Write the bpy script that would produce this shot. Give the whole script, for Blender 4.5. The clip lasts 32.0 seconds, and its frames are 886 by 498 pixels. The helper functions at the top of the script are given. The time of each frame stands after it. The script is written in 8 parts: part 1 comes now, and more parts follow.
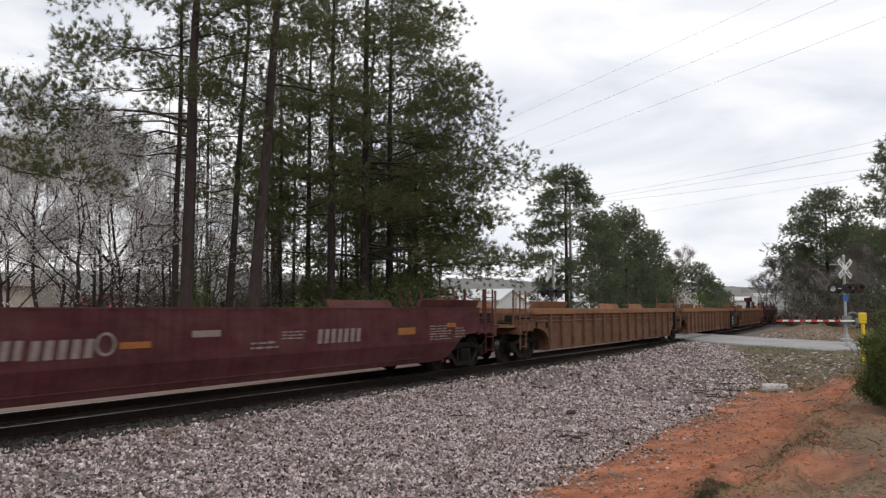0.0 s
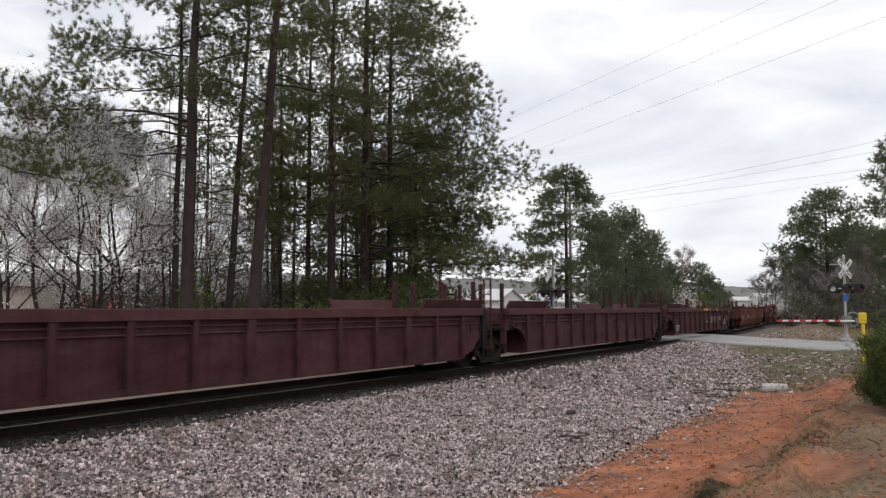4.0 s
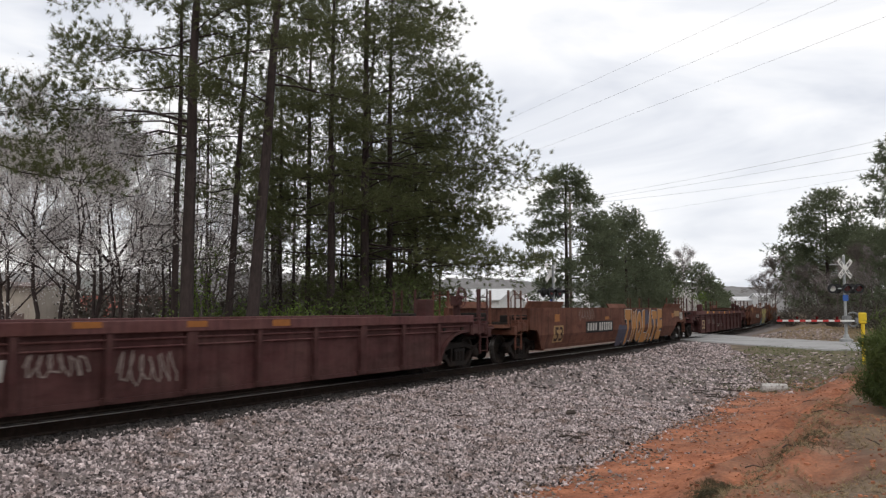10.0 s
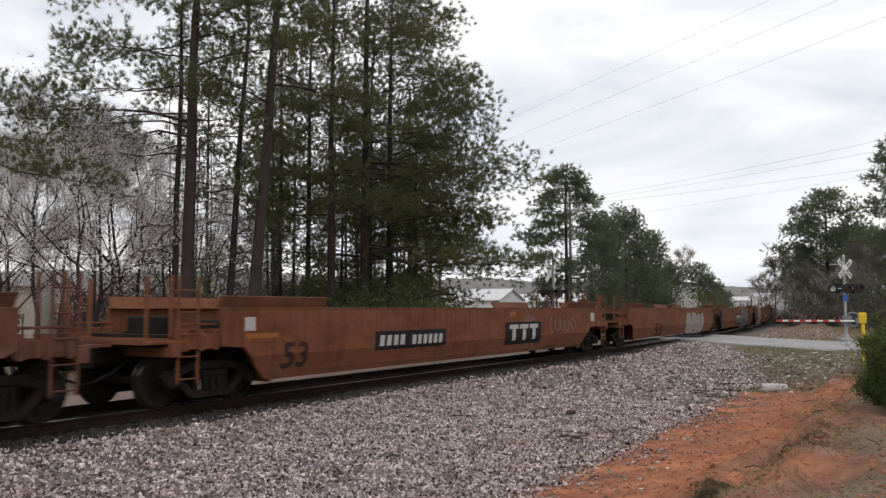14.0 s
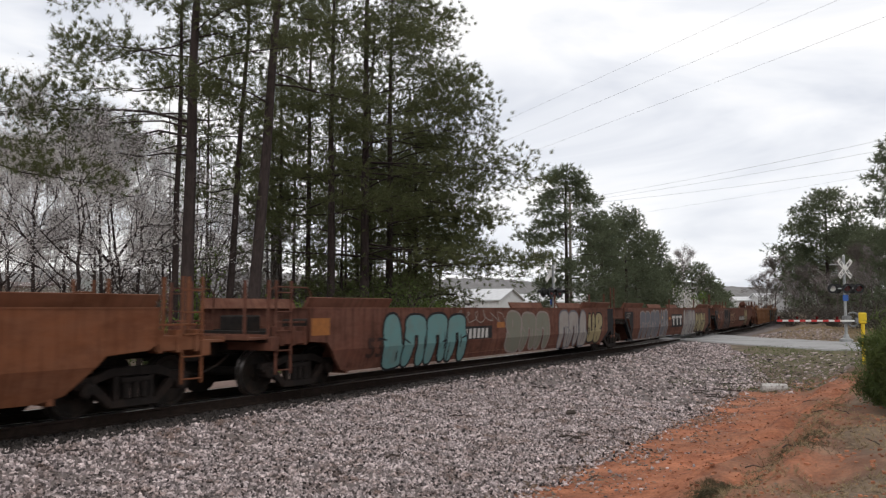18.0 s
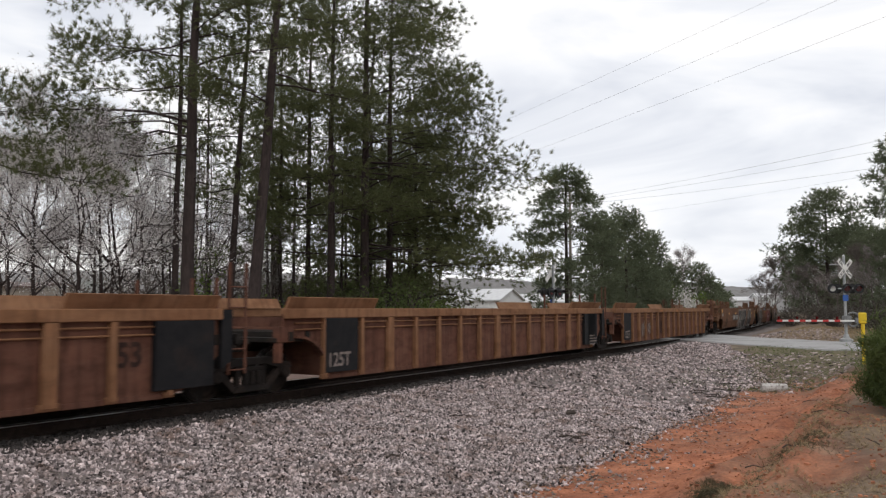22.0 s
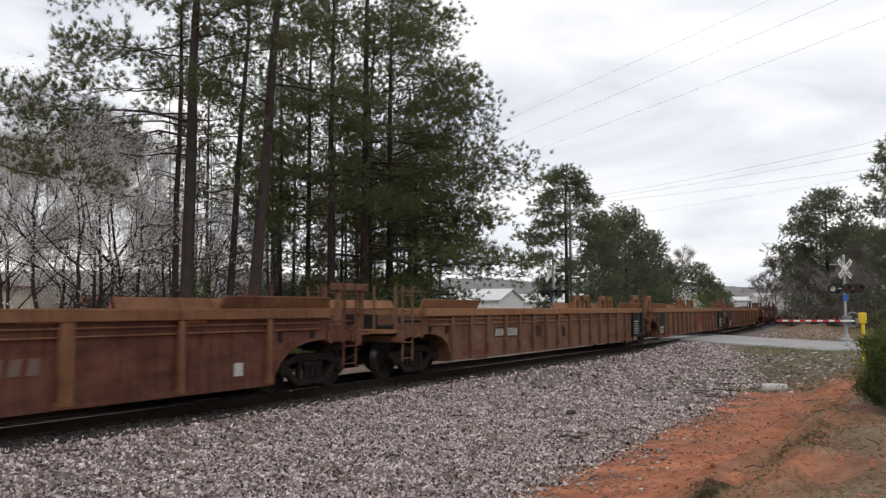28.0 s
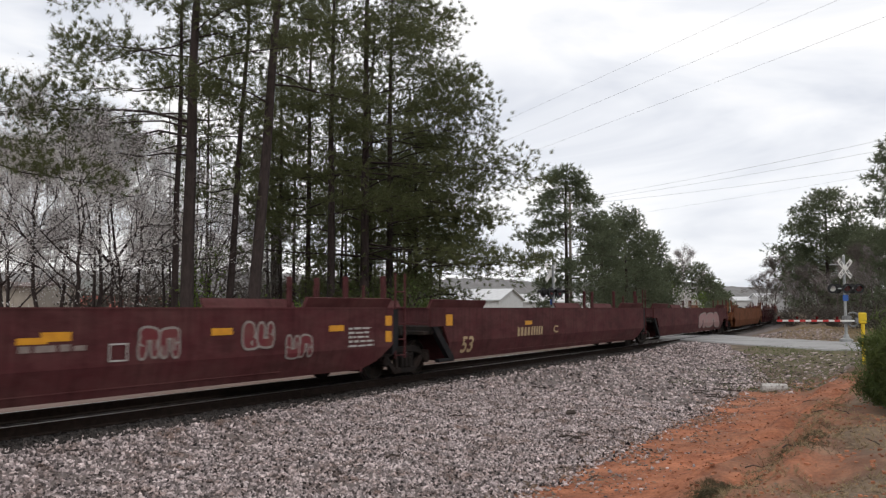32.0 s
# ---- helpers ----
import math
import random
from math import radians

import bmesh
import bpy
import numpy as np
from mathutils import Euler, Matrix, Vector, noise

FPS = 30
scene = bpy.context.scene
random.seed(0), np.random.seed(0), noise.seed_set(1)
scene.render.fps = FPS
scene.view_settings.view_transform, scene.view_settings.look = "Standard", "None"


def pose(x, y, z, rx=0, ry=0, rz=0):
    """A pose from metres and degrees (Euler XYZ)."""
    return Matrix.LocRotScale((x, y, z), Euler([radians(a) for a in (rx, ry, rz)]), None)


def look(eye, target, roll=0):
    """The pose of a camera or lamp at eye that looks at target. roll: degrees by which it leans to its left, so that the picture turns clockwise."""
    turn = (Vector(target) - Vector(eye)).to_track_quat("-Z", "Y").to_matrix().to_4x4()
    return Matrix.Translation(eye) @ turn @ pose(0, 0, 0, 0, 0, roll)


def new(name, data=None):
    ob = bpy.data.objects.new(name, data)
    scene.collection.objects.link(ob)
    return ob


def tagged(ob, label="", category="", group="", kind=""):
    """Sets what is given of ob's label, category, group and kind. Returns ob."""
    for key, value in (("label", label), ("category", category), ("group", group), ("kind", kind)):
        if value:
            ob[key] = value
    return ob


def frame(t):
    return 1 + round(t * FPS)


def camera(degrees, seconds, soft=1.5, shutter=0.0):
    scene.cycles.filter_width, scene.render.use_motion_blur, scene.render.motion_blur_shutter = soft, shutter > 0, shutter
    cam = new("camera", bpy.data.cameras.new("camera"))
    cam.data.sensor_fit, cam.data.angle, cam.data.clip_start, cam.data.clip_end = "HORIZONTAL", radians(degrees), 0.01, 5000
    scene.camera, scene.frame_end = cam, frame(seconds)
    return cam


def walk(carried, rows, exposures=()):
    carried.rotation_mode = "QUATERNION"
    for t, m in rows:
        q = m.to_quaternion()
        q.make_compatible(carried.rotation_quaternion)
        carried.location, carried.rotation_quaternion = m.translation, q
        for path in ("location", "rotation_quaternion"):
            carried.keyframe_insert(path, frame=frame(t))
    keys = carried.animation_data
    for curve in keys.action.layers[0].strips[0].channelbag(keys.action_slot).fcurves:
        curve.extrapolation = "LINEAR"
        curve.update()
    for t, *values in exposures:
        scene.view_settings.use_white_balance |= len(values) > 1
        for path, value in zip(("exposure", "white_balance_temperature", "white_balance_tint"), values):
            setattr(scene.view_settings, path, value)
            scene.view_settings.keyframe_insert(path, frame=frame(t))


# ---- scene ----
# A freight train of empty well cars passes a level crossing in a pine wood, under an overcast sky.
# x: away from the railway towards the viewer's bank; y: along the track; z = 0 is the top of the rails.
EYE = (0.0, 0.0, 1.65)
TURN, TILT = 30.26, 4.11
cam = camera(56.66, 32.0, soft=1.25, shutter=0.12)
STAND = pose(*EYE, 90 + TILT, 0, TURN)
walk(cam, [(0.0, STAND), (32.0, STAND)])

# ---- sky and sun ----
SUN_HIGH, SUN_TURN = 48.0, 150.0


def make_sky():
    w = bpy.data.worlds.new("overcast_sky")
    scene.world = w
    w.use_nodes = True
    nt = w.node_tree
    nt.nodes.clear()
    n, l = nt.nodes.new, nt.links.new
    out = n("ShaderNodeOutputWorld")
    sky = n("ShaderNodeTexSky")
    sky.sky_type, sky.sun_disc = "NISHITA", False
    sky.sun_elevation, sky.sun_rotation = radians(SUN_HIGH), radians(SUN_TURN)
    blue = n("ShaderNodeBackground")
    blue.inputs["Strength"].default_value = 0.12
    l(sky.outputs[0], blue.inputs["Color"])
    co = n("ShaderNodeTexCoord")
    mp = n("ShaderNodeMapping")
    mp.inputs["Rotation"].default_value = (0, 0, radians(25))
    mp.inputs["Scale"].default_value = (1.0, 1.0, 4.2)
    l(co.outputs["Generated"], mp.inputs["Vector"])
    no = n("ShaderNodeTexNoise")
    no.inputs["Scale"].default_value = 2.1
    no.inputs["Detail"].default_value = 5.0
    no.inputs["Roughness"].default_value = 0.52
    no.inputs["Distortion"].default_value = 0.5
    l(mp.outputs[0], no.inputs["Vector"])
    ramp = n("ShaderNodeValToRGB")
    e = ramp.color_ramp.elements
    e[0].position, e[0].color = 0.36, (0.71, 0.735, 0.80, 1)
    e[1].position, e[1].color = 0.56, (1.0, 0.99, 0.985, 1)
    mid = ramp.color_ramp.elements.new(0.46)
    mid.color = (0.865, 0.88, 0.92, 1)
    l(no.outputs["Fac"], ramp.inputs["Fac"])
    cloud = n("ShaderNodeBackground")
    cloud.inputs["Strength"].default_value = 1.08
    l(ramp.outputs["Color"], cloud.inputs["Color"])
    mix = n("ShaderNodeMixShader")
    mix.inputs[0].default_value = 0.96
    l(blue.outputs[0], mix.inputs[1])
    l(cloud.outputs[0], mix.inputs[2])
    l(mix.outputs[0], out.inputs["Surface"])
    sun = new("sun", bpy.data.lights.new("sun", "SUN"))
    sun.data.energy, sun.data.angle, sun.data.color = 0.6, radians(25), (1.0, 0.96, 0.9)
    a, b = radians(SUN_HIGH), radians(SUN_TURN)
    way = Vector((math.sin(b) * math.cos(a), math.cos(b) * math.cos(a), math.sin(a)))
    sun.matrix_world = look(way * 50, (0, 0, 0))


make_sky()
scene.view_settings.exposure = 0.0
scene.view_settings.gamma = 1.0


# ---- materials ----
def lerp(a, b, k):
    return tuple(x + (y - x) * k for x, y in zip(a, b))


def surface(name, a, b, rough=0.8, scale=6.0, metal=0.0, bump=0.0, bump_scale=40.0, stain=None, stain_at=(0.5, 0.7), stain_scale=1.2,
            stretch=(1, 1, 1), vary=0.0, island=False, detail=6.0, shine=0.3):
    """Two colours mixed by a fine noise, stains of a third one by a coarse noise, and relief."""
    m = bpy.data.materials.new(name)
    m.use_nodes = True
    nt = m.node_tree
    n, l = nt.nodes.new, nt.links.new
    p = nt.nodes["Principled BSDF"]
    p.inputs["Roughness"].default_value, p.inputs["Metallic"].default_value = rough, metal
    p.inputs["Specular IOR Level"].default_value = shine
    co = n("ShaderNodeTexCoord")
    mp = n("ShaderNodeMapping")
    mp.inputs["Scale"].default_value = stretch
    l(co.outputs["Object"], mp.inputs["Vector"])

    def noise_at(s, d=detail, r=0.6):
        t = n("ShaderNodeTexNoise")
        t.inputs["Scale"].default_value, t.inputs["Detail"].default_value, t.inputs["Roughness"].default_value = s, d, r
        l(mp.outputs[0], t.inputs["Vector"])
        return t.outputs["Fac"]

    def mixed(fac, c1, c2):
        x = n("ShaderNodeMix")
        x.data_type = "RGBA"
        for socket, c in ((x.inputs[6], c1), (x.inputs[7], c2)):
            if isinstance(c, tuple):
                socket.default_value = (*c, 1)
            else:
                l(c, socket)
        l(fac, x.inputs[0])
        return x.outputs[2]

    def stepped(fac, lo, hi):
        r = n("ShaderNodeMapRange")
        r.inputs[1].default_value, r.inputs[2].default_value = lo, hi
        l(fac, r.inputs[0])
        return r.outputs[0]

    col = mixed(stepped(noise_at(scale), 0.3, 0.7), a, b)
    if stain:
        col = mixed(stepped(noise_at(stain_scale, 8.0, 0.68), *stain_at), col, stain)
    if vary:
        if island:
            g = n("ShaderNodeNewGeometry").outputs["Random Per Island"]
        else:
            g = n("ShaderNodeObjectInfo").outputs["Random"]
        hs = n("ShaderNodeHueSaturation")
        l(stepped(g, 0, 1), hs.inputs["Value"])
        mr = hs.inputs["Value"].links[0].from_node
        mr.inputs[3].default_value, mr.inputs[4].default_value = 1 - vary, 1 + vary
        l(col, hs.inputs["Color"])
        col = hs.outputs[0]
    l(col, p.inputs["Base Color"])
    if bump:
        bp = n("ShaderNodeBump")
        bp.inputs["Strength"].default_value, bp.inputs["Distance"].default_value = bump, 0.02
        l(noise_at(bump_scale), bp.inputs["Height"])
        l(bp.outputs[0], p.inputs["Normal"])
    return m


def car_paint(name, c, rust=(0.16, 0.07, 0.04), amount=0.5):
    """Old railway paint: faded patches, run-down streaks, dirt and rust."""
    c = (c[0], c[1] * 0.94, c[2] * 1.05)
    m = surface(name, c, lerp(c, (0.22, 0.17, 0.14), 0.16), rough=0.8, scale=1.6, bump=0.15, bump_scale=14, stain=rust,
                stain_at=(0.56 - 0.2 * amount, 0.80 - 0.1 * amount), stain_scale=1.1, stretch=(1, 0.55, 1.4), shine=0.12)
    nt = m.node_tree
    n, l = nt.nodes.new, nt.links.new
    p = nt.nodes["Principled BSDF"]
    col = p.inputs["Base Color"].links[0].from_socket
    co = n("ShaderNodeTexCoord")
    for scale, lo, hi, dark in (((1, 7.0, 0.45), 0.46, 0.68, 0.50), ((1, 1.1, 2.6), 0.50, 0.72, 0.62), ((1, 2.4, 1.2), 0.56, 0.70, 2.1)):
        mp = n("ShaderNodeMapping")
        mp.inputs["Scale"].default_value = scale
        l(co.outputs["Object"], mp.inputs["Vector"])
        t = n("ShaderNodeTexNoise")
        t.inputs["Scale"].default_value, t.inputs["Detail"].default_value, t.inputs["Roughness"].default_value = 1.6, 7, 0.62
        l(mp.outputs[0], t.inputs["Vector"])
        r = n("ShaderNodeMapRange")
        r.inputs[1].default_value, r.inputs[2].default_value, r.inputs[4].default_value = lo, hi, amount
        l(t.outputs["Fac"], r.inputs[0])
        x = n("ShaderNodeMix")
        x.data_type = "RGBA"
        l(r.outputs[0], x.inputs[0])
        l(col, x.inputs[6])
        x.inputs[7].default_value = (*[q * dark * 0.7 for q in lerp(c, rust, 0.5)], 1)
        col = x.outputs[2]
    l(col, p.inputs["Base Color"])
    return m


PAINT = {
    "maroon": car_paint("maroon_paint", (0.075, 0.019, 0.020), (0.042, 0.013, 0.013), 0.4),
    "plum": car_paint("plum_paint", (0.058, 0.019, 0.022), (0.034, 0.013, 0.014), 0.45),
    "brown": car_paint("brown_paint", (0.064, 0.024, 0.022), (0.034, 0.016, 0.014), 0.5),
    "red_brown": car_paint("red_brown_paint", (0.117, 0.032, 0.025), (0.066, 0.022, 0.016), 0.4),
    "tan": car_paint("tan_paint", (0.162, 0.089, 0.048), (0.085, 0.038, 0.024), 0.5),
    "tan_worn": car_paint("worn_tan_paint", (0.135, 0.062, 0.036), (0.075, 0.03, 0.02), 0.7),
    "ochre": car_paint("ochre_brown_paint", (0.148, 0.076, 0.037), (0.085, 0.038, 0.020), 0.4),
    "rust_tan": car_paint("rusty_tan_paint", (0.112, 0.046, 0.026), (0.060, 0.022, 0.015), 0.6),
    "orange": car_paint("orange_brown_paint", (0.166, 0.064, 0.025), (0.094, 0.033, 0.016), 0.4),
    "rust": car_paint("rusty_brown_paint", (0.130, 0.054, 0.032), (0.070, 0.028, 0.018), 0.7),
}
TOP = {
    "maroon": car_paint("maroon_top_paint", (0.094, 0.029, 0.028), (0.055, 0.019, 0.018), 0.3),
    "plum": car_paint("plum_top_paint", (0.072, 0.026, 0.028), (0.055, 0.024, 0.023), 0.3),
    "brown": car_paint("brown_top_paint", (0.111, 0.048, 0.044), (0.072, 0.029, 0.023), 0.5),
    "red_brown": car_paint("red_brown_top_paint", (0.122, 0.038, 0.032), (0.066, 0.024, 0.018), 0.3),
    "tan": car_paint("tan_top_paint", (0.255, 0.133, 0.060), (0.144, 0.062, 0.032), 0.4),
    "tan_worn": car_paint("worn_tan_top_paint", (0.244, 0.128, 0.058), (0.133, 0.057, 0.028), 0.5),
    "ochre": car_paint("ochre_top_paint", (0.165, 0.086, 0.042), (0.09, 0.04, 0.022), 0.4),
    "rust_tan": car_paint("rusty_tan_top_paint", (0.185, 0.090, 0.042), (0.10, 0.04, 0.022), 0.5),
    "orange": car_paint("orange_top_paint", (0.172, 0.071, 0.032), (0.094, 0.038, 0.018), 0.4),
    "rust": car_paint("rusty_top_paint", (0.160, 0.072, 0.042), (0.083, 0.029, 0.016), 0.5),
}
GRIME = surface("black_grimy_steel", (0.008, 0.007, 0.0066), (0.022, 0.018, 0.015), rough=0.8, scale=8, bump=0.2, bump_scale=25, stain=(0.035, 0.022, 0.016), shine=0.15)
TREAD = surface("worn_wheel_steel", (0.10, 0.09, 0.085), (0.24, 0.22, 0.21), rough=0.35, metal=0.9, scale=9)
RAIL = surface("rusty_rail_steel", (0.014, 0.010, 0.008), (0.03, 0.02, 0.016), rough=0.85, scale=9, bump=0.15, shine=0.1)
RAIL_TOP = surface("polished_rail_steel", (0.45, 0.44, 0.43), (0.6, 0.59, 0.58), rough=0.28, metal=0.9, scale=12)
TIE = surface("creosoted_timber", (0.022, 0.017, 0.015), (0.055, 0.043, 0.036), rough=0.95, scale=5, bump=0.5, stretch=(1, 8, 8), vary=0.25)
BLACK = surface("black_panel_paint", (0.008, 0.008, 0.0095), (0.016, 0.015, 0.016), rough=0.75, scale=5, stain=(0.04, 0.026, 0.02), stain_at=(0.55, 0.85), shine=0.15)
STENCIL = surface("dark_faded_stencil", (0.026, 0.015, 0.013), (0.05, 0.028, 0.022), rough=0.8, scale=9, shine=0.1)
WHITE = surface("white_stencil_paint", (0.465, 0.450, 0.427), (0.345, 0.323, 0.300), rough=0.75, scale=12, shine=0.15)
FADED = surface("faded_white_paint", (0.252, 0.210, 0.189), (0.168, 0.133, 0.119), rough=0.8, scale=10, shine=0.15)
CREAM = surface("cream_stencil_paint", (0.450, 0.338, 0.203), (0.315, 0.217, 0.128), rough=0.75, scale=10, shine=0.15)
YELLOW = surface("yellow_reflector", (0.640, 0.304, 0.024), (0.496, 0.216, 0.024), rough=0.45, scale=8, shine=0.15)
DULL_YELLOW = surface("dull_orange_reflector", (0.300, 0.115, 0.030), (0.215, 0.085, 0.026), rough=0.6, scale=8, shine=0.15)


# ---- mesh building ----
class Shape:
    def __init__(self):
        self.v, self.f = [], []

    def add(self, vs, fs):
        k = len(self.v)
        self.v += [tuple(p) for p in vs]
        self.f += [tuple(i + k for i in q) for q in fs]
        return self

    def box(self, x0, x1, y0, y1, z0, z1):
        vs = [(x, y, z) for x in (x0, x1) for y in (y0, y1) for z in (z0, z1)]
        return self.add(vs, [(0, 1, 3, 2), (4, 6, 7, 5), (0, 4, 5, 1), (2, 3, 7, 6), (0, 2, 6, 4), (1, 5, 7, 3)])

    def prism(self, poly, x0, x1, shift=None):
        """An outline in (y, z) with thickness from x0 to x1; shift(z) moves it in x."""
        s = shift or (lambda z: 0.0)
        n = len(poly)
        area = sum(poly[i][0] * poly[(i + 1) % n][1] - poly[(i + 1) % n][0] * poly[i][1] for i in range(n))
        if area < 0:
            poly = poly[::-1]
        vs = [(x0 + s(z), y, z) for y, z in poly] + [(x1 + s(z), y, z) for y, z in poly]
        fs = [tuple(range(n - 1, -1, -1)), tuple(range(n, 2 * n))]
        fs += [(i, (i + 1) % n, n + (i + 1) % n, n + i) for i in range(n)]
        return self.add(vs, fs)

    def tube(self, points, radii, n=6, close=True):
        """A tube along points."""
        pts = [Vector(p) for p in points]
        if not hasattr(radii, "__len__"):
            radii = [radii] * len(pts)
        rings = []
        for i, p in enumerate(pts):
            d = (pts[min(i + 1, len(pts) - 1)] - pts[max(i - 1, 0)]).normalized()
            u = d.cross(Vector((0, 0, 1)) if abs(d.z) < 0.9 else Vector((1, 0, 0))).normalized()
            w = d.cross(u)
            rings.append([p + (u * math.cos(6.28318 * k / n) + w * math.sin(6.28318 * k / n)) * radii[i] for k in range(n)])
        vs = [q for r in rings for q in r]
        fs = []
        for i in range(len(pts) - 1):
            for k in range(n):
                a, b = i * n + k, i * n + (k + 1) % n
                fs.append((a, a + n, b + n, b))
        if close:
            fs += [tuple(range(n)), tuple(range(len(vs) - 1, len(vs) - n - 1, -1))]
        return self.add(vs, fs)

    def lathe(self, profile, centre, axis="x", n=24):
        """profile: (along the axis, radius)."""
        vs = []
        for a, r in profile:
            for k in range(n):
                c, s = math.cos(2 * math.pi * k / n) * r, math.sin(2 * math.pi * k / n) * r
                p = {"x": (a, c, s), "y": (c, a, s), "z": (c, s, a)}[axis]
                vs.append(tuple(q + w for q, w in zip(p, centre)))
        fs = []
        for i in range(len(profile) - 1):
            for k in range(n):
                a, b = i * n + k, i * n + (k + 1) % n
                fs.append((a, b, b + n, a + n))
        fs += [tuple(range(n - 1, -1, -1)), tuple(range(len(vs) - n, len(vs)))]
        return self.add(vs, fs)

    def mesh(self, name, mat, bevel=0.0, smooth=False):
        me = bpy.data.meshes.new(name)
        me.from_pydata(self.v, [], self.f)
        bm = bmesh.new()
        bm.from_mesh(me)
        bmesh.ops.recalc_face_normals(bm, faces=bm.faces)
        if bevel:
            es = [e for e in bm.edges if len(e.link_faces) == 2 and e.calc_face_angle(0) > 0.6]
            bmesh.ops.bevel(bm, geom=es, offset=bevel, segments=1, affect="EDGES", profile=0.5, clamp_overlap=True)
        bm.to_mesh(me)
        bm.free()
        for q in (mat if isinstance(mat, (list, tuple)) else [mat]):
            me.materials.append(q)
        if smooth:
            me.polygons.foreach_set("use_smooth", [True] * len(me.polygons))
        return me


def part(name, me, parent, label="", at=(0, 0, 0), turn=0.0):
    ob = new(name, me)
    ob.parent = parent
    ob.matrix_basis = pose(*at, 0, 0, turn)
    if label:
        tagged(ob, label)
    return ob


CACHE = {}


def cached(key, make):
    if key not in CACHE:
        CACHE[key] = make()
    return CACHE[key]


def quick_mesh(name, vs, fs, mat, smooth=False):
    """A large mesh from arrays: vs (n, 3), fs (m, 3 or 4)."""
    vs, fs = np.asarray(vs, np.float32), np.asarray(fs, np.int32)
    me = bpy.data.meshes.new(name)
    me.vertices.add(len(vs))
    me.vertices.foreach_set("co", vs.ravel())
    k = fs.shape[1]
    me.loops.add(fs.size)
    me.loops.foreach_set("vertex_index", fs.ravel())
    me.polygons.add(len(fs))
    me.polygons.foreach_set("loop_start", np.arange(0, fs.size, k, dtype=np.int32))
    me.polygons.foreach_set("use_smooth", np.full(len(fs), smooth))
    me.update(calc_edges=True)
    me.materials.append(mat)
    return me


# ---- lettering ----
GLYPHS = {}


def letters(text, size, bold=0.0, squeeze=1.0):
    """Flat lettering in the built-in font: corners and faces in its own plane."""
    key = (text, size, bold, squeeze)
    if key not in GLYPHS:
        cu = bpy.data.curves.new("lettering", "FONT")
        cu.body, cu.size, cu.offset, cu.resolution_u, cu.align_x, cu.align_y = text, size, bold, 3, "CENTER", "CENTER"
        ob = bpy.data.objects.new("lettering", cu)
        scene.collection.objects.link(ob)
        me = bpy.data.meshes.new_from_object(ob.evaluated_get(bpy.context.evaluated_depsgraph_get()))
        bpy.data.objects.remove(ob)
        GLYPHS[key] = [(v.co.x * squeeze, v.co.y) for v in me.vertices], [tuple(q.vertices) for q in me.polygons]
        bpy.data.meshes.remove(me)
    return GLYPHS[key]


for word in ("53", "125T", "A", "B", "C"):
    letters(word, 1.0, 0.02)
for ch in sorted(set("HEARSETOESTMESOFRDMTWOLATE")):
    for fat in (0.13, 0.085, 0.075):
        letters(ch, 1.0, fat)
for word in ("RAIL", "ROAD", "CROSS", "ING"):
    letters(word, 0.19, 0.006, 0.85)


# ---- the track's line ----
MIDDLE, STRAIGHT, BEND = -11.81, 22.28, 692.9


def track(s):
    """A place on the track's middle line and its heading in degrees: straight, then bending away."""
    if s <= STRAIGHT:
        return MIDDLE, s, 0.0
    a = (s - STRAIGHT) / BEND
    return MIDDLE - BEND * (1 - math.cos(a)), STRAIGHT + BEND * math.sin(a), math.degrees(a)


def beside(s, off):
    x, y, a = track(s)
    return x + off * math.cos(radians(a)), y + off * math.sin(radians(a))


def track_x(y):
    """The middle line's x at y."""
    if y <= STRAIGHT:
        return MIDDLE
    return MIDDLE - (BEND - math.sqrt(max(BEND * BEND - (y - STRAIGHT) ** 2, 1.0)))


# ---- ground ----
def smooth(a, b, v):
    k = min(max((v - a) / (b - a), 0.0), 1.0)
    return k * k * (3 - 2 * k)


def stairs(v, knots):
    for (a, za), (b, zb) in zip(knots, knots[1:]):
        if v <= b:
            return za + (zb - za) * smooth(a, b, v) if v > a else za
    return knots[-1][1]


NEAR_CUT = ((-60, -1.6), (-30, -1.0), (-8, -0.75), (-5.2, -0.36), (-3.0, -0.26), (-1.75, -0.215), (1.75, -0.215), (3.4, -0.47), (7.8, -0.66), (8.9, -0.60), (10.0, -0.22), (10.3, -0.10), (10.62, 0.10), (13, 0.16), (40, 0.5))
AT_ROAD = ((-60, -1.2), (-30, -0.8), (-8, -0.35), (-3.0, -0.12), (-1.75, -0.1), (1.75, -0.1), (3.4, -0.12), (7.8, -0.1), (13, -0.02), (40, 0.3))
PAST_ROAD = ((-60, -1.2), (-30, -0.8), (-8, -0.6), (-3.0, -0.3), (-1.75, -0.22), (1.75, -0.22), (3.2, -0.2), (4.6, 0.05), (6.2, 0.28), (9, 0.1), (13, 0.2), (40, 0.8))


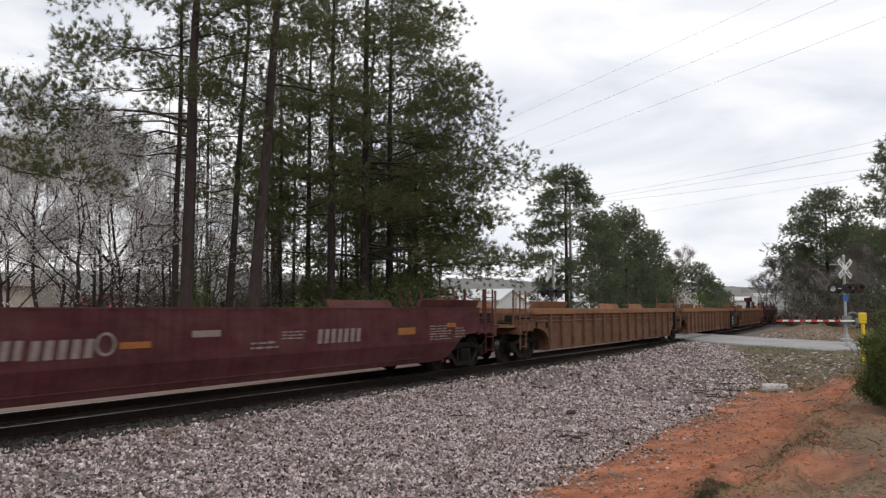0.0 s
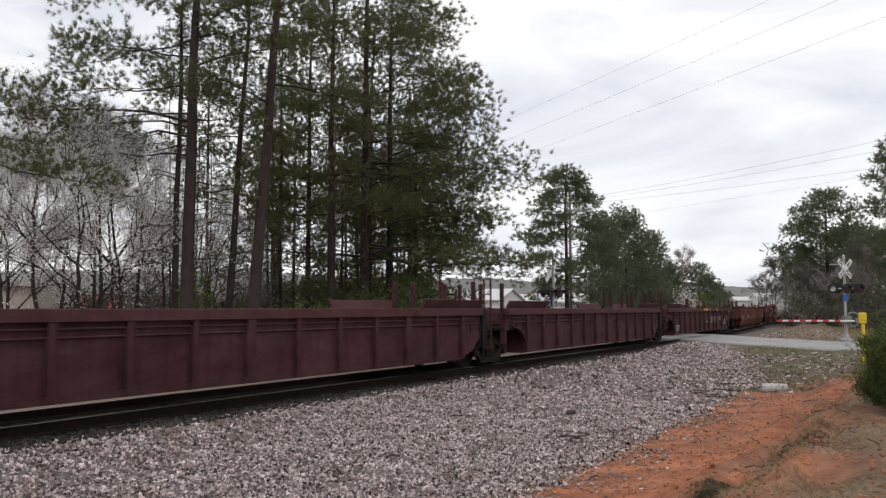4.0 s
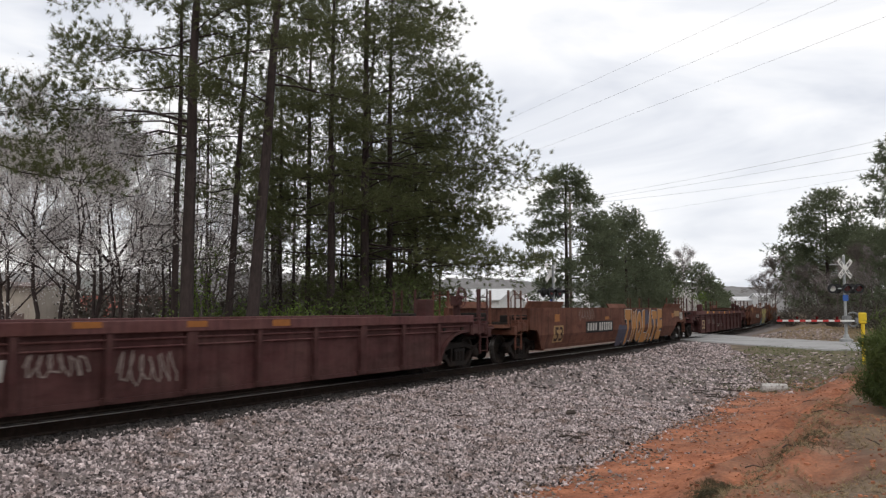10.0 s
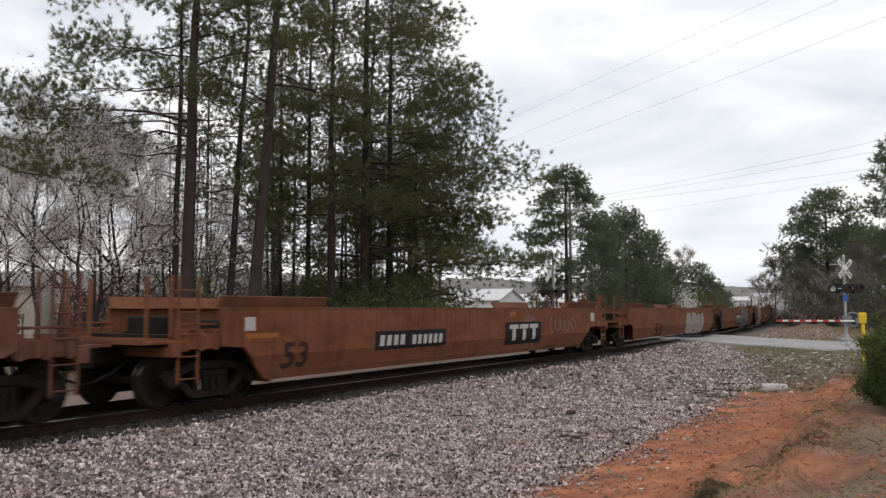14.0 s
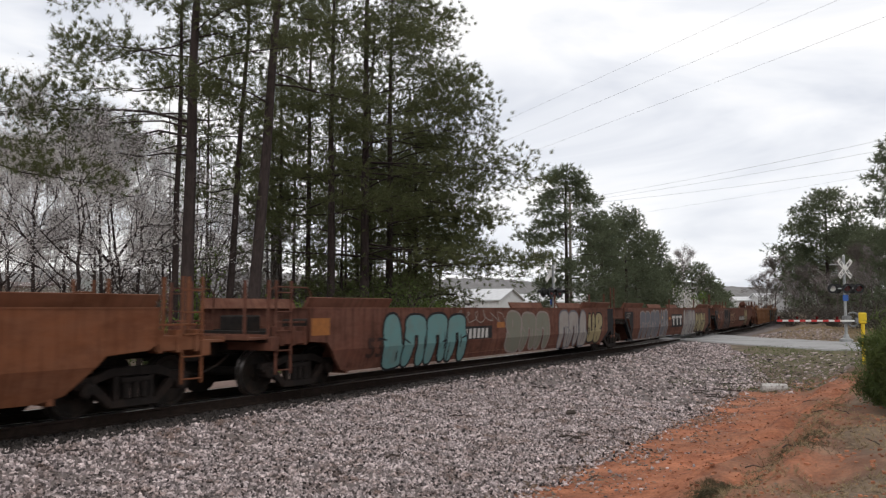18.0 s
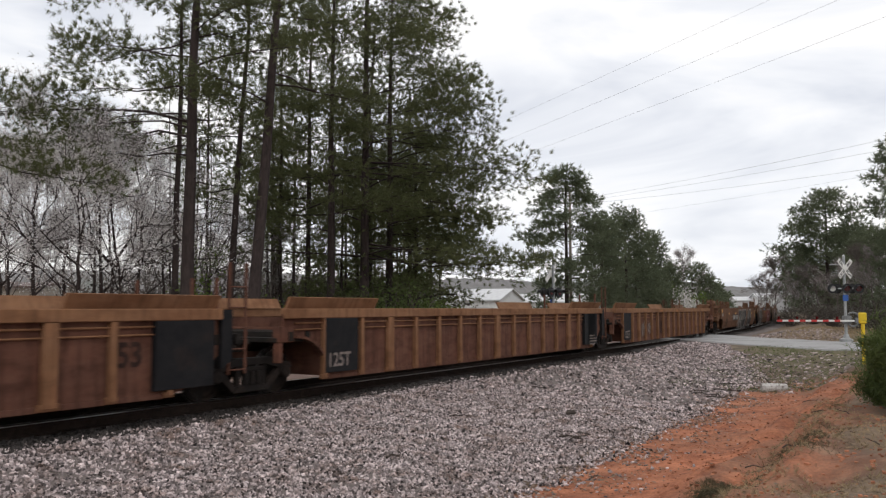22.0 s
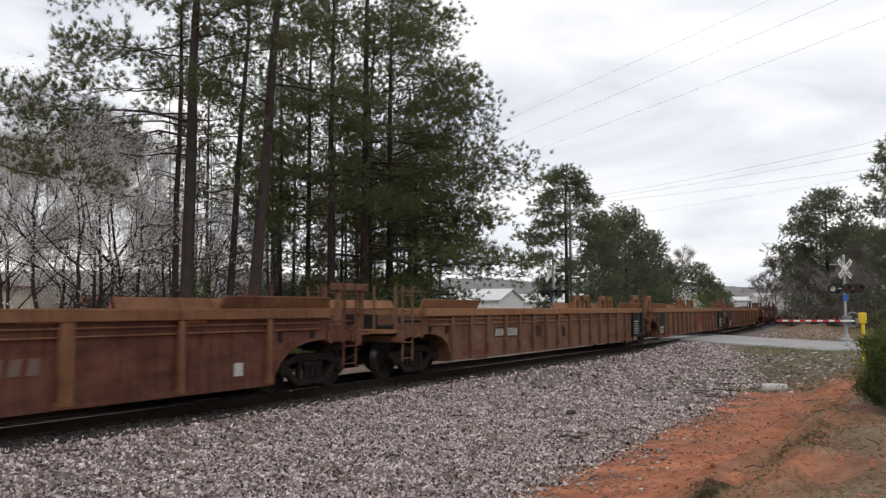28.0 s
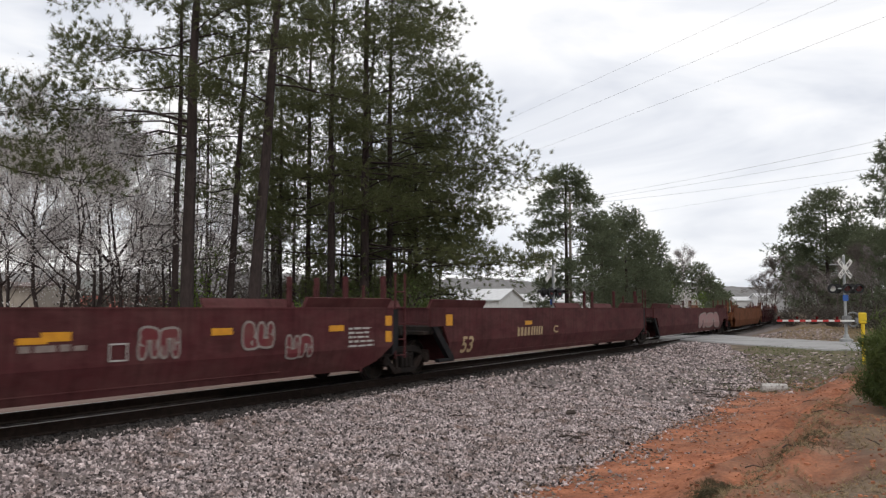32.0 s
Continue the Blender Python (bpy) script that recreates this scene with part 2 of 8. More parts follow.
def lie(x, y, rough=True):
    """The ground's height."""
    off = x - track_x(y)
    road = y - (45.2 - 0.96 * (x + 7.0))
    z = stairs(off, NEAR_CUT)
    k = smooth(-16, -4, road)
    z = z + (stairs(off, AT_ROAD) - z) * k
    k = smooth(4, 9, road)
    z = z + (stairs(off, PAST_ROAD) - z) * k
    if rough:
        amp = 0.02 + 0.07 * smooth(7.6, 9.4, off) + 0.05 * smooth(3, 8, -off)
        amp *= smooth(2.6, 5.5, abs(road)) * 0.9 + 0.1
        z += amp * (noise.fractal(Vector((x * 0.9, y * 0.9, 3.1)), 1.0, 2.0, 4))
        z += 0.075 * smooth(8.7, 9.3, off) * (1 - smooth(10.5, 11.2, off)) * (1 - smooth(20, 28, y)) * noise.fractal(Vector((x * 2.6, y * 1.9, 21)), 0.8, 2.0, 4)
        z += 0.22 * smooth(8.6, 9.6, off) * (1 - smooth(10.6, 12, off)) * noise.noise(Vector((x * 1.7, y * 0.55, 9))) * (1 - smooth(18, 30, y))
    far = max(abs(x) - 90, y - 160, -y - 40, 0)
    return z - 0.004 * far


def ground_material():
    m = surface("ground_soil", (0.14, 0.10, 0.07), (0.085, 0.06, 0.042), rough=0.95, scale=3.5, bump=1.0, bump_scale=16, stain=(0.24, 0.19, 0.13))
    nt = m.node_tree
    n, l = nt.nodes.new, nt.links.new
    p = nt.nodes["Principled BSDF"]
    base = p.inputs["Base Color"].links[0].from_socket
    at = n("ShaderNodeVertexColor")
    at.layer_name = "cover"
    sp = n("ShaderNodeSeparateColor")
    l(at.outputs["Color"], sp.inputs[0])
    co = n("ShaderNodeTexCoord")

    def tone(c1, c2, s):
        t = n("ShaderNodeTexNoise")
        t.inputs["Scale"].default_value, t.inputs["Detail"].default_value, t.inputs["Roughness"].default_value = s, 9, 0.7
        l(co.outputs["Object"], t.inputs["Vector"])
        r = n("ShaderNodeValToRGB")
        r.color_ramp.elements[0].position, r.color_ramp.elements[0].color = 0.35, (*c1, 1)
        r.color_ramp.elements[1].position, r.color_ramp.elements[1].color = 0.66, (*c2, 1)
        l(t.outputs["Fac"], r.inputs[0])
        f = n("ShaderNodeTexNoise")
        f.inputs["Scale"].default_value, f.inputs["Detail"].default_value, f.inputs["Roughness"].default_value = 24, 6, 0.75
        l(co.outputs["Object"], f.inputs["Vector"])
        g = n("ShaderNodeMapRange")
        g.inputs[1].default_value, g.inputs[2].default_value, g.inputs[3].default_value, g.inputs[4].default_value = 0.3, 0.7, 0.55, 1.2
        l(f.outputs["Fac"], g.inputs[0])
        h = n("ShaderNodeHueSaturation")
        l(g.outputs[0], h.inputs["Value"])
        l(r.outputs[0], h.inputs["Color"])
        return h.outputs[0]

    for socket, c in ((sp.outputs[0], tone((0.22, 0.070, 0.034), (0.58, 0.222, 0.114), 1.7)), (sp.outputs[1], tone((0.07, 0.085, 0.03), (0.19, 0.165, 0.08), 5.0)),
                      (sp.outputs[2], tone((0.13, 0.095, 0.065), (0.27, 0.185, 0.12), 7.0))):
        x = n("ShaderNodeMix")
        x.data_type = "RGBA"
        l(socket, x.inputs[0])
        l(base, x.inputs[6])
        l(c, x.inputs[7])
        base = x.outputs[2]
    l(base, p.inputs["Base Color"])
    return m


def make_ground():
    xs = np.unique(np.concatenate([np.linspace(-3000, -160, 12), np.linspace(-160, -30, 27), np.linspace(-30, -14, 17), np.linspace(-14, -4.5, 32), np.linspace(-4.5, 3, 61),
                                   np.linspace(3, 24, 22), np.linspace(24, 160, 18), np.linspace(160, 3000, 12)]))
    ys = np.unique(np.concatenate([np.linspace(-3000, -40, 10), np.linspace(-40, 3, 16), np.linspace(3, 30, 181), np.linspace(30, 62, 81), np.linspace(62, 180, 40), np.linspace(180, 4500, 24)]))
    vs, cover = [], []
    for y in ys:
        tx = track_x(min(y, 500))
        for x in xs:
            near = abs(x) < 160 and -60 < y < 400
            vs.append((x, y, lie(x, y, abs(x) < 60 and -10 < y < 120) if near else -1.6))
            off = x - tx
            w = noise.fractal(Vector((x * 0.5, y * 0.5, 0)), 1.0, 2.0, 3) * 0.9
            road = y - (45.2 - 0.96 * (x + 7.0))
            clay = smooth(7.2, 7.6, off + w * 0.2) * (1 - smooth(10.2, 11.4, off + w * 0.8)) * (1 - smooth(21, 29, y + w * 4)) * (0.86 + 0.3 * w - 0.35 * smooth(9.0, 9.8, off) * smooth(-0.1, 0.35, noise.noise(Vector((x * 1.3, y * 0.7, 17)))))
            clay = max(clay, 0.6 * smooth(0.0, 0.6, w) * smooth(11, 13, off) * (1 - smooth(16, 24, y)))
            green = smooth(4.0, 6.5, off + w) * smooth(-13, -7, road + w * 3) * (1 - smooth(-3.5, -2.6, road)) * 0.5
            green = max(green, smooth(3.2, 5, road) * smooth(7.5, 10, off) * 0.8, 0.45 * smooth(-0.1, 0.5, w) * smooth(4, 9, -off))
            dry = max(smooth(10.6, 11.6, off + w) * (1 - smooth(24, 30, y)), 0.95 * smooth(3.2, 5, road) * smooth(2.4, 3.2, off) * (1 - smooth(8, 10, off)))
            cover.append((min(max(clay, 0), 1), min(max(green, 0), 1), min(max(dry - clay, 0), 1), 1))
    nx, ny = len(xs), len(ys)
    i = (np.arange(ny - 1)[:, None] * nx + np.arange(nx - 1)[None]).ravel()
    fs = np.stack([i, i + 1, i + nx + 1, i + nx], 1)
    me = quick_mesh("ground", vs, fs, ground_material(), smooth=True)
    at = me.color_attributes.new("cover", "FLOAT_COLOR", "POINT")
    at.data.foreach_set("color", np.array(cover, np.float32).ravel())
    tagged(new("ground", me), "red clay, dry grass and forest soil", "ground", kind="structure")


make_ground()
BALLAST = surface("grey_ballast", (0.10, 0.08, 0.073), (0.21, 0.176, 0.165), rough=0.9, scale=26, bump=1.0, bump_scale=30, stain=(0.20, 0.15, 0.125), stain_at=(0.55, 0.8), stain_scale=0.8)
STONE = surface("grey_crushed_stone", (0.182, 0.147, 0.143), (0.520, 0.442, 0.432), rough=0.85, scale=9, vary=0.95, island=True, stain=(0.16, 0.11, 0.09), stain_at=(0.47, 0.68), stain_scale=2.5)


def fouled_shaded(m):
    """Oily grime and the cars' shade, both painted dark, between the rails, and brown dust on the far shoulder."""
    nt = m.node_tree
    n, l = nt.nodes.new, nt.links.new
    p = nt.nodes["Principled BSDF"]
    col = p.inputs["Base Color"].links[0].from_socket
    at = n("ShaderNodeVertexColor")
    at.layer_name = "foul_shade"
    sp = n("ShaderNodeSeparateColor")
    l(at.outputs["Color"], sp.inputs[0])
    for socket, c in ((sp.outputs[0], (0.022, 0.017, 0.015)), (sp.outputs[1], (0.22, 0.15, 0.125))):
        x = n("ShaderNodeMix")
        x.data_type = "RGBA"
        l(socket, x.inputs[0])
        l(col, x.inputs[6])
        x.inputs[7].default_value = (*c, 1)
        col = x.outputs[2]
    l(col, p.inputs["Base Color"])


fouled_shaded(BALLAST)


def ballast_edge(y):
    return 7.55 + 0.22 * noise.noise(Vector((y * 0.35, 2.0, 0))) + 0.14 * noise.noise(Vector((y * 1.6, 7.0, 0)))


def make_ballast():
    ss = np.concatenate([np.arange(-60, 0, 4.0), np.arange(0, 40, 0.35), np.arange(40, 90, 1.5), np.arange(90, 330, 6.0)])
    ks = np.linspace(0, 1, 40)
    vs = []
    for s in ss:
        hi = ballast_edge(s) if s < 28 else max(ballast_edge(s) - (s - 28) * 0.28, 2.9)
        for k in ks:
            off = -5.6 + (hi + 5.6) * k
            x, y = beside(s, off)
            edge = smooth(0, 0.05, k) * (1 - smooth(0.95, 1.0, k))
            vs.append((x, y, lie(x, y) - 0.03 + 0.05 * edge + 0.03 * edge * noise.noise(Vector((x * 3, y * 3, 0)))))
    n = len(ks)
    i = (np.arange(len(ss) - 1)[:, None] * n + np.arange(n - 1)[None]).ravel()
    me = quick_mesh("ballast_bed", vs, np.stack([i, i + 1, i + n + 1, i + n], 1), BALLAST, smooth=True)
    # red: oil and the train's shade as dark colour; green: brown dust
    foul_shade = []
    for s in ss:
        hi = ballast_edge(s) if s < 28 else max(ballast_edge(s) - (s - 28) * 0.28, 2.9)
        for k in ks:
            off = -5.6 + (hi + 5.6) * k
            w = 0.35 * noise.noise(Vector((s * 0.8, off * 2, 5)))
            foul_shade.append(((1 - smooth(1.35, 2.0, abs(off) + w)) * 0.9, smooth(1.2, 1.9, -off + w) * 0.85, 0, 1))
    at = me.color_attributes.new("foul_shade", "FLOAT_COLOR", "POINT")
    at.data.foreach_set("color", np.array(foul_shade, np.float32).ravel())
    tagged(new("ballast_bed", me), "bed of grey crushed stone under the railway", "ballast", kind="structure")


make_ballast()


def make_stones(name, count, y0, y1, size, seed, top, falloff=1.0, reach=None, mat=None):
    """Loose crushed stones, each an uneven lump, strewn over the bed."""
    rng = np.random.default_rng(seed)
    cube = np.array([(1, 0, 0), (-1, 0, 0), (0, 1, 0), (0, -1, 0), (0, 0, 1), (0, 0, -1)], float) * 1.35
    quads = np.array([(0, 2, 4), (2, 1, 4), (1, 3, 4), (3, 0, 4), (2, 0, 5), (1, 2, 5), (3, 1, 5), (0, 3, 5)])
    y = y0 + (y1 - y0) * rng.random(count) ** falloff
    vs = np.empty((count, 6, 3), np.float32)
    for i in range(count):
        hi = ballast_edge(y[i]) + 0.08 * rng.normal() + (rng.exponential(0.45) if rng.random() < 0.05 else 0) if y[i] < 28 else max(ballast_edge(y[i]) - (y[i] - 28) * 0.28, 2.9)
        off = top + ((reach or hi) - top) * rng.random()
        while not reach and off < 2.1 and rng.random() > ((off - top) / (2.1 - top)) ** 0.8:
            off = top + (hi - top) * rng.random()
        x = track_x(y[i]) + off
        z = lie(x, y[i]) + (0.02 if off < hi - 0.5 else 0.0)
        q = Euler(rng.random(3) * 6.28).to_matrix()
        s = size * (0.5 + 0.8 * rng.random()) * np.array((1.0, 0.55 + 0.4 * rng.random(), 0.5 + 0.4 * rng.random()))
        vs[i] = (cube * s * (0.7 + 0.6 * rng.random((6, 1))) + s * 0.35 * rng.normal(size=(6, 3))) @ np.array(q) + (x, y[i], z + 0.006)
    fs = (quads[None] + 6 * np.arange(count)[:, None, None]).reshape(-1, 3)
    me = quick_mesh(name, vs.reshape(-1, 3), fs, mat or STONE)
    return tagged(new(name, me), "oily ballast stones beside the rail, blackened for the train's shade too" if mat else "loose grey crushed ballast stones", "stones", kind="stuff")


make_stones("ballast_stones", 52000, 4.0, 19.5, 0.0235, 5, 1.3)
# oily stones by the rail, coloured near black to include the train's shade
OILY_SHADED = surface("oily_shaded_stone", (0.018, 0.015, 0.014), (0.06, 0.05, 0.045), rough=0.8, scale=9, vary=0.6, island=True)
make_stones("oily_stones", 7000, 4.0, 34.0, 0.030, 7, 0.86, reach=1.75, mat=OILY_SHADED)
make_stones("far_ballast_stones", 9500, 18.0, 42.0, 0.04, 6, 1.3)


# ---- track ----
def sweep_along(profile, s0, s1, off, mats, name, step=3.0):
    ss = list(np.arange(s0, s1 + 0.01, step))
    sh = Shape()
    n = len(profile)
    for s in ss:
        for a, z in profile:
            x, y = beside(s, off + a)
            sh.v.append((x, y, z))
    for i in range(len(ss) - 1):
        for k in range(n):
            a, b = i * n + k, i * n + (k + 1) % n
            sh.f.append((a, a + n, b + n, b))
    sh.f += [tuple(range(n)), tuple(range(len(sh.v) - 1, len(sh.v) - n - 1, -1))]
    me = sh.mesh(name, mats)
    for q in me.polygons:
        if len(mats) > 1 and q.normal.z > 0.9 and q.center.z > -0.02:
            q.material_index = 1
    return me


def make_track():
    t = new("railway_track")
    tagged(t, "single railway track of steel rails on dark timber sleepers", "railway", kind="structure")
    prof = [(-0.07, -0.172), (0.07, -0.172), (0.07, -0.158), (0.012, -0.135), (0.012, -0.045), (0.036, -0.036), (0.036, -0.004), (0.03, 0.0), (-0.03, 0.0), (-0.036, -0.004), (-0.036, -0.036), (-0.012, -0.045), (-0.012, -0.135), (-0.07, -0.158)]
    for off in (-0.755, 0.755):
        part("rail", sweep_along(prof, -60, 330, off, [RAIL, RAIL_TOP], "rail"), t)
    tie = Shape().box(-1.3, 1.3, -0.115, 0.115, -0.40, -0.19).mesh("sleeper", TIE, bevel=0.012)
    for i in range(150):
        x, y, a = track(-3 + i * 0.52)
        part("sleeper", tie, t, at=(x, y, 0.004 * math.sin(i * 2.1)), turn=a + 0.8 * math.sin(i * 5.3))


make_track()

# ---- road ----
ASPHALT = surface("worn_grey_asphalt", (0.30, 0.295, 0.29), (0.38, 0.372, 0.365), rough=0.9, scale=14, bump=0.3, bump_scale=60, stain=(0.16, 0.15, 0.145), stain_at=(0.5, 0.75), stain_scale=0.5)


def make_road():
    sh = Shape()
    for i in range(61):
        k = -24 + i * 1.2
        cx, cy = -7.0 + k * 0.722, 45.2 - k * 0.692
        for w in (-3.3, -3.2, 3.2, 3.3):
            x, y = cx + w * 0.692, cy + w * 0.722
            off = abs(x - track_x(y))
            z = max(lie(x, y, False), -0.9) + 0.05
            if off < 4.5:
                z = -0.012 if off < 2.2 else -0.012 + (z + 0.012) * smooth(2.2, 4.5, off)
            sh.v.append((x, y, z - (0.12 if abs(w) > 3.25 else 0)))
    for i in range(60):
        for k in range(3):
            a = i * 4 + k
            sh.f.append((a, a + 1, a + 5, a + 4))
    tagged(new("road", sh.mesh("road", ASPHALT)), "worn grey asphalt road across the railway", "road", kind="structure")


make_road()


# ---- the train ----
# free places between the ribs
RIB_GAPS = {
    3: ((5.97, 6.72), (0.74, 2.77),),
    4: ((-8.91, -7.95), (2.43, 3.73), (4.96, 5.64),),
    7: ((-0.79, -0.34), (1.13, 1.91), (2.09, 2.92), (2.96, 3.88), (3.99, 4.75), (5.03, 5.78), (-8.82, -7.84),),
    11: ((-4.65, -3.29), (-5.66, -4.74), (-7.75, -6.75),),
    13: ((-7.39, -6.41), (-5.53, -4.58), (-4.38, -3.10),),
    23: ((-7.98, -7.08), (6.16, 6.80),),
    24: ((-9.04, -8.19),),
    28: ((1.92, 3.63),),
    29: ((-4.81, -4.11), (-4.03, -3.16), (7.21, 7.90),),
    30: ((-7.93, -7.01), (0.61, 2.69), (6.43, 7.11),),
    31: ((-9.25, -8.30), (5.30, 5.95), (2.22, 3.01), (2.93, 3.93),),
    22: ((7.20, 7.85),),
}
SPEED = 20.4
SIDE, DECK_TOP = 1.50, 1.64


def tuck(z):
    """Smooth sides lean inwards below their crease."""
    return -max(0.80 - z, 0) * 0.30


def wheelset_mesh():
    sh = Shape()
    for s in (-1, 1):
        prof = [(s * 0.69, 0.44), (s * 0.70, 0.475), (s * 0.725, 0.47), (s * 0.735, 0.432), (s * 0.82, 0.425), (s * 0.825, 0.37), (s * 0.78, 0.34), (s * 0.775, 0.17), (s * 0.83, 0.14), (s * 0.83, 0.08)]
        sh.lathe(prof, (0, 0, 0), "x", 20)
    sh.lathe([(-1.08, 0.07), (-0.85, 0.09), (0.85, 0.09), (1.08, 0.07)], (0, 0, 0), "x", 10)
    me = sh.mesh("wheelset", [GRIME, TREAD])
    for q in me.polygons:
        r = math.hypot(q.center.y, q.center.z)
        if 0.42 < r and abs(q.center.x) > 0.6 and abs(q.normal.x) < 0.3:
            q.material_index = 1
    return me


def side_frame_mesh():
    """A cast side frame: arched top member, two legs down to a spring seat, openings between, and the axle boxes."""
    sh = Shape()
    sh.prism([(-1.12, 0.50), (-1.05, 0.62), (-0.74, 0.63), (-0.45, 0.74), (0.45, 0.74), (0.74, 0.63), (1.05, 0.62), (1.12, 0.50), (0.74, 0.51), (0.40, 0.60), (-0.40, 0.60), (-0.74, 0.51)], -0.07, 0.07)
    for k in (-1, 1):
        sh.prism([(k * 0.98, 0.56), (k * 0.74, 0.56), (k * 0.30, 0.14), (k * 0.48, 0.14)], -0.06, 0.06)
        sh.prism([(k * 0.38, 0.64), (k * 0.28, 0.64), (k * 0.28, 0.18), (k * 0.38, 0.18)], -0.055, 0.055)
        sh.lathe([(-0.1, 0.12), (0.12, 0.12), (0.14, 0.07)], (0, k * 0.9, 0.43), "x", 12)
        sh.box(-0.07, 0.08, k * 0.9 - 0.16, k * 0.9 + 0.16, 0.44, 0.62)
    sh.prism([(-0.48, 0.12), (0.48, 0.12), (0.36, 0.25), (-0.36, 0.25)], -0.08, 0.08)
    for y in (-0.17, 0.0, 0.17):
        sh.lathe([(0.25, 0.068), (0.50, 0.068)], (0.05, y, 0.0), "z", 10)
    sh.box(-0.05, 0.09, -0.27, 0.27, 0.50, 0.58)
    return sh.mesh("side_frame", FRAME_IRON, bevel=0.012)


FRAME_IRON = surface("dusty_cast_iron", (0.009, 0.0075, 0.007), (0.020, 0.016, 0.014), rough=0.85, scale=7, bump=0.2, stain=(0.03, 0.02, 0.016), shine=0.15)
WHEELSET, SIDE_FRAME = wheelset_mesh(), side_frame_mesh()
BOLSTER = Shape().box(-1.0, 1.0, -0.2, 0.2, 0.42, 0.70).box(-0.3, 0.3, -0.3, 0.3, 0.6, 0.82).mesh("truck", GRIME, bevel=0.03)
WHEELS = []


def truck(unit, y, number):
    b = part("truck", BOLSTER, unit, "black grimy two-axle truck", at=(0, y, 0))
    for s in (-1, 1):
        part("side_frame", SIDE_FRAME, b, at=(1.02 * s, 0, 0), turn=0 if s > 0 else 180)
        w = part("wheelset", WHEELSET, b, at=(0, 0.9 * s, 0.432))
        WHEELS.append((w, 0.9 * s, number))
    return b


def ladder_mesh(high, wide, mat, rungs):
    sh = Shape()
    for y in (-wide / 2, wide / 2):
        sh.box(-0.02, 0.02, y - 0.018, y + 0.018, 0, high)
    for k in range(rungs):
        z = 0.08 + k * 0.36
        sh.tube([(0.0, -wide / 2, z), (0.05, -wide / 2 + 0.05, z), (0.05, wide / 2 - 0.05, z), (0.0, wide / 2, z)], 0.014, 5)
    return sh.mesh("ladder", mat)


def on_side(name, vs, fs, y, z, mat, unit, lift=0.006, label="", smooth_side=True, face=None):
    """Lays a flat shape on the viewer's side of a car; letters read from that side."""
    x0 = face if face is not None else SIDE
    bm = bmesh.new()
    bv = [bm.verts.new((0, y + a, z + b)) for a, b in vs]
    for q in fs:
        try:
            bm.faces.new([bv[i] for i in q])
        except ValueError:
            pass
    if smooth_side:
        bmesh.ops.bisect_plane(bm, geom=bm.verts[:] + bm.edges[:] + bm.faces[:], plane_co=(0, 0, 0.80), plane_no=(0, 0, 1))
    for v in bm.verts:
        v.co.x = x0 + lift + (tuck(v.co.z) if smooth_side else 0)
    bmesh.ops.recalc_face_normals(bm, faces=bm.faces)
    for f in bm.faces:
        if f.normal.x < 0:
            f.normal_flip()
    me = bpy.data.meshes.new(name)
    bm.to_mesh(me)
    bm.free()
    me.materials.append(mat)
    ob = new(name, me)
    ob.parent = unit
    if label:
        tagged(ob, label)
    return ob


def bar(y0, y1, z0, z1, lean=0.0):
    return [(y0, z0), (y1, z0), (y1 + lean, z1), (y0 + lean, z1)], [(0, 1, 2, 3)]


def merged(*shapes):
    vs, fs = [], []
    for v, f in shapes:
        fs += [tuple(i + len(vs) for i in q) for q in f]
        vs += v
    return vs, fs


def text_bars(y, z, count, w, h, gap=0.35, lean=0.0):
    """A row of bars the size of characters, beginning at y."""
    return merged(*[bar(y + i * w * (1 + gap), y + i * w * (1 + gap) + w, z, z + h, lean) for i in range(count)])


def small_print(y, z, wide, lines, h=0.035, seed=1):
    r = random.Random(seed)
    words = []
    for i in range(lines):
        at, end = 0.0, wide * r.uniform(0.65, 1.0)
        while at < end:
            long = max(wide * r.uniform(0.10, 0.30), 0.04)
            words.append(bar(y + at, y + min(at + long, end), z - i * h * 1.9, z - i * h * 1.9 + h * r.uniform(0.7, 1.0)))
            at += long + max(0.035, 0.05 * wide)
    return merged(*words)


def arch(y, reach, low, high):
    """A quarter round from (y, high) over to (y + reach, low)."""
    return [(y + reach * math.sin(math.radians(k)), low + (high - low) * math.cos(math.radians(k))) for k in range(0, 91, 15)]


def side_outline(length, front, rear, kind, top, SILL):
    """The side's outline in (y, z) between the two ends of a unit; y runs from the front joint to the rear one."""
    a, b = -length / 2, length / 2
    if front == "art":
        p = [(a + 0.5, top), (a + 0.5, 1.2), (a + 1.1, 1.2), (a + 1.62, SILL + 0.05), (a + 1.75, SILL)]
        if kind == "ribbed":
            p = [(a + 0.5, top), (a + 0.5, 1.08)] + arch(a + 0.8, 0.98, SILL, 1.08)
    else:
        p = [(a + 1.78, top), (a + 1.78, 1.0), (a + 2.33, 0.96), (a + 2.63, 0.64), (a + 2.93, SILL + 0.04), (a + 3.08, SILL)]
        if kind == "ribbed":
            p = [(a + 1.78, top), (a + 1.78, 1.02)] + arch(a + 2.08, 1.0, SILL, 1.02)
    if rear == "art":
        q = [(b - 2.2, SILL), (b - 1.65, SILL + 0.16), (b - 1.15, 0.85), (b - 1.15, top)]
    else:
        if kind == "ribbed":
            return p + arch(b - 2.22, -1.3, SILL, 1.02)[::-1] + [(b - 1.87, 1.02), (b - 1.87, top)]
        q = [(b - 3.82, SILL), (b - 3.42, SILL + 0.08), (b - 2.82, 0.95), (b - 2.07, 1.0), (b - 1.87, 1.1), (b - 1.87, top)]
    return p + q


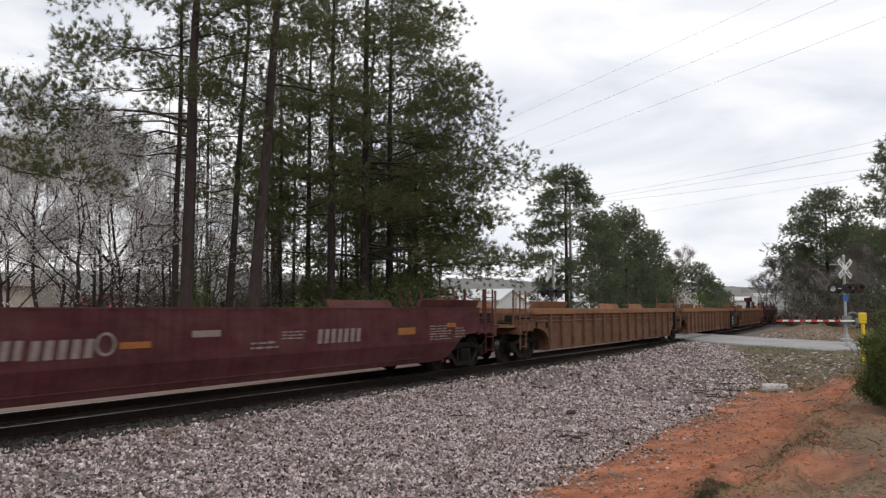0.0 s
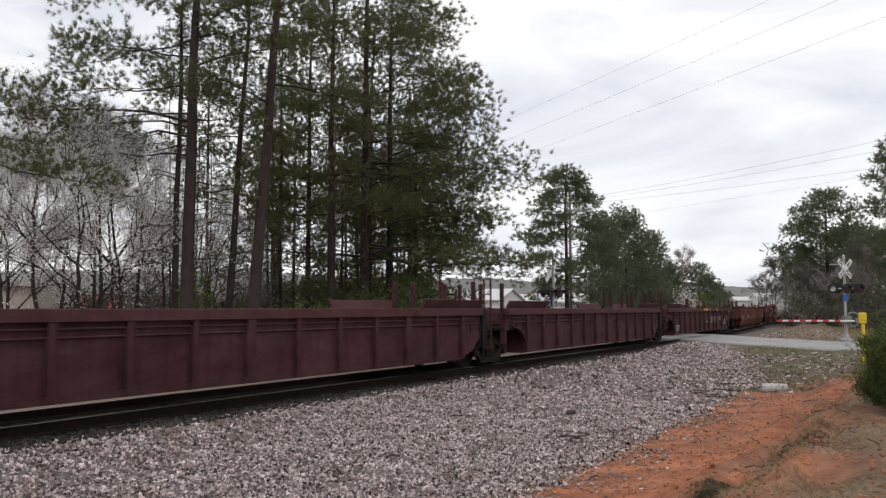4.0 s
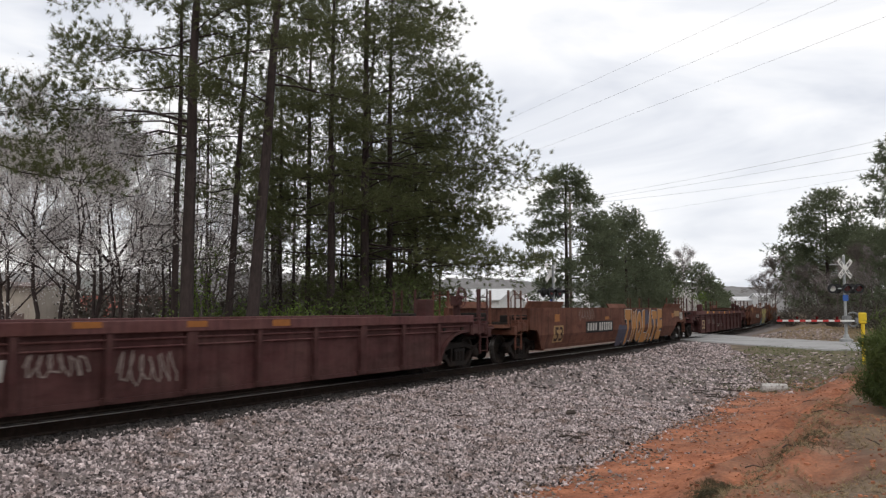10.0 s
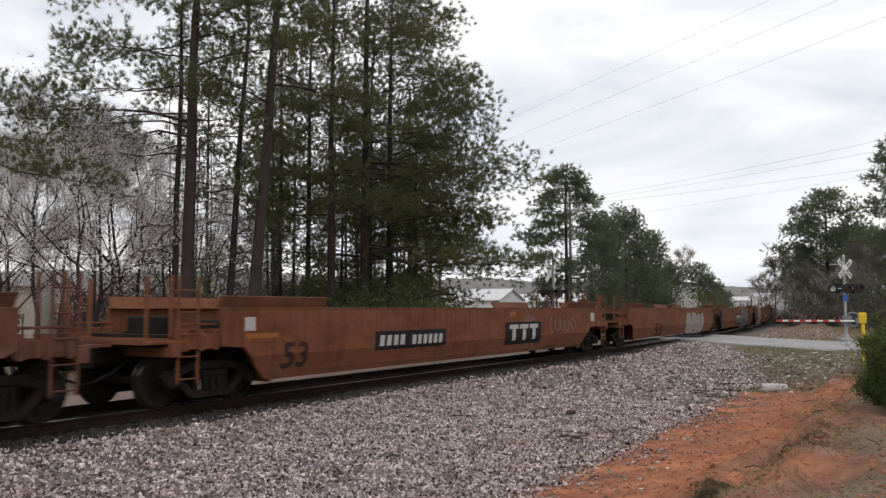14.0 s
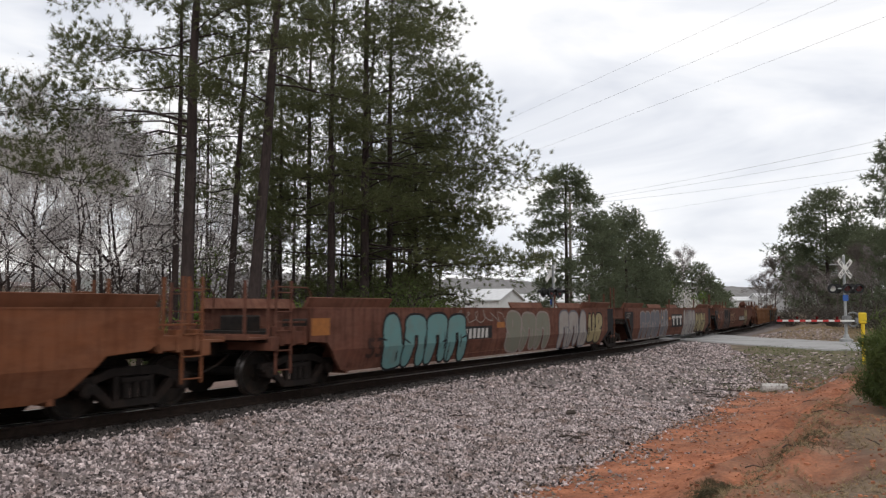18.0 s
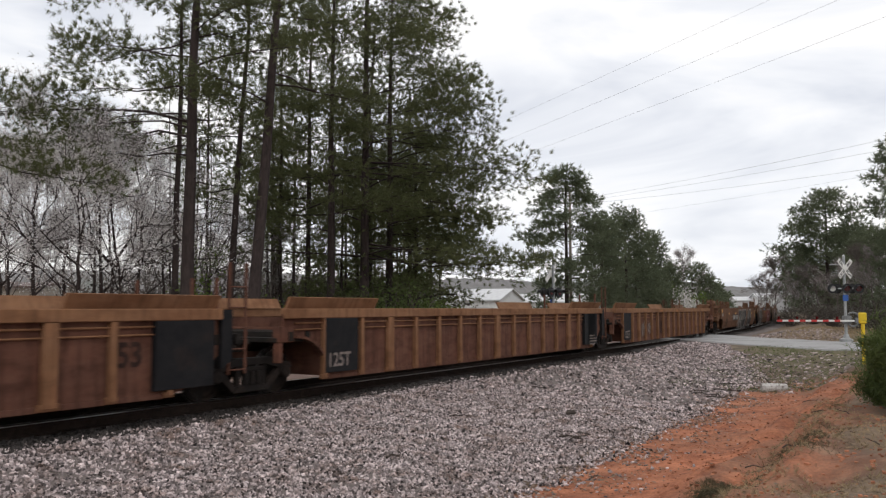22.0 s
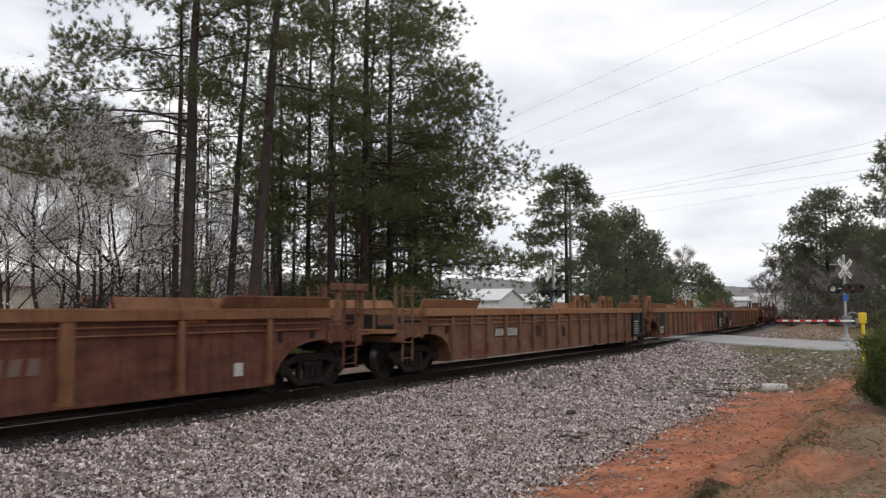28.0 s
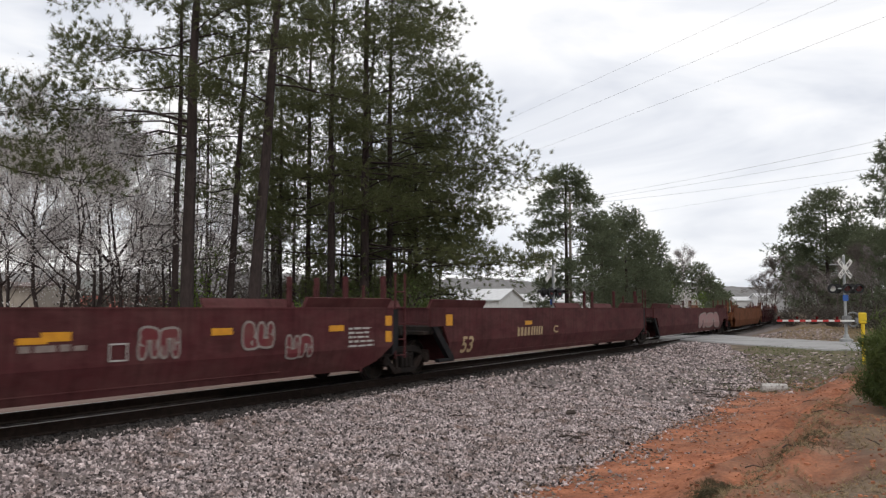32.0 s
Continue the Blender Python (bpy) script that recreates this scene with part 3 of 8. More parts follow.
def well_car(number, q0, q1, kind, colour, front, rear, label, top=DECK_TOP, ribs=1.05, guides=True, posts=True, sill=0.34):
    """One unit of a well car: sides, floor, end decks, trucks, ladders and guides."""
    length = q1 - q0
    unit = new("well_car")
    tagged(unit, label, "freight wagon", group="well cars of the train")
    paint, cap = PAINT[colour], TOP[colour]
    a, b = -length / 2, length / 2
    SILL = sill
    out = side_outline(length, front, rear, kind, top, sill)
    y0, y1 = min(p[0] for p in out), max(p[0] for p in out)
    if kind == "smooth":
        fine = []
        n = len(out)
        for i, p in enumerate(out):
            fine.append(p)
            r = out[(i + 1) % n]
            if (p[1] - 0.8) * (r[1] - 0.8) < 0 and abs(p[1] - r[1]) > 0.02:
                k = (0.8 - p[1]) / (r[1] - p[1])
                fine.append((p[0] + (r[0] - p[0]) * k, 0.8))
        up = [p for p in fine if p[1] >= 0.799]
        down = [p for p in fine if p[1] <= 0.801]
        for s, turn in ((1, 0), (-1, 180)):
            sh = Shape()
            pu, pd = (up, down) if s > 0 else ([(-y, z) for y, z in up], [(-y, z) for y, z in down])
            sh.prism(pu, SIDE - 0.07, SIDE)
            sh.prism(pd, SIDE - 0.07, SIDE, tuck)
            part("side_panel", sh.mesh("side_panel", paint), unit, turn=turn)
            sm = Shape()
            ya, yb = sorted(((a + 4.6) * s, (b - 4.8) * s))
            sm.box(SIDE - 0.02 + tuck(0.47), SIDE + 0.012 + tuck(0.47), ya, yb, 0.46, 0.475)
            part("weld_seam", sm.mesh("weld_seam", cap), unit, turn=turn)
            cp = Shape().box(SIDE - 0.12, SIDE + 0.012, min(y0 * s, y1 * s), max(y0 * s, y1 * s), top, top + 0.022)
            part("top_edge", cp.mesh("top_edge", cap), unit, turn=turn)
    else:
        face = SIDE - 0.11
        body = [p for p in out]
        for s, turn in ((1, 0), (-1, 180)):
            pp = [(y * s, min(z, top - 0.1)) for y, z in body]
            part("side_panel", Shape().prism(pp, face - 0.05, face).mesh("side_panel", paint), unit, turn=turn)
            chord = Shape().box(face - 0.06, SIDE, min(y0 * s, y1 * s), max(y0 * s, y1 * s), top - 0.19, top).box(face - 0.02, face + 0.05, min(y0 * s, y1 * s) + 0.3, max(y0 * s, y1 * s) - 0.3, top - 0.30, top - 0.265).box(face - 0.02, face + 0.05, min(y0 * s, y1 * s) + 0.3, max(y0 * s, y1 * s) - 0.3, top - 0.42, top - 0.39)
            part("top_chord", chord.mesh("top_chord", cap, bevel=0.012), unit, "lighter steel top chord", turn=turn)
            lo, hi = (a + (1.85 if front == "art" else 3.18)), (b - (2.25 if rear == "art" else 3.62))
            sill = Shape().box(face - 0.05, face + 0.03, min(lo * s, hi * s), max(lo * s, hi * s), SILL - 0.02, SILL + 0.06)
            part("side_sill", sill.mesh("side_sill", paint), unit, turn=turn)
            for shown, yy, reach, high in ((front != "art", a + 2.08, 1.0, 1.02), (front == "art", a + 0.8, 0.98, 1.08), (rear != "art", b - 2.22, -1.3, 1.02)):
                if shown:
                    curve, inner = arch(yy, reach, SILL, high), arch(yy, reach + math.copysign(0.05, reach), SILL, high + 0.05)
                    rim = Shape().prism([(y * s, z) for y, z in curve + inner[::-1]], face, SIDE - 0.02)
                    part("arch_rim", rim.mesh("arch_rim", paint), unit, turn=turn)
            count = max(int(round((hi - lo) / ribs)), 2)
            for i in range(count + 1):
                y = lo + (hi - lo) * i / count
                for ga, gb in RIB_GAPS.get(number, ()):
                    if ga < y < gb:
                        y = ga if y - ga < gb - y else gb
                wide = 0.11 if i in (count // 2, 2, count - 2) else 0.06
                me = cached(("rib", colour, top, wide, sill), lambda: Shape().prism([(-wide, SILL + 0.02), (wide, SILL + 0.02), (wide, top - 0.19), (-wide, top - 0.19)], face, SIDE - 0.012).box(face, SIDE - 0.03, -wide * 1.5, wide * 1.5, SILL - 0.01, SILL + 0.09).mesh("rib", cap if colour in ("tan_worn", "rust_tan") else paint, bevel=0.008))
                part("rib", me, unit, at=(0, y * 1.0, 0) if s > 0 else (0, y, 0), turn=turn)
    # floor beams and end bulkheads inside the well
    lo, hi = a + (1.8 if front == "art" else 3.13), b - (2.2 if rear == "art" else 3.62)
    part("well_floor", Shape().box(-1.3, 1.3, lo, lo + 2.2, 0.36, 0.43).box(-1.3, 1.3, hi - 2.2, hi, 0.36, 0.43).box(-1.3, 1.3, -0.3, 0.3, 0.36, 0.43).box(-0.5, -0.35, lo, hi, 0.36, 0.42).box(0.35, 0.5, lo, hi, 0.36, 0.42).mesh("well_floor", GRIME), unit)
    for y in (lo, hi):
        part("bulkhead", Shape().box(-1.38, 1.38, y - 0.05, y + 0.05, 0.3, 1.25).mesh("bulkhead", paint), unit)
    for end, y, way in ((front, a, 1), (rear, b, -1)):
        coupled = end != "art"
        inner = y + way * ((3.1 if way > 0 else 3.4) if coupled else 1.75)
        edge = y + way * (0.75 if coupled else 0.35)
        d0, d1 = min(inner, edge), max(inner, edge)
        deck = Shape().box(-1.36, 1.36, d0, d1, 1.0, 1.09).box(-0.35, 0.35, d0, d1, 0.80, 1.0)
        for k in (0.25, 0.6, 0.95):
            yy = edge + (inner - edge) * k
            deck.box(-1.42, 1.42, yy - 0.06, yy + 0.06, 1.02, 1.2)
        part("end_deck", deck.mesh("end_deck", GRIME, bevel=0.01), unit, "dirty end deck above the truck")
        if coupled:
            truck(unit, y + way * 1.97, number)
            part("coupler", Shape().box(-0.1, 0.1, min(y - way * 0.05, y + way * 0.9), max(y - way * 0.05, y + way * 0.9), 0.72, 0.98).box(-0.2, 0.2, min(y - way * 0.06, y + way * 0.28), max(y - way * 0.06, y + way * 0.28), 0.66, 1.0).mesh("coupler", GRIME, bevel=0.03), unit)
            part("end_sill", Shape().box(-1.45, 1.45, min(y + way * 0.75, y + way * 0.95), max(y + way * 0.75, y + way * 0.95), 0.86, 1.12).mesh("end_sill", paint, bevel=0.01), unit)
            for sx in (1, -1):
                e0, e1 = sorted((y + way * 0.96, y + way * (1.80 if way > 0 else 1.89)))
                beam = Shape().box(min(sx * 1.24, sx * 1.43), max(sx * 1.24, sx * 1.43), e0, e1, 0.97, 1.21)
                for f in (0.1, 0.5, 0.9):
                    beam.box(min(sx * 1.2, sx * 1.45), max(sx * 1.2, sx * 1.45), e0 + (e1 - e0) * f - 0.05, e0 + (e1 - e0) * f + 0.05, 0.94, 1.3)
                beam.box(min(sx * 1.3, sx * 1.36), max(sx * 1.3, sx * 1.36), e0, e1, 1.36, 1.40)
                part("end_beam", beam.mesh("end_beam", paint, bevel=0.008), unit, "painted beam along the end deck")
            k0 = y + way * 0.28
            walkway = Shape().prism([(k0, 1.16), (k0, 1.07), (k0 + way * 0.5, 1.07), (k0 + way * 0.5, 1.16), (k0 + way * 0.46, 1.16), (k0 + way * 0.46, 1.11), (k0 + way * 0.04, 1.11), (k0 + way * 0.04, 1.16)], -1.3, 1.3)
            part("walkway", walkway.mesh("walkway", cap), unit, "narrow crossover walkway")
            lad = cached(("lad", colour), lambda: ladder_mesh(1.75, 0.42, paint, 5))
            for sx in (1.40, -1.40):
                part("ladder", lad, unit, at=(sx, y + way * 1.12, 0.42), turn=0 if sx > 0 else 180)
        else:
            if way < 0:
                truck(unit, y, number)
                lad = cached(("artlad", colour), lambda: ladder_mesh(1.95, 0.40, paint, 5))
                part("ladder", lad, unit, at=(1.40, y + way * 0.72, 0.50))
                if kind == "smooth" and colour in ("orange", "ochre", "rust"):
                    zz = [(y - 2.1, SILL + 0.03), (y - 1.66, SILL + 0.17), (y - 1.16, 0.86), (y - 1.16, top - 0.02), (y - 1.62, top - 0.02), (y - 1.62, SILL + 0.42)]
                    on_side("painted_panel", zz, [tuple(range(6))], 0, 0, BLACK, unit, 0.003, "black painted end panel", True)
                part("end_plate", Shape().prism([(y - 1.16, 0.62), (y - 0.92, 0.75), (y - 0.92, top - 0.02), (y - 1.16, top - 0.02)], 1.2, SIDE - 0.015).mesh("end_plate", BLACK), unit, "black painted end of the side")
            else:
                if kind == "ribbed":
                    part("end_beam", Shape().box(SIDE - 0.26, SIDE - 0.1, y + 0.36, y + 0.8, 1.0, 1.3).box(SIDE - 0.26, SIDE - 0.1, y + 0.38, y + 0.48, 0.62, 1.0).mesh("end_beam", paint, bevel=0.01), unit)
                else:
                    strut = Shape().prism([(y + 0.62, 1.2), (y + 0.86, 1.2), (y + 1.68, SILL + 0.1), (y + 1.68, SILL), (y + 1.5, SILL)], SIDE - 0.16, SIDE - 0.03)
                    strut.box(SIDE - 0.16, SIDE - 0.03, y + 0.95, y + 1.70, SILL - 0.03, SILL + 0.05)
                    part("strut", strut.mesh("strut", BLACK), unit, "black diagonal end strut")
                if kind == "smooth" and colour in ("orange", "ochre", "rust"):
                    for zz in ([(y + 0.51, 1.21), (y + 1.74, 1.21), (y + 1.74, 1.50), (y + 0.51, 1.50)], [(y + 1.12, 1.205), (y + 1.74, 1.205), (y + 1.74, SILL + 0.01), (y + 1.64, SILL + 0.06)]):
                        on_side("painted_panel", zz, [tuple(range(len(zz)))], 0, 0, BLACK, unit, 0.003, "black painted end panel", True)
        if guides:
            g0 = y + way * ((1.78 if way > 0 else 1.87) if coupled else (0.6 if way > 0 else 1.2))
            g1 = g0 + way * 2.9
            for sx in (1, -1):
                gd = Shape()
                gl, gh = min(g0, g1), max(g0, g1)
                pts = [(1.30, top + 0.0), (1.37, top + 0.0), (1.49, top + 0.215), (1.42, top + 0.225)]
                vs = [(x * sx, yy, z) for yy in (gl, gh) for x, z in pts]
                gd.add(vs, [(0, 1, 2, 3), (4, 7, 6, 5), (0, 4, 5, 1), (1, 5, 6, 2), (2, 6, 7, 3), (3, 7, 4, 0)])
                part("container_guide", gd.mesh("container_guide", cap), unit, "flared steel container guide")
        if posts and (coupled or way < 0):
            for sx in (0.55, 1.15, -0.9):
                part("post", cached(("post", colour), lambda: Shape().tube([(0, 0, 1.0), (0, 0, 2.18)], 0.035, 6).box(-0.06, 0.06, -0.06, 0.06, 1.0, 1.06).mesh("post", paint)), unit, at=(sx, y + way * 0.98, 0))
    return unit


# joints between the units, in metres along the train; the train's own origin passes the viewer at 0 s
TRAIN = []
SIDES, COLOURS, ENDS = [], [], []


def add_unit(*args, **more):
    u = well_car(len(TRAIN), *args, **more)
    TRAIN.append((u, args[0], args[1]))
    COLOURS.append(args[3])
    ENDS.append((args[4], args[5]))
    SIDES.append((u, args[0], args[1], args[2] == "smooth", more.get("top", DECK_TOP)))
    return u


def make_train():
    maroon = "dark maroon smooth-sided empty well car with white stencils"
    tan = "weathered tan ribbed empty well car"
    plum = "dark plum ribbed empty well car with yellow reflectors"
    orange = "faded orange-brown smooth-sided empty well car"
    ochre = "ochre-brown smooth-sided empty well car with bubble graffiti"
    red = "red-brown smooth-sided empty well car"
    rows = [
        (-18.60, 0.50, "smooth", "maroon", "coupled", "art", maroon, {}),
        (0.50, 21.50, "smooth", "maroon", "art", "coupled", maroon, {}),
        (21.50, 41.90, "ribbed", "tan", "coupled", "art", tan, {}),
        (41.90, 60.60, "ribbed", "tan", "art", "art", tan, {}),
        (60.60, 81.62, "ribbed", "tan", "art", "coupled", tan, {}),
        (81.62, 102.60, "ribbed", "plum", "coupled", "art", plum, {"ribs": 1.3}),
        (102.60, 120.60, "ribbed", "plum", "art", "art", plum, {"ribs": 1.3}),
        (120.60, 141.92, "ribbed", "plum", "art", "coupled", plum, {"ribs": 1.3}),
        (141.92, 162.90, "smooth", "red_brown", "coupled", "art", red, {"guides": False}),
        (162.90, 181.75, "smooth", "red_brown", "art", "art", red, {"guides": False}),
        (181.75, 202.49, "smooth", "red_brown", "art", "coupled", red, {"guides": False}),
        (202.49, 225.16, "ribbed", "brown", "coupled", "coupled", "low dark brown ribbed single well car", {"ribs": 1.55, "top": 1.46, "sill": 0.25, "guides": False}),
        (225.16, 248.02, "smooth", "rust", "coupled", "coupled", "rusty brown smooth-sided well car with orange graffiti", {}),
        (248.02, 270.62, "ribbed", "brown", "coupled", "coupled", "low dark brown ribbed single well car", {"ribs": 1.55, "top": 1.46, "sill": 0.25, "guides": False}),
        (270.62, 294.05, "smooth", "rust", "coupled", "coupled", "rusty brown smooth-sided well car with yellow graffiti", {}),
        (294.05, 316.62, "smooth", "orange", "coupled", "coupled", "faded orange-brown smooth-sided single well car", {}),
        (316.62, 338.00, "smooth", "orange", "coupled", "art", orange, {}),
        (338.00, 356.90, "smooth", "orange", "art", "art", orange, {}),
        (356.90, 377.97, "smooth", "orange", "art", "coupled", orange, {}),
        (377.97, 398.95, "smooth", "rust", "coupled", "art", "rusty brown smooth-sided well car with teal graffiti", {}),
        (398.95, 418.05, "smooth", "rust", "art", "art", "rusty brown smooth-sided well car with grey graffiti", {}),
        (418.05, 439.18, "smooth", "rust", "art", "coupled", "rusty brown smooth-sided well car with black graffiti", {}),
        (439.18, 460.20, "ribbed", "tan_worn", "coupled", "art", tan, {"sill": 0.25}),
        (460.20, 479.50, "ribbed", "tan_worn", "art", "art", tan, {"sill": 0.25}),
        (479.50, 500.67, "ribbed", "tan_worn", "art", "coupled", tan, {"sill": 0.25}),
        (500.67, 522.30, "smooth", "ochre", "coupled", "art", ochre, {}),
        (522.30, 541.40, "smooth", "ochre", "art", "art", ochre, {}),
        (541.40, 562.92, "smooth", "ochre", "art", "coupled", ochre, {}),
        (562.92, 586.28, "ribbed", "rust_tan", "coupled", "coupled", "rusty tan single well car with few ribs", {"ribs": 2.1, "sill": 0.25}),
        (586.28, 607.15, "ribbed", "tan", "coupled", "art", tan, {}),
        (607.15, 626.55, "ribbed", "tan", "art", "art", tan, {}),
        (626.55, 648.46, "ribbed", "tan", "art", "coupled", tan, {}),
        (648.46, 669.40, "smooth", "maroon", "coupled", "art", maroon, {}),
        (669.40, 689.00, "smooth", "maroon", "art", "art", maroon, {}),
        (689.00, 710.32, "smooth", "maroon", "art", "coupled", maroon, {}),
        (710.32, 732.92, "smooth", "orange", "coupled", "coupled", orange, {}),
        (732.92, 755.72, "ribbed", "plum", "coupled", "coupled", plum, {"ribs": 1.55}),
        (755.72, 777.00, "smooth", "red_brown", "coupled", "art", red, {}),
        (777.00, 796.00, "smooth", "red_brown", "art", "art", red, {}),
        (796.00, 817.52, "smooth", "red_brown", "art", "coupled", red, {}),
        (817.52, 840.32, "smooth", "orange", "coupled", "coupled", orange, {}),
        (840.32, 863.12, "ribbed", "tan", "coupled", "coupled", tan, {"ribs": 1.55}),
    ]
    for q0, q1, kind, colour, front, rear, label, more in rows:
        add_unit(q0, q1, kind, colour, front, rear, label, **more)


make_train()


# ---- paints for markings ----
def flat_paint(name, c):
    c = tuple(q * 0.78 for q in c)
    return surface(name, c, lerp(c, (0.2, 0.15, 0.12), 0.25), rough=0.7, scale=3.0, stain=lerp(c, (0.14, 0.08, 0.05), 0.6), stain_at=(0.52, 0.85), stain_scale=2.0, shine=0.12)


PINK = flat_paint("pink_spray_paint", (0.60, 0.20, 0.26))
OLIVE = flat_paint("olive_spray_paint", (0.10, 0.10, 0.025))
PAINT_RED = flat_paint("red_spray_paint", (0.26, 0.022, 0.028))
FADED_RED = flat_paint("faded_red_paint", (0.22, 0.05, 0.04))
LABEL_RED = flat_paint("dark_red_label", (0.16, 0.025, 0.035))
AMBER = flat_paint("amber_spray_paint", (0.46, 0.21, 0.06))
SLATE = flat_paint("slate_blue_spray_paint", (0.12, 0.125, 0.15))
NAVY = flat_paint("navy_spray_paint", (0.055, 0.06, 0.10))
LEMON = flat_paint("pale_yellow_spray_paint", (0.52, 0.46, 0.17))
SKY_BLUE = flat_paint("blue_spray_paint", (0.12, 0.26, 0.42))
TEAL = flat_paint("teal_spray_paint", (0.12, 0.26, 0.26))
GREY_TEAL = flat_paint("grey_green_spray_paint", (0.19, 0.19, 0.15))
CHALK = flat_paint("grey_white_spray_paint", (0.32, 0.29, 0.27))
OLIVE_CREAM = flat_paint("olive_cream_spray_paint", (0.33, 0.27, 0.14))
PATCH_TAN = flat_paint("tan_patch_paint", (0.36, 0.22, 0.10))
PINK_WHITE = flat_paint("pinkish_spray_paint", (0.40, 0.24, 0.24))
GREEN_TAG = flat_paint("green_chalk", (0.10, 0.18, 0.09))
FAINT = flat_paint("faint_ghost_lettering", (0.17, 0.115, 0.10))
CHALK_WHITE = flat_paint("white_spray_paint", (0.62, 0.58, 0.58))
KINDS, COATS = {}, {}


def side_of(i, z):
    """The car, and whether its side is smooth, and where its surface stands at height z."""
    u, smooth_side, top = KINDS[i]
    if smooth_side:
        return u, True, SIDE
    return u, False, SIDE if z > top - 0.19 else SIDE - 0.11


def lay(i, name, shape, mat, z, lift=0.006, label="", proud=False):
    u, sm, face = side_of(i, z)
    if proud and not sm:
        face = SIDE - 0.012
    return on_side(name, shape[0], shape[1], 0, 0, mat, u, lift, label, sm, face)


def fitted(vs, y0, y1, z0, z1):
    a0, a1 = min(p[0] for p in vs), max(p[0] for p in vs)
    b0, b1 = min(p[1] for p in vs), max(p[1] for p in vs)
    return [(y0 + (p[0] - a0) / (a1 - a0) * (y1 - y0), z0 + (p[1] - b0) / (b1 - b0) * (z1 - z0)) for p in vs]


def mark_text(i, text, mat, y0, y1, z0, z1):
    vs, fs = letters(text, 1.0, 0.02)
    lay(i, "stencil", (fitted(vs, y0, y1, z0, z1), fs), mat, z0, 0.015, proud=mat is WHITE or text == "125T")


def mark_bars(i, count, mat, y0, y1, z0, z1):
    w = (y1 - y0) / (count * 1.6 - 0.6)
    for k in range(count):
        lay(i, "character_bar", bar(y0 + k * w * 1.6, y0 + k * w * 1.6 + w, z0, z1, 0.04), mat, z0, 0.015)


def mark_print(i, lines, mat, y0, y1, z0, z1):
    h = (z1 - z0) / max(lines * 1.9 - 0.9, 1)
    lay(i, "small_print", small_print(y0, z1 - h, y1 - y0, lines, h, i * 7 + lines), mat, z0, 0.014, proud=True)


def mark_plate(i, mat, y0, y1, z0, z1):
    wide = mat is BLACK and y1 - y0 > 0.5 and z1 - z0 > 0.5
    if wide and not KINDS[i][1]:
        sh = Shape().box(SIDE - 0.11, SIDE - 0.004, y0, y1, max(z0, 0.36), KINDS[i][2] - 0.19)
        part("painted_panel", sh.mesh("painted_panel", BLACK, bevel=0.006), KINDS[i][0], "black painted end panel")
        return
    COATS[i] = COATS.get(i, 0) + 1
    lay(i, "painted_panel", bar(y0, y1, z0, z1), mat, z0, 0.004 + 0.001 * (COATS[i] % 9))


def mark_frame(i, mat, y0, y1, z0, z1):
    t = 0.025
    lay(i, "label_frame", merged(bar(y0, y1, z0, z0 + t), bar(y0, y1, z1 - t, z1), bar(y0, y0 + t, z0 + t, z1 - t), bar(y1 - t, y1, z0 + t, z1 - t)), mat, z0, 0.014)


def mark_flags(i, count, mat, y0, y1, z0, z1):
    h = z1 - z0
    for k in range(count):
        y = y0 + (y1 - y0) * k / max(count - 1, 1) - 0.06
        lay(i, "flag_mark", merged(bar(y, y + 0.16, z0 + h * 0.55, z1), bar(y, y + 0.06, z0, z0 + h * 0.53)), mat, z0, 0.014)


def mark_ring(i, mat, y0, y1, z0, z1):
    n, vs, fs = 20, [], []
    for k in range(n):
        a = 2 * math.pi * k / n
        for r in (0.5, 0.38):
            vs.append(((y0 + y1) / 2 + math.cos(a) * r * (y1 - y0), (z0 + z1) / 2 + math.sin(a) * r * (z1 - z0)))
        fs.append((2 * k, 2 * k + 1, (2 * k + 3) % (2 * n), (2 * k + 2) % (2 * n)))
    lay(i, "ring_mark", (vs, fs), mat, z0, 0.014)


def mark_brand(i, mat, y0, y1, z0, z1):
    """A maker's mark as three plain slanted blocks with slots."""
    w = (y1 - y0) / 3.3
    h = z1 - z0
    for k in range(3):
        a = y0 + k * w * 1.12
        shapes = [bar(a, a + w * 0.95, z0 + h * 0.72, z1, 0.03), bar(a + w * 0.3, a + w * 0.66, z0, z0 + h * 0.70, 0.02)]
        lay(i, "mark_block", merged(*shapes), mat, z0, 0.015)


def rounded(cy, cz, w, h, turn, n=18, power=2.8):
    vs = []
    for k in range(n):
        a = 2 * math.pi * k / n
        c, s = math.cos(a), math.sin(a)
        y, z = math.copysign(abs(c) ** (2 / power), c) * w, math.copysign(abs(s) ** (2 / power), s) * h
        vs.append((cy + y * math.cos(turn) - z * math.sin(turn), cz + y * math.sin(turn) + z * math.cos(turn)))
    return vs, [tuple(range(n))]


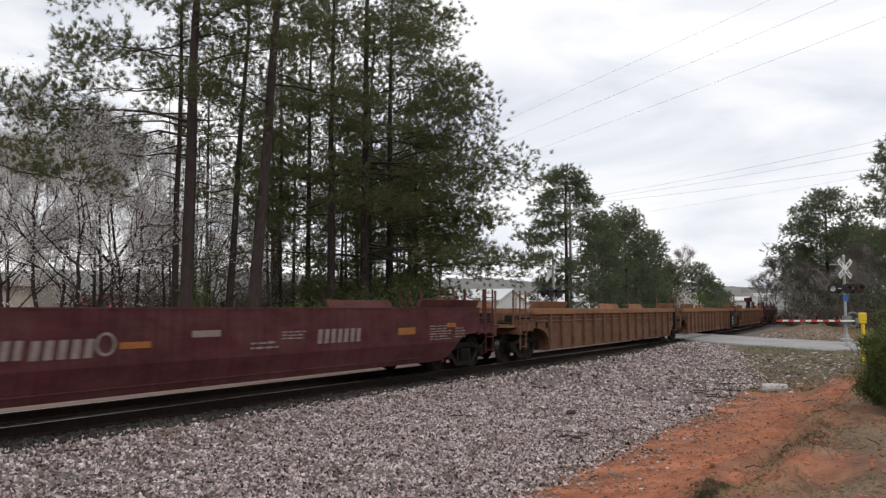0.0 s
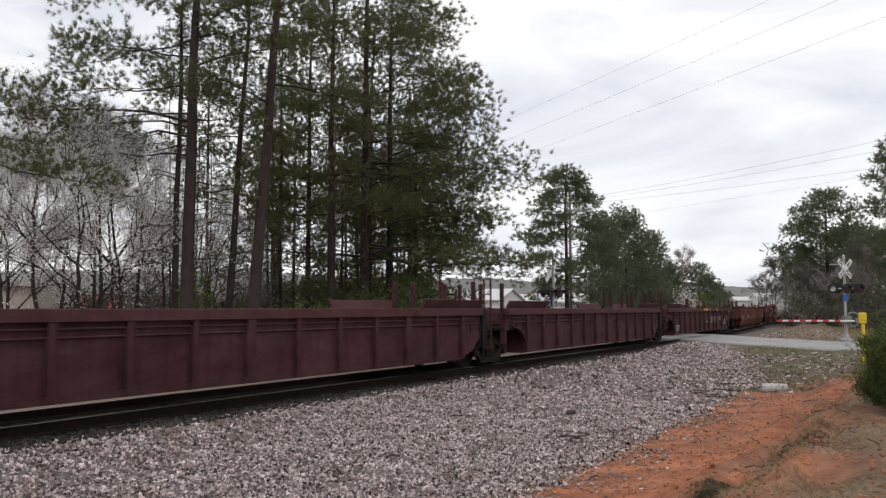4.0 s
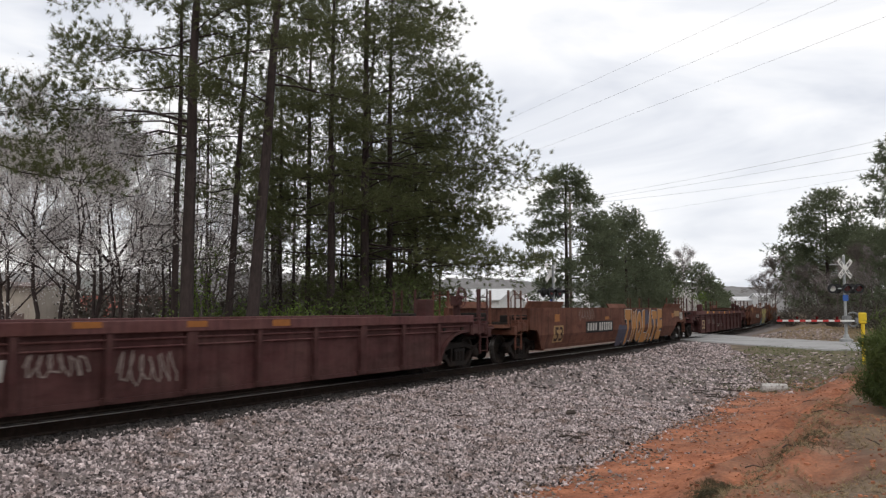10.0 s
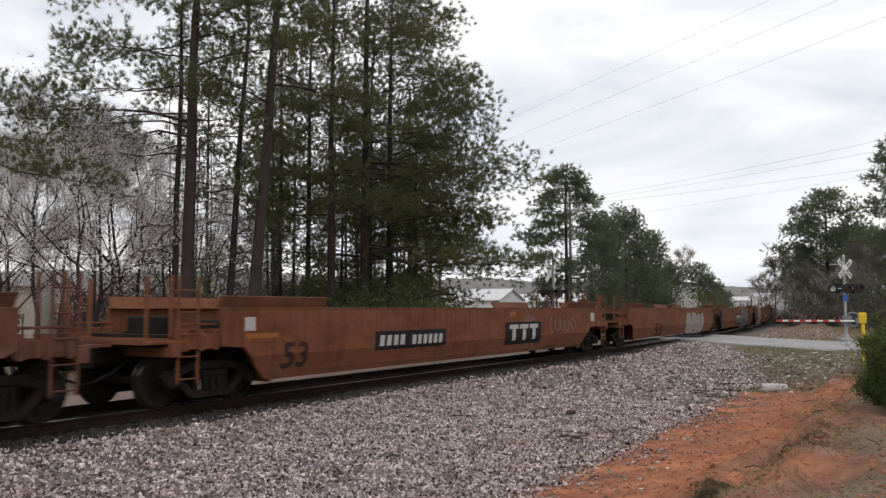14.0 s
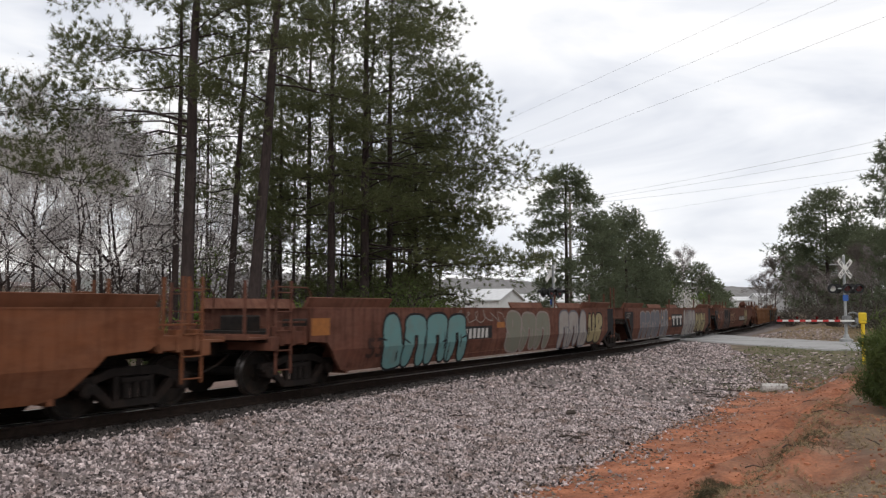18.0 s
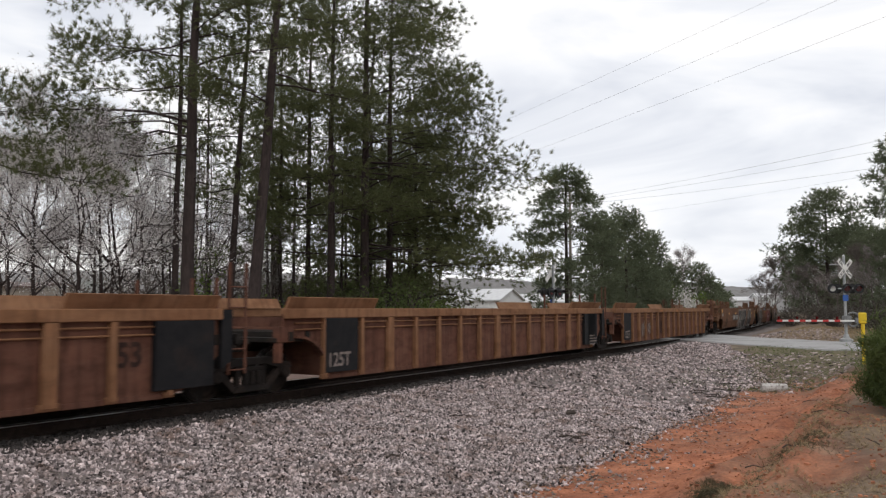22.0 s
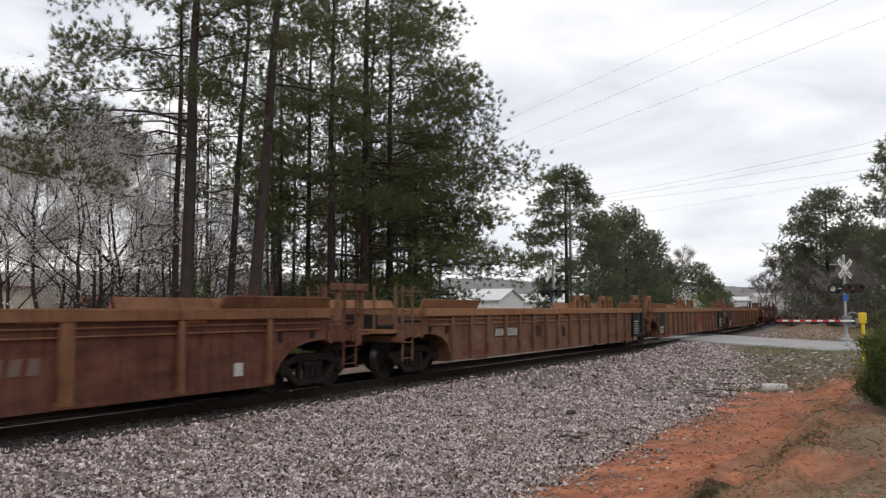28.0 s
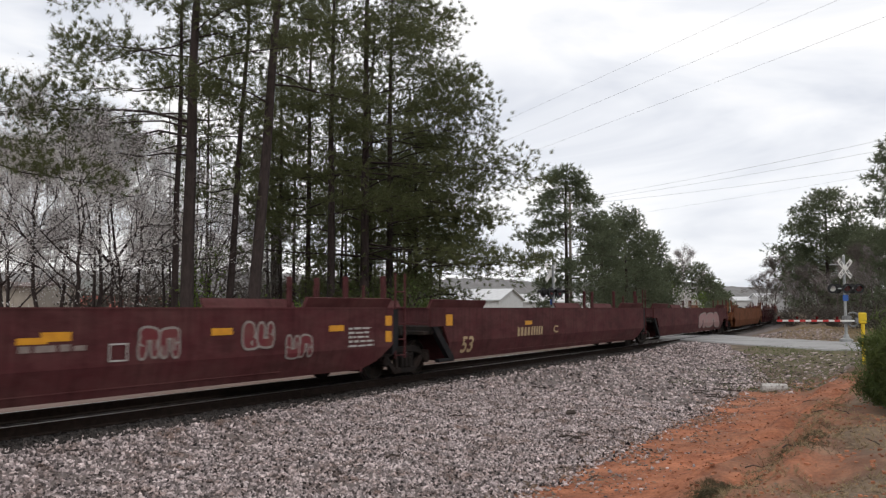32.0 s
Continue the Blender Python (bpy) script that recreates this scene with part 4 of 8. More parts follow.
def mark_blob(i, count, fill, line, y0, y1, z0, z1):
    """Illegible bubble lettering: letters of two swollen lobes that overlap, outlined, with short slits."""
    r = random.Random(int((y0 + 50) * 100))
    z1 = min(z1, 1.60)
    w, h = (y1 - y0) / count, z1 - z0
    g = min(0.055, w * 0.10)
    for k in range(count):
        cy, cz = y0 + w * (k + 0.5), (z0 + z1) / 2
        turn, base = r.uniform(-0.16, 0.10), 0.014 + 0.0045 * k
        style = r.choice(("stack", "arch", "cup", "tall", "arch"))
        up = 1 if style == "arch" else -1
        if style == "stack":
            lobes = [(cy + k2 * w * r.uniform(-0.04, 0.14), cz + k2 * h * 0.2, w * r.uniform(0.52, 0.62), h * r.uniform(0.29, 0.33), turn) for k2 in (-1, 1)]
        elif style == "tall":
            lobes = [(cy, cz, w * 0.42, h * 0.5, turn), (cy + w * 0.14, cz - h * 0.25, w * 0.5, h * 0.24, turn)]
        else:
            lobes = [(cy + k2 * w * 0.30, cz - up * h * 0.06, w * 0.27, h * r.uniform(0.40, 0.45), turn + k2 * r.uniform(0, 0.1)) for k2 in (-1, 1)]
            lobes.append((cy, cz + up * h * 0.26, w * r.uniform(0.50, 0.6), h * r.uniform(0.20, 0.25), turn))
        for n, (y, z, a, c, v) in enumerate(lobes):
            lay(i, "graffiti_outline", rounded(y, z, a, c, v, power=2.6), line, z0, base + 0.0003 * n)
        if fill is line:
            continue
        for n, (y, z, a, c, v) in enumerate(lobes):
            lay(i, "graffiti_letter", rounded(y, z, a - g, c - g, v, power=2.6), fill, z0, base + 0.0014 + 0.0003 * n)
        side = r.choice((-1, 1))
        slits = [rounded(cy + side * w * 0.40, cz + r.uniform(-0.06, 0.06) * h, w * 0.17, g * 0.40, turn + side * r.uniform(0.1, 0.7), power=2.2)]
        slits.append(rounded(lobes[1][0] + w * r.uniform(-0.12, 0.12), lobes[1][1], g * 0.5, lobes[1][3] * r.uniform(0.30, 0.5), turn, power=2.2))
        if r.random() < 0.6:
            slits.append(rounded(lobes[0][0] + w * r.uniform(-0.12, 0.12), lobes[0][1] - lobes[0][3] * 0.45, g * 0.45, lobes[0][3] * 0.45, turn, power=2.2))
        for slit in slits:
            lay(i, "graffiti_outline", slit, line, z0, base + 0.003)


def mark_graf(i, text, fill, line, y0, y1, z0, z1):
    """Fat outlined graffiti letters."""
    n = len(text)
    w = (y1 - y0) / n
    r = random.Random(n * 31 + i)
    for k, ch in enumerate(text):
        a, b = y0 + w * k + 0.02 * w, y0 + w * (k + 1) - 0.01 * w
        lo, hi = z0 + r.uniform(0, 0.06), z1 - r.uniform(0, 0.06)
        tip = r.uniform(-0.05, 0.09)
        for name, bold, mat, grow, shift, lift in (("graffiti_outline", 0.13, line, 0.07, 0.03, 0.013), ("graffiti_highlight", 0.085, CHALK_WHITE, 0.012, -0.022, 0.020), ("graffiti_letter", 0.075, fill, 0.0, 0.0, 0.026)):
            vs, fs = letters(ch, 1.0, bold)
            vs = fitted(vs, a - grow, b + grow, lo - grow, min(hi + grow, 1.635))
            mid, half = (a + b) / 2, (b - a) / 2
            bent = []
            for y, z in vs:
                f = (z - lo) / (hi - lo)
                y = mid + (y - mid) * (0.94 + 0.22 * (f - 0.5) ** 2) + tip * (z - lo) + 0.05 * half * math.sin(5 * f + k)
                bent.append((y + shift, z - 0.6 * shift + 0.05 * (1 - 2 * f) * math.sin(3 * (y - mid) / half + k)))
            lay(i, name, (bent, fs), mat, z0, lift + 0.0012 * k)


def mark_scribble(i, mat, y0, y1, z0, z1):
    """An illegible sprayed scrawl: a looping thin line."""
    r = random.Random(int((y0 + 60) * 77))
    n = 46
    pts = []
    for k in range(n):
        f = k / (n - 1)
        pts.append((y0 + (y1 - y0) * min(max(f + 0.06 * math.sin(k * 0.9), 0), 1), (z0 + z1) / 2 + (z1 - z0) * 0.48 * math.sin(k * (0.8 + 0.02 * r.random()) + r.uniform(-0.3, 0.3)) * r.uniform(0.5, 1)))
    w = 0.028
    vs = []
    for k, c in enumerate(pts):
        a, b = pts[max(k - 1, 0)], pts[min(k + 1, n - 1)]
        dy, dz = b[0] - a[0], b[1] - a[1]
        l = math.hypot(dy, dz) + 1e-6
        oy, oz = -dz / l * w / 2, dy / l * w / 2
        vs += [(c[0] - oy, c[1] - oz), (c[0] + oy, c[1] + oz)]
    fs = [(2 * k, 2 * k + 2, 2 * k + 3, 2 * k + 1) for k in range(n - 1)]
    lay(i, "graffiti_scrawl", (vs, fs), mat, z0, 0.014)


for k_, (u_, a_, b_, sm_, top_) in enumerate(SIDES):
    KINDS[k_] = (u_, sm_, top_)


# ---- stencils, plates and graffiti on the cars ----
def mark_train():
    mark_bars(1, 5, FADED, -4.28, -3.32, 0.94, 1.21)
    mark_bars(1, 2, FADED, -4.69, -4.40, 0.96, 1.22)
    mark_ring(1, FADED, -3.26, -2.91, 0.95, 1.30)
    mark_plate(1, DULL_YELLOW, -2.84, -2.27, 1.04, 1.14)
    mark_plate(1, FADED, -1.44, -0.81, 1.17, 1.28)
    mark_print(1, 2, FADED, -0.09, 0.73, 0.92, 1.05)
    mark_print(1, 3, FADED, 0.73, 1.52, 1.07, 1.22)
    mark_bars(1, 7, FADED, 1.76, 3.17, 0.95, 1.23)
    mark_plate(1, DULL_YELLOW, 4.65, 5.38, 1.04, 1.20)
    mark_print(1, 6, FADED, 6.02, 7.13, 0.88, 1.23)
    mark_plate(3, DULL_YELLOW, -3.72, -3.31, 1.50, 1.59)
    mark_plate(3, DULL_YELLOW, 0.27, 1.03, 1.47, 1.57)
    mark_plate(3, BLACK, 6.79, 8.19, 0.18, 1.37)
    mark_print(3, 5, WHITE, 6.98, 7.67, 0.58, 1.08)
    mark_text(3, '53', STENCIL, 6.07, 6.62, 0.58, 0.91)
    mark_plate(4, BLACK, -8.91, -7.88, 0.22, 1.39)
    mark_text(4, '125T', WHITE, -8.81, -8.05, 0.46, 0.78)
    mark_plate(3, LABEL_RED, 5.71, 6.69, 0.23, 0.42)
    mark_brand(3, FADED_RED, 0.84, 2.67, 0.49, 1.19)
    mark_scribble(3, GREEN_TAG, -3.72, -1.04, 0.85, 1.08)
    mark_plate(4, BLACK, 2.51, 3.68, 0.81, 1.07)
    mark_bars(4, 7, FADED, 2.53, 3.63, 0.86, 1.02)
    mark_text(4, '53', STENCIL, 5.06, 5.54, 0.64, 0.97)
    mark_plate(4, LABEL_RED, 4.98, 5.58, 0.25, 0.50)
    mark_plate(4, LABEL_RED, 5.75, 6.41, 0.26, 0.48)
    mark_print(4, 2, WHITE, 5.14, 5.50, 0.32, 0.44)
    mark_plate(4, DULL_YELLOW, 2.51, 2.92, 1.48, 1.58)
    mark_print(5, 6, FADED, -7.11, -6.55, 0.48, 1.07)
    mark_plate(5, FADED, -7.03, -5.50, 0.19, 0.45)
    mark_plate(5, YELLOW, -8.02, -7.07, 1.38, 1.53)
    mark_plate(7, YELLOW, -1.41, -0.99, 1.51, 1.63)
    mark_plate(7, YELLOW, -0.65, -0.18, 1.50, 1.63)
    mark_plate(7, YELLOW, 2.61, 3.00, 1.49, 1.62)
    mark_plate(7, YELLOW, 5.31, 5.79, 1.41, 1.59)
    mark_plate(7, YELLOW, 7.03, 8.16, 1.40, 1.56)
    mark_plate(7, WHITE, -0.87, -0.75, 1.49, 1.65)
    mark_plate(7, FADED, -0.02, 0.73, 1.52, 1.60)
    mark_text(7, 'A', WHITE, -0.69, -0.44, 0.78, 1.04)
    mark_bars(7, 1, FADED, 1.23, 1.81, 0.95, 1.15)
    mark_bars(7, 1, FADED, 2.19, 2.82, 0.92, 1.14)
    mark_bars(7, 1, FADED, 3.06, 3.78, 0.93, 1.14)
    mark_bars(7, 1, FADED, 4.09, 4.65, 0.89, 1.14)
    mark_plate(7, FADED, 1.14, 1.84, 0.77, 0.89)
    mark_plate(7, FADED, 2.15, 2.81, 0.78, 0.88)
    mark_plate(7, FADED, 3.03, 3.74, 0.76, 0.87)
    mark_text(7, '53', WHITE, 5.13, 5.68, 0.63, 0.99)
    mark_plate(7, FADED, 4.40, 6.61, 0.27, 0.51)
    mark_print(7, 3, FADED, 5.96, 6.79, 0.90, 1.15)
    mark_text(7, '125T', WHITE, -8.72, -7.94, 0.51, 0.81)
    mark_text(8, '53', CREAM, -7.09, -6.33, 0.54, 1.07)
    mark_plate(8, BLACK, -4.07, -3.42, 0.90, 1.14)
    mark_bars(8, 3, CREAM, -4.03, -3.45, 0.92, 1.12)
    mark_bars(8, 5, FADED, -3.18, -2.20, 0.87, 1.12)
    mark_text(8, 'A', WHITE, -0.68, -0.43, 0.87, 1.10)
    mark_ring(8, FADED, -0.22, 0.18, 0.81, 1.15)
    mark_print(8, 1, FADED, 0.44, 2.41, 0.96, 1.05)
    mark_plate(8, DULL_YELLOW, -4.58, -4.18, 1.30, 1.36)
    mark_plate(8, DULL_YELLOW, -2.11, -1.70, 1.24, 1.34)
    mark_plate(8, DULL_YELLOW, 0.56, 0.97, 1.22, 1.34)
    mark_plate(8, DULL_YELLOW, 2.62, 3.06, 1.20, 1.32)
    mark_plate(8, DULL_YELLOW, 5.21, 5.68, 1.22, 1.34)
    mark_plate(8, FADED, 0.36, 1.09, 1.45, 1.54)
    mark_print(8, 3, FADED, -5.35, -5.22, 1.38, 1.53)
    mark_print(8, 4, WHITE, -5.07, -4.92, 1.29, 1.56)
    mark_print(8, 1, FADED, -4.00, -3.25, 1.52, 1.56)
    mark_flags(8, 4, WHITE, 6.57, 8.76, 1.36, 1.55)
    mark_print(8, 4, WHITE, 7.98, 8.69, 0.86, 1.19)
    mark_text(9, '125T', FADED, -8.93, -8.37, 1.35, 1.52)
    mark_flags(9, 3, WHITE, -8.10, -6.72, 1.38, 1.56)
    mark_print(9, 4, WHITE, -6.62, -6.28, 1.33, 1.54)
    mark_print(9, 4, WHITE, -6.20, -5.96, 1.24, 1.54)
    mark_plate(9, DULL_YELLOW, -8.07, -7.20, 1.22, 1.32)
    mark_plate(9, DULL_YELLOW, -5.16, -4.72, 1.22, 1.33)
    mark_plate(9, DULL_YELLOW, -2.62, -2.21, 1.21, 1.33)
    mark_plate(9, DULL_YELLOW, -0.46, 0.05, 1.19, 1.30)
    mark_text(9, '53', CREAM, -8.13, -7.39, 0.54, 1.01)
    mark_text(9, 'C', WHITE, -3.41, -3.19, 0.85, 1.12)
    mark_bars(9, 15, CREAM, -1.60, 1.26, 0.80, 1.09)
    mark_plate(9, WHITE, 1.62, 6.77, 0.10, 1.57)
    mark_graf(9, 'FRDM', PAINT_RED, PAINT_RED, 1.86, 6.71, 0.20, 1.58)
    mark_print(9, 4, WHITE, 6.96, 7.70, 0.88, 1.17)
    mark_text(10, '125T', FADED, -9.88, -9.32, 1.30, 1.50)
    mark_flags(10, 3, WHITE, -9.04, -7.68, 1.40, 1.57)
    mark_print(10, 4, WHITE, -7.55, -6.93, 1.31, 1.54)
    mark_plate(10, DULL_YELLOW, -9.04, -8.16, 1.21, 1.31)
    mark_text(10, '53', CREAM, -9.05, -8.30, 0.54, 1.04)
    mark_scribble(10, BLACK, -8.14, -7.39, 0.51, 1.39)
    mark_scribble(10, FADED, -7.34, -6.97, 0.79, 1.37)
    mark_plate(10, OLIVE, -6.39, 4.41, 0.14, 1.58)
    mark_graf(10, 'HEARSE', PINK, BLACK, -6.26, 4.53, 0.05, 1.60)
    mark_plate(11, YELLOW, -4.50, -4.08, 1.34, 1.45)
    mark_plate(11, DULL_YELLOW, -2.46, -1.98, 1.36, 1.45)
    mark_plate(11, DULL_YELLOW, -0.38, 0.06, 1.34, 1.44)
    mark_plate(11, DULL_YELLOW, 1.65, 2.13, 1.32, 1.44)
    mark_bars(11, 6, WHITE, -4.56, -3.40, 0.68, 0.97)
    mark_bars(11, 4, FADED, -5.56, -4.84, 0.75, 1.00)
    mark_scribble(11, FADED, -3.10, -2.10, 0.68, 1.06)
    mark_scribble(11, FADED, -1.62, -0.48, 0.44, 1.04)
    mark_text(11, '53', CREAM, -7.65, -6.86, 0.39, 0.89)
    mark_plate(12, DULL_YELLOW, -7.64, -7.21, 1.21, 1.45)
    mark_plate(12, DULL_YELLOW, -2.53, -2.08, 1.22, 1.33)
    mark_plate(12, PATCH_TAN, -7.75, -6.87, 0.53, 1.08)
    mark_text(12, '53', STENCIL, -7.66, -6.93, 0.56, 1.03)
    mark_plate(12, BLACK, -4.69, -1.61, 0.76, 1.17)
    mark_bars(12, 4, WHITE, -4.54, -3.54, 0.84, 1.11)
    mark_bars(12, 6, WHITE, -3.26, -1.79, 0.82, 1.12)
    mark_scribble(12, FADED, -5.42, -3.80, 1.21, 1.63)
    mark_blob(12, 3, NAVY, NAVY, -0.92, 0.58, 0.14, 1.00)
    mark_blob(12, 4, NAVY, NAVY, 1.28, 5.48, 0.90, 1.60)
    mark_graf(12, 'TWOLATE', AMBER, BLACK, -0.10, 5.63, 0.16, 1.59)
    mark_plate(12, PATCH_TAN, 8.06, 9.09, 1.24, 1.51)
    mark_plate(12, DULL_YELLOW, 7.56, 8.00, 1.19, 1.41)
    mark_plate(12, WHITE, 9.19, 9.75, 1.08, 1.43)
    mark_print(12, 4, BLACK, 9.24, 9.70, 1.12, 1.37)
    mark_plate(13, YELLOW, -6.26, -5.82, 1.33, 1.45)
    mark_plate(13, YELLOW, -4.21, -3.75, 1.34, 1.45)
    mark_plate(13, DULL_YELLOW, -2.14, -1.71, 1.32, 1.44)
    mark_plate(13, YELLOW, -0.10, 0.34, 1.31, 1.44)
    mark_plate(13, DULL_YELLOW, 1.98, 2.44, 1.29, 1.43)
    mark_plate(13, DULL_YELLOW, 4.12, 4.55, 1.30, 1.42)
    mark_text(13, '53', CREAM, -7.29, -6.51, 0.45, 0.97)
    mark_bars(13, 4, FAINT, -5.43, -4.68, 0.73, 0.98)
    mark_bars(13, 6, FAINT, -4.28, -3.20, 0.69, 0.97)
    mark_print(13, 2, FADED, -2.76, -1.84, 0.53, 0.70)
    mark_print(13, 2, FADED, -1.14, -0.67, 0.52, 0.71)
    mark_plate(14, PATCH_TAN, -7.74, -7.14, 1.20, 1.64)
    mark_plate(14, DULL_YELLOW, -7.70, -7.19, 1.25, 1.57)
    mark_plate(14, DULL_YELLOW, -5.52, -5.06, 1.30, 1.44)
    mark_plate(14, DULL_YELLOW, -2.97, -2.53, 1.30, 1.43)
    mark_plate(14, PATCH_TAN, -0.38, 0.08, 1.03, 1.38)
    mark_plate(14, PATCH_TAN, -8.70, -7.90, 1.45, 1.63)
    mark_text(14, '53', STENCIL, -7.90, -7.19, 0.53, 1.03)
    mark_plate(14, BLACK, -4.94, -1.91, 0.78, 1.17)
    mark_bars(14, 4, WHITE, -4.80, -3.77, 0.85, 1.11)
    mark_bars(14, 6, WHITE, -3.44, -2.03, 0.82, 1.11)
    mark_plate(14, SKY_BLUE, 0.73, 6.25, 0.13, 0.71)
    mark_graf(14, 'TOEST', LEMON, BLACK, 1.07, 5.87, 0.20, 1.60)
    mark_plate(14, DULL_YELLOW, 7.01, 7.63, 1.20, 1.56)
    mark_plate(14, PATCH_TAN, 7.86, 8.57, 1.37, 1.59)
    mark_plate(15, WHITE, -8.97, -8.70, 1.25, 1.49)
    mark_plate(15, DULL_YELLOW, -8.95, -8.11, 1.11, 1.20)
    mark_plate(15, DULL_YELLOW, 1.82, 2.23, 1.41, 1.55)
    mark_text(15, '53', STENCIL, -7.95, -7.22, 0.52, 1.02)
    mark_plate(15, BLACK, -4.97, -1.90, 0.73, 1.14)
    mark_bars(15, 4, WHITE, -4.81, -3.82, 0.82, 1.05)
    mark_bars(15, 6, WHITE, -3.48, -2.11, 0.81, 1.03)
    mark_plate(15, BLACK, 1.52, 4.05, 0.59, 1.24)
    mark_brand(15, WHITE, 1.77, 3.86, 0.71, 1.17)
    mark_scribble(15, FADED, 2.77, 3.64, 1.21, 1.47)
    mark_scribble(15, FADED, 4.69, 7.06, 0.82, 1.39)
    mark_plate(15, WHITE, 8.53, 8.91, 1.17, 1.47)
    mark_text(16, '53', STENCIL, -4.67, -3.25, 0.36, 0.96)
    mark_blob(16, 3, CHALK, CHALK, 1.58, 6.07, 0.31, 1.41)
    mark_plate(17, DULL_YELLOW, -3.51, -3.11, 1.22, 1.31)
    mark_plate(17, DULL_YELLOW, -0.39, -0.00, 1.22, 1.32)
    mark_text(17, 'C', STENCIL, -3.19, -2.97, 0.89, 1.09)
    mark_plate(17, BLACK, -1.48, 1.04, 0.52, 1.22)
    mark_brand(17, WHITE, -1.29, 0.87, 0.61, 1.13)
    mark_graf(17, 'MESO', SLATE, BLACK, 1.13, 5.22, 0.18, 1.60)
    mark_plate(17, DULL_YELLOW, 5.83, 6.29, 1.15, 1.29)
    mark_plate(17, YELLOW, 7.79, 8.26, 1.28, 1.54)
    mark_graf(18, 'MESO', CHALK, BLACK, -6.64, -3.60, 0.27, 1.58)
    mark_scribble(18, BLACK, -3.39, -2.25, 0.93, 1.37)
    mark_plate(18, DULL_YELLOW, -7.56, -7.13, 1.24, 1.33)
    mark_plate(18, DULL_YELLOW, -4.55, -4.09, 1.21, 1.33)
    mark_plate(18, DULL_YELLOW, -1.40, -1.01, 1.23, 1.33)
    mark_plate(18, DULL_YELLOW, 1.73, 2.17, 1.20, 1.33)
    mark_plate(18, DULL_YELLOW, 4.78, 5.35, 1.20, 1.32)
    mark_plate(18, BLACK, 0.54, 3.61, 0.75, 1.14)
    mark_bars(18, 4, WHITE, 0.73, 1.81, 0.84, 1.08)
    mark_bars(18, 6, WHITE, 1.94, 3.45, 0.82, 1.06)
    mark_text(18, 'A', STENCIL, -0.06, 0.19, 0.87, 1.10)
    mark_text(18, '53', STENCIL, -8.58, -8.06, 0.59, 1.05)
    mark_blob(19, 4, TEAL, BLACK, -6.31, -2.39, 0.23, 1.57)
    mark_plate(19, BLACK, -3.80, -0.85, 0.83, 1.17)
    mark_bars(19, 4, WHITE, -3.67, -2.69, 0.88, 1.11)
    mark_bars(19, 6, WHITE, -2.47, -1.15, 0.85, 1.11)
    mark_blob(19, 3, GREY_TEAL, FADED, 0.05, 3.16, 0.34, 1.57)
    mark_blob(19, 3, CHALK, SLATE, 4.03, 6.58, 0.29, 1.60)
    mark_blob(19, 2, OLIVE_CREAM, BLACK, 6.74, 8.13, 0.37, 1.51)
    mark_plate(19, DULL_YELLOW, -8.67, -8.10, 1.11, 1.45)
    mark_text(19, '53', STENCIL, -6.80, -6.17, 0.57, 1.01)
    mark_plate(19, DULL_YELLOW, -5.20, -4.73, 1.11, 1.21)
    mark_plate(19, DULL_YELLOW, -2.84, -2.39, 1.18, 1.30)
    mark_plate(19, DULL_YELLOW, -0.56, -0.04, 1.10, 1.26)
    mark_plate(19, DULL_YELLOW, 2.10, 2.79, 1.07, 1.23)
    mark_scribble(19, FADED, -2.91, -0.04, 1.22, 1.63)
    mark_text(20, '125T', FADED, -8.81, -8.23, 1.24, 1.46)
    mark_blob(20, 4, SLATE, FADED, -6.78, -3.54, 0.26, 1.58)
    mark_blob(20, 2, SLATE, CHALK, -4.71, -3.79, 0.42, 1.61)
    mark_blob(20, 2, SLATE, CHALK, -3.28, -1.93, 0.26, 1.62)
    mark_plate(20, BLACK, -1.12, 1.22, 0.71, 1.35)
    mark_brand(20, WHITE, -1.04, 1.11, 0.81, 1.27)
    mark_blob(20, 4, CHALK, SLATE, 1.33, 4.16, 0.19, 1.59)
    mark_blob(20, 4, OLIVE_CREAM, BLACK, 4.32, 6.82, 0.31, 1.44)
    mark_text(20, 'C', STENCIL, -2.96, -2.69, 0.88, 1.13)
    mark_plate(20, YELLOW, -3.11, -2.58, 1.14, 1.28)
    mark_plate(20, DULL_YELLOW, -1.69, -1.25, 1.09, 1.22)
    mark_plate(20, DULL_YELLOW, -4.40, -4.19, 1.11, 1.25)
    mark_text(21, '125T', FADED, -9.69, -9.06, 1.27, 1.48)
    mark_text(21, '53', STENCIL, -8.68, -7.94, 0.49, 0.99)
    mark_plate(21, DULL_YELLOW, -8.87, -8.42, 1.02, 1.25)
    mark_scribble(21, FADED, -8.69, -6.48, 0.89, 1.56)
    mark_blob(21, 3, BLACK, FAINT, -6.37, -3.86, 0.24, 1.61)
    mark_scribble(21, CREAM, -3.64, -1.43, 0.43, 1.53)
    mark_plate(21, BLACK, 0.65, 3.63, 0.73, 1.09)
    mark_bars(21, 4, WHITE, 0.83, 2.01, 0.80, 1.03)
    mark_bars(21, 6, WHITE, 2.16, 3.49, 0.78, 1.02)
    mark_blob(21, 2, OLIVE_CREAM, BLACK, 3.69, 5.10, 0.29, 1.62)
    mark_plate(23, BLACK, -8.00, -6.91, 0.18, 1.37)
    mark_text(23, '125T', FADED, -7.88, -7.18, 0.47, 0.76)
    mark_plate(23, DULL_YELLOW, -4.76, -3.85, 1.44, 1.55)
    mark_plate(23, DULL_YELLOW, -1.80, -1.23, 1.45, 1.56)
    mark_plate(23, BLACK, 6.64, 7.76, 0.17, 1.30)
    mark_text(23, '53', STENCIL, 6.26, 6.70, 0.75, 1.11)
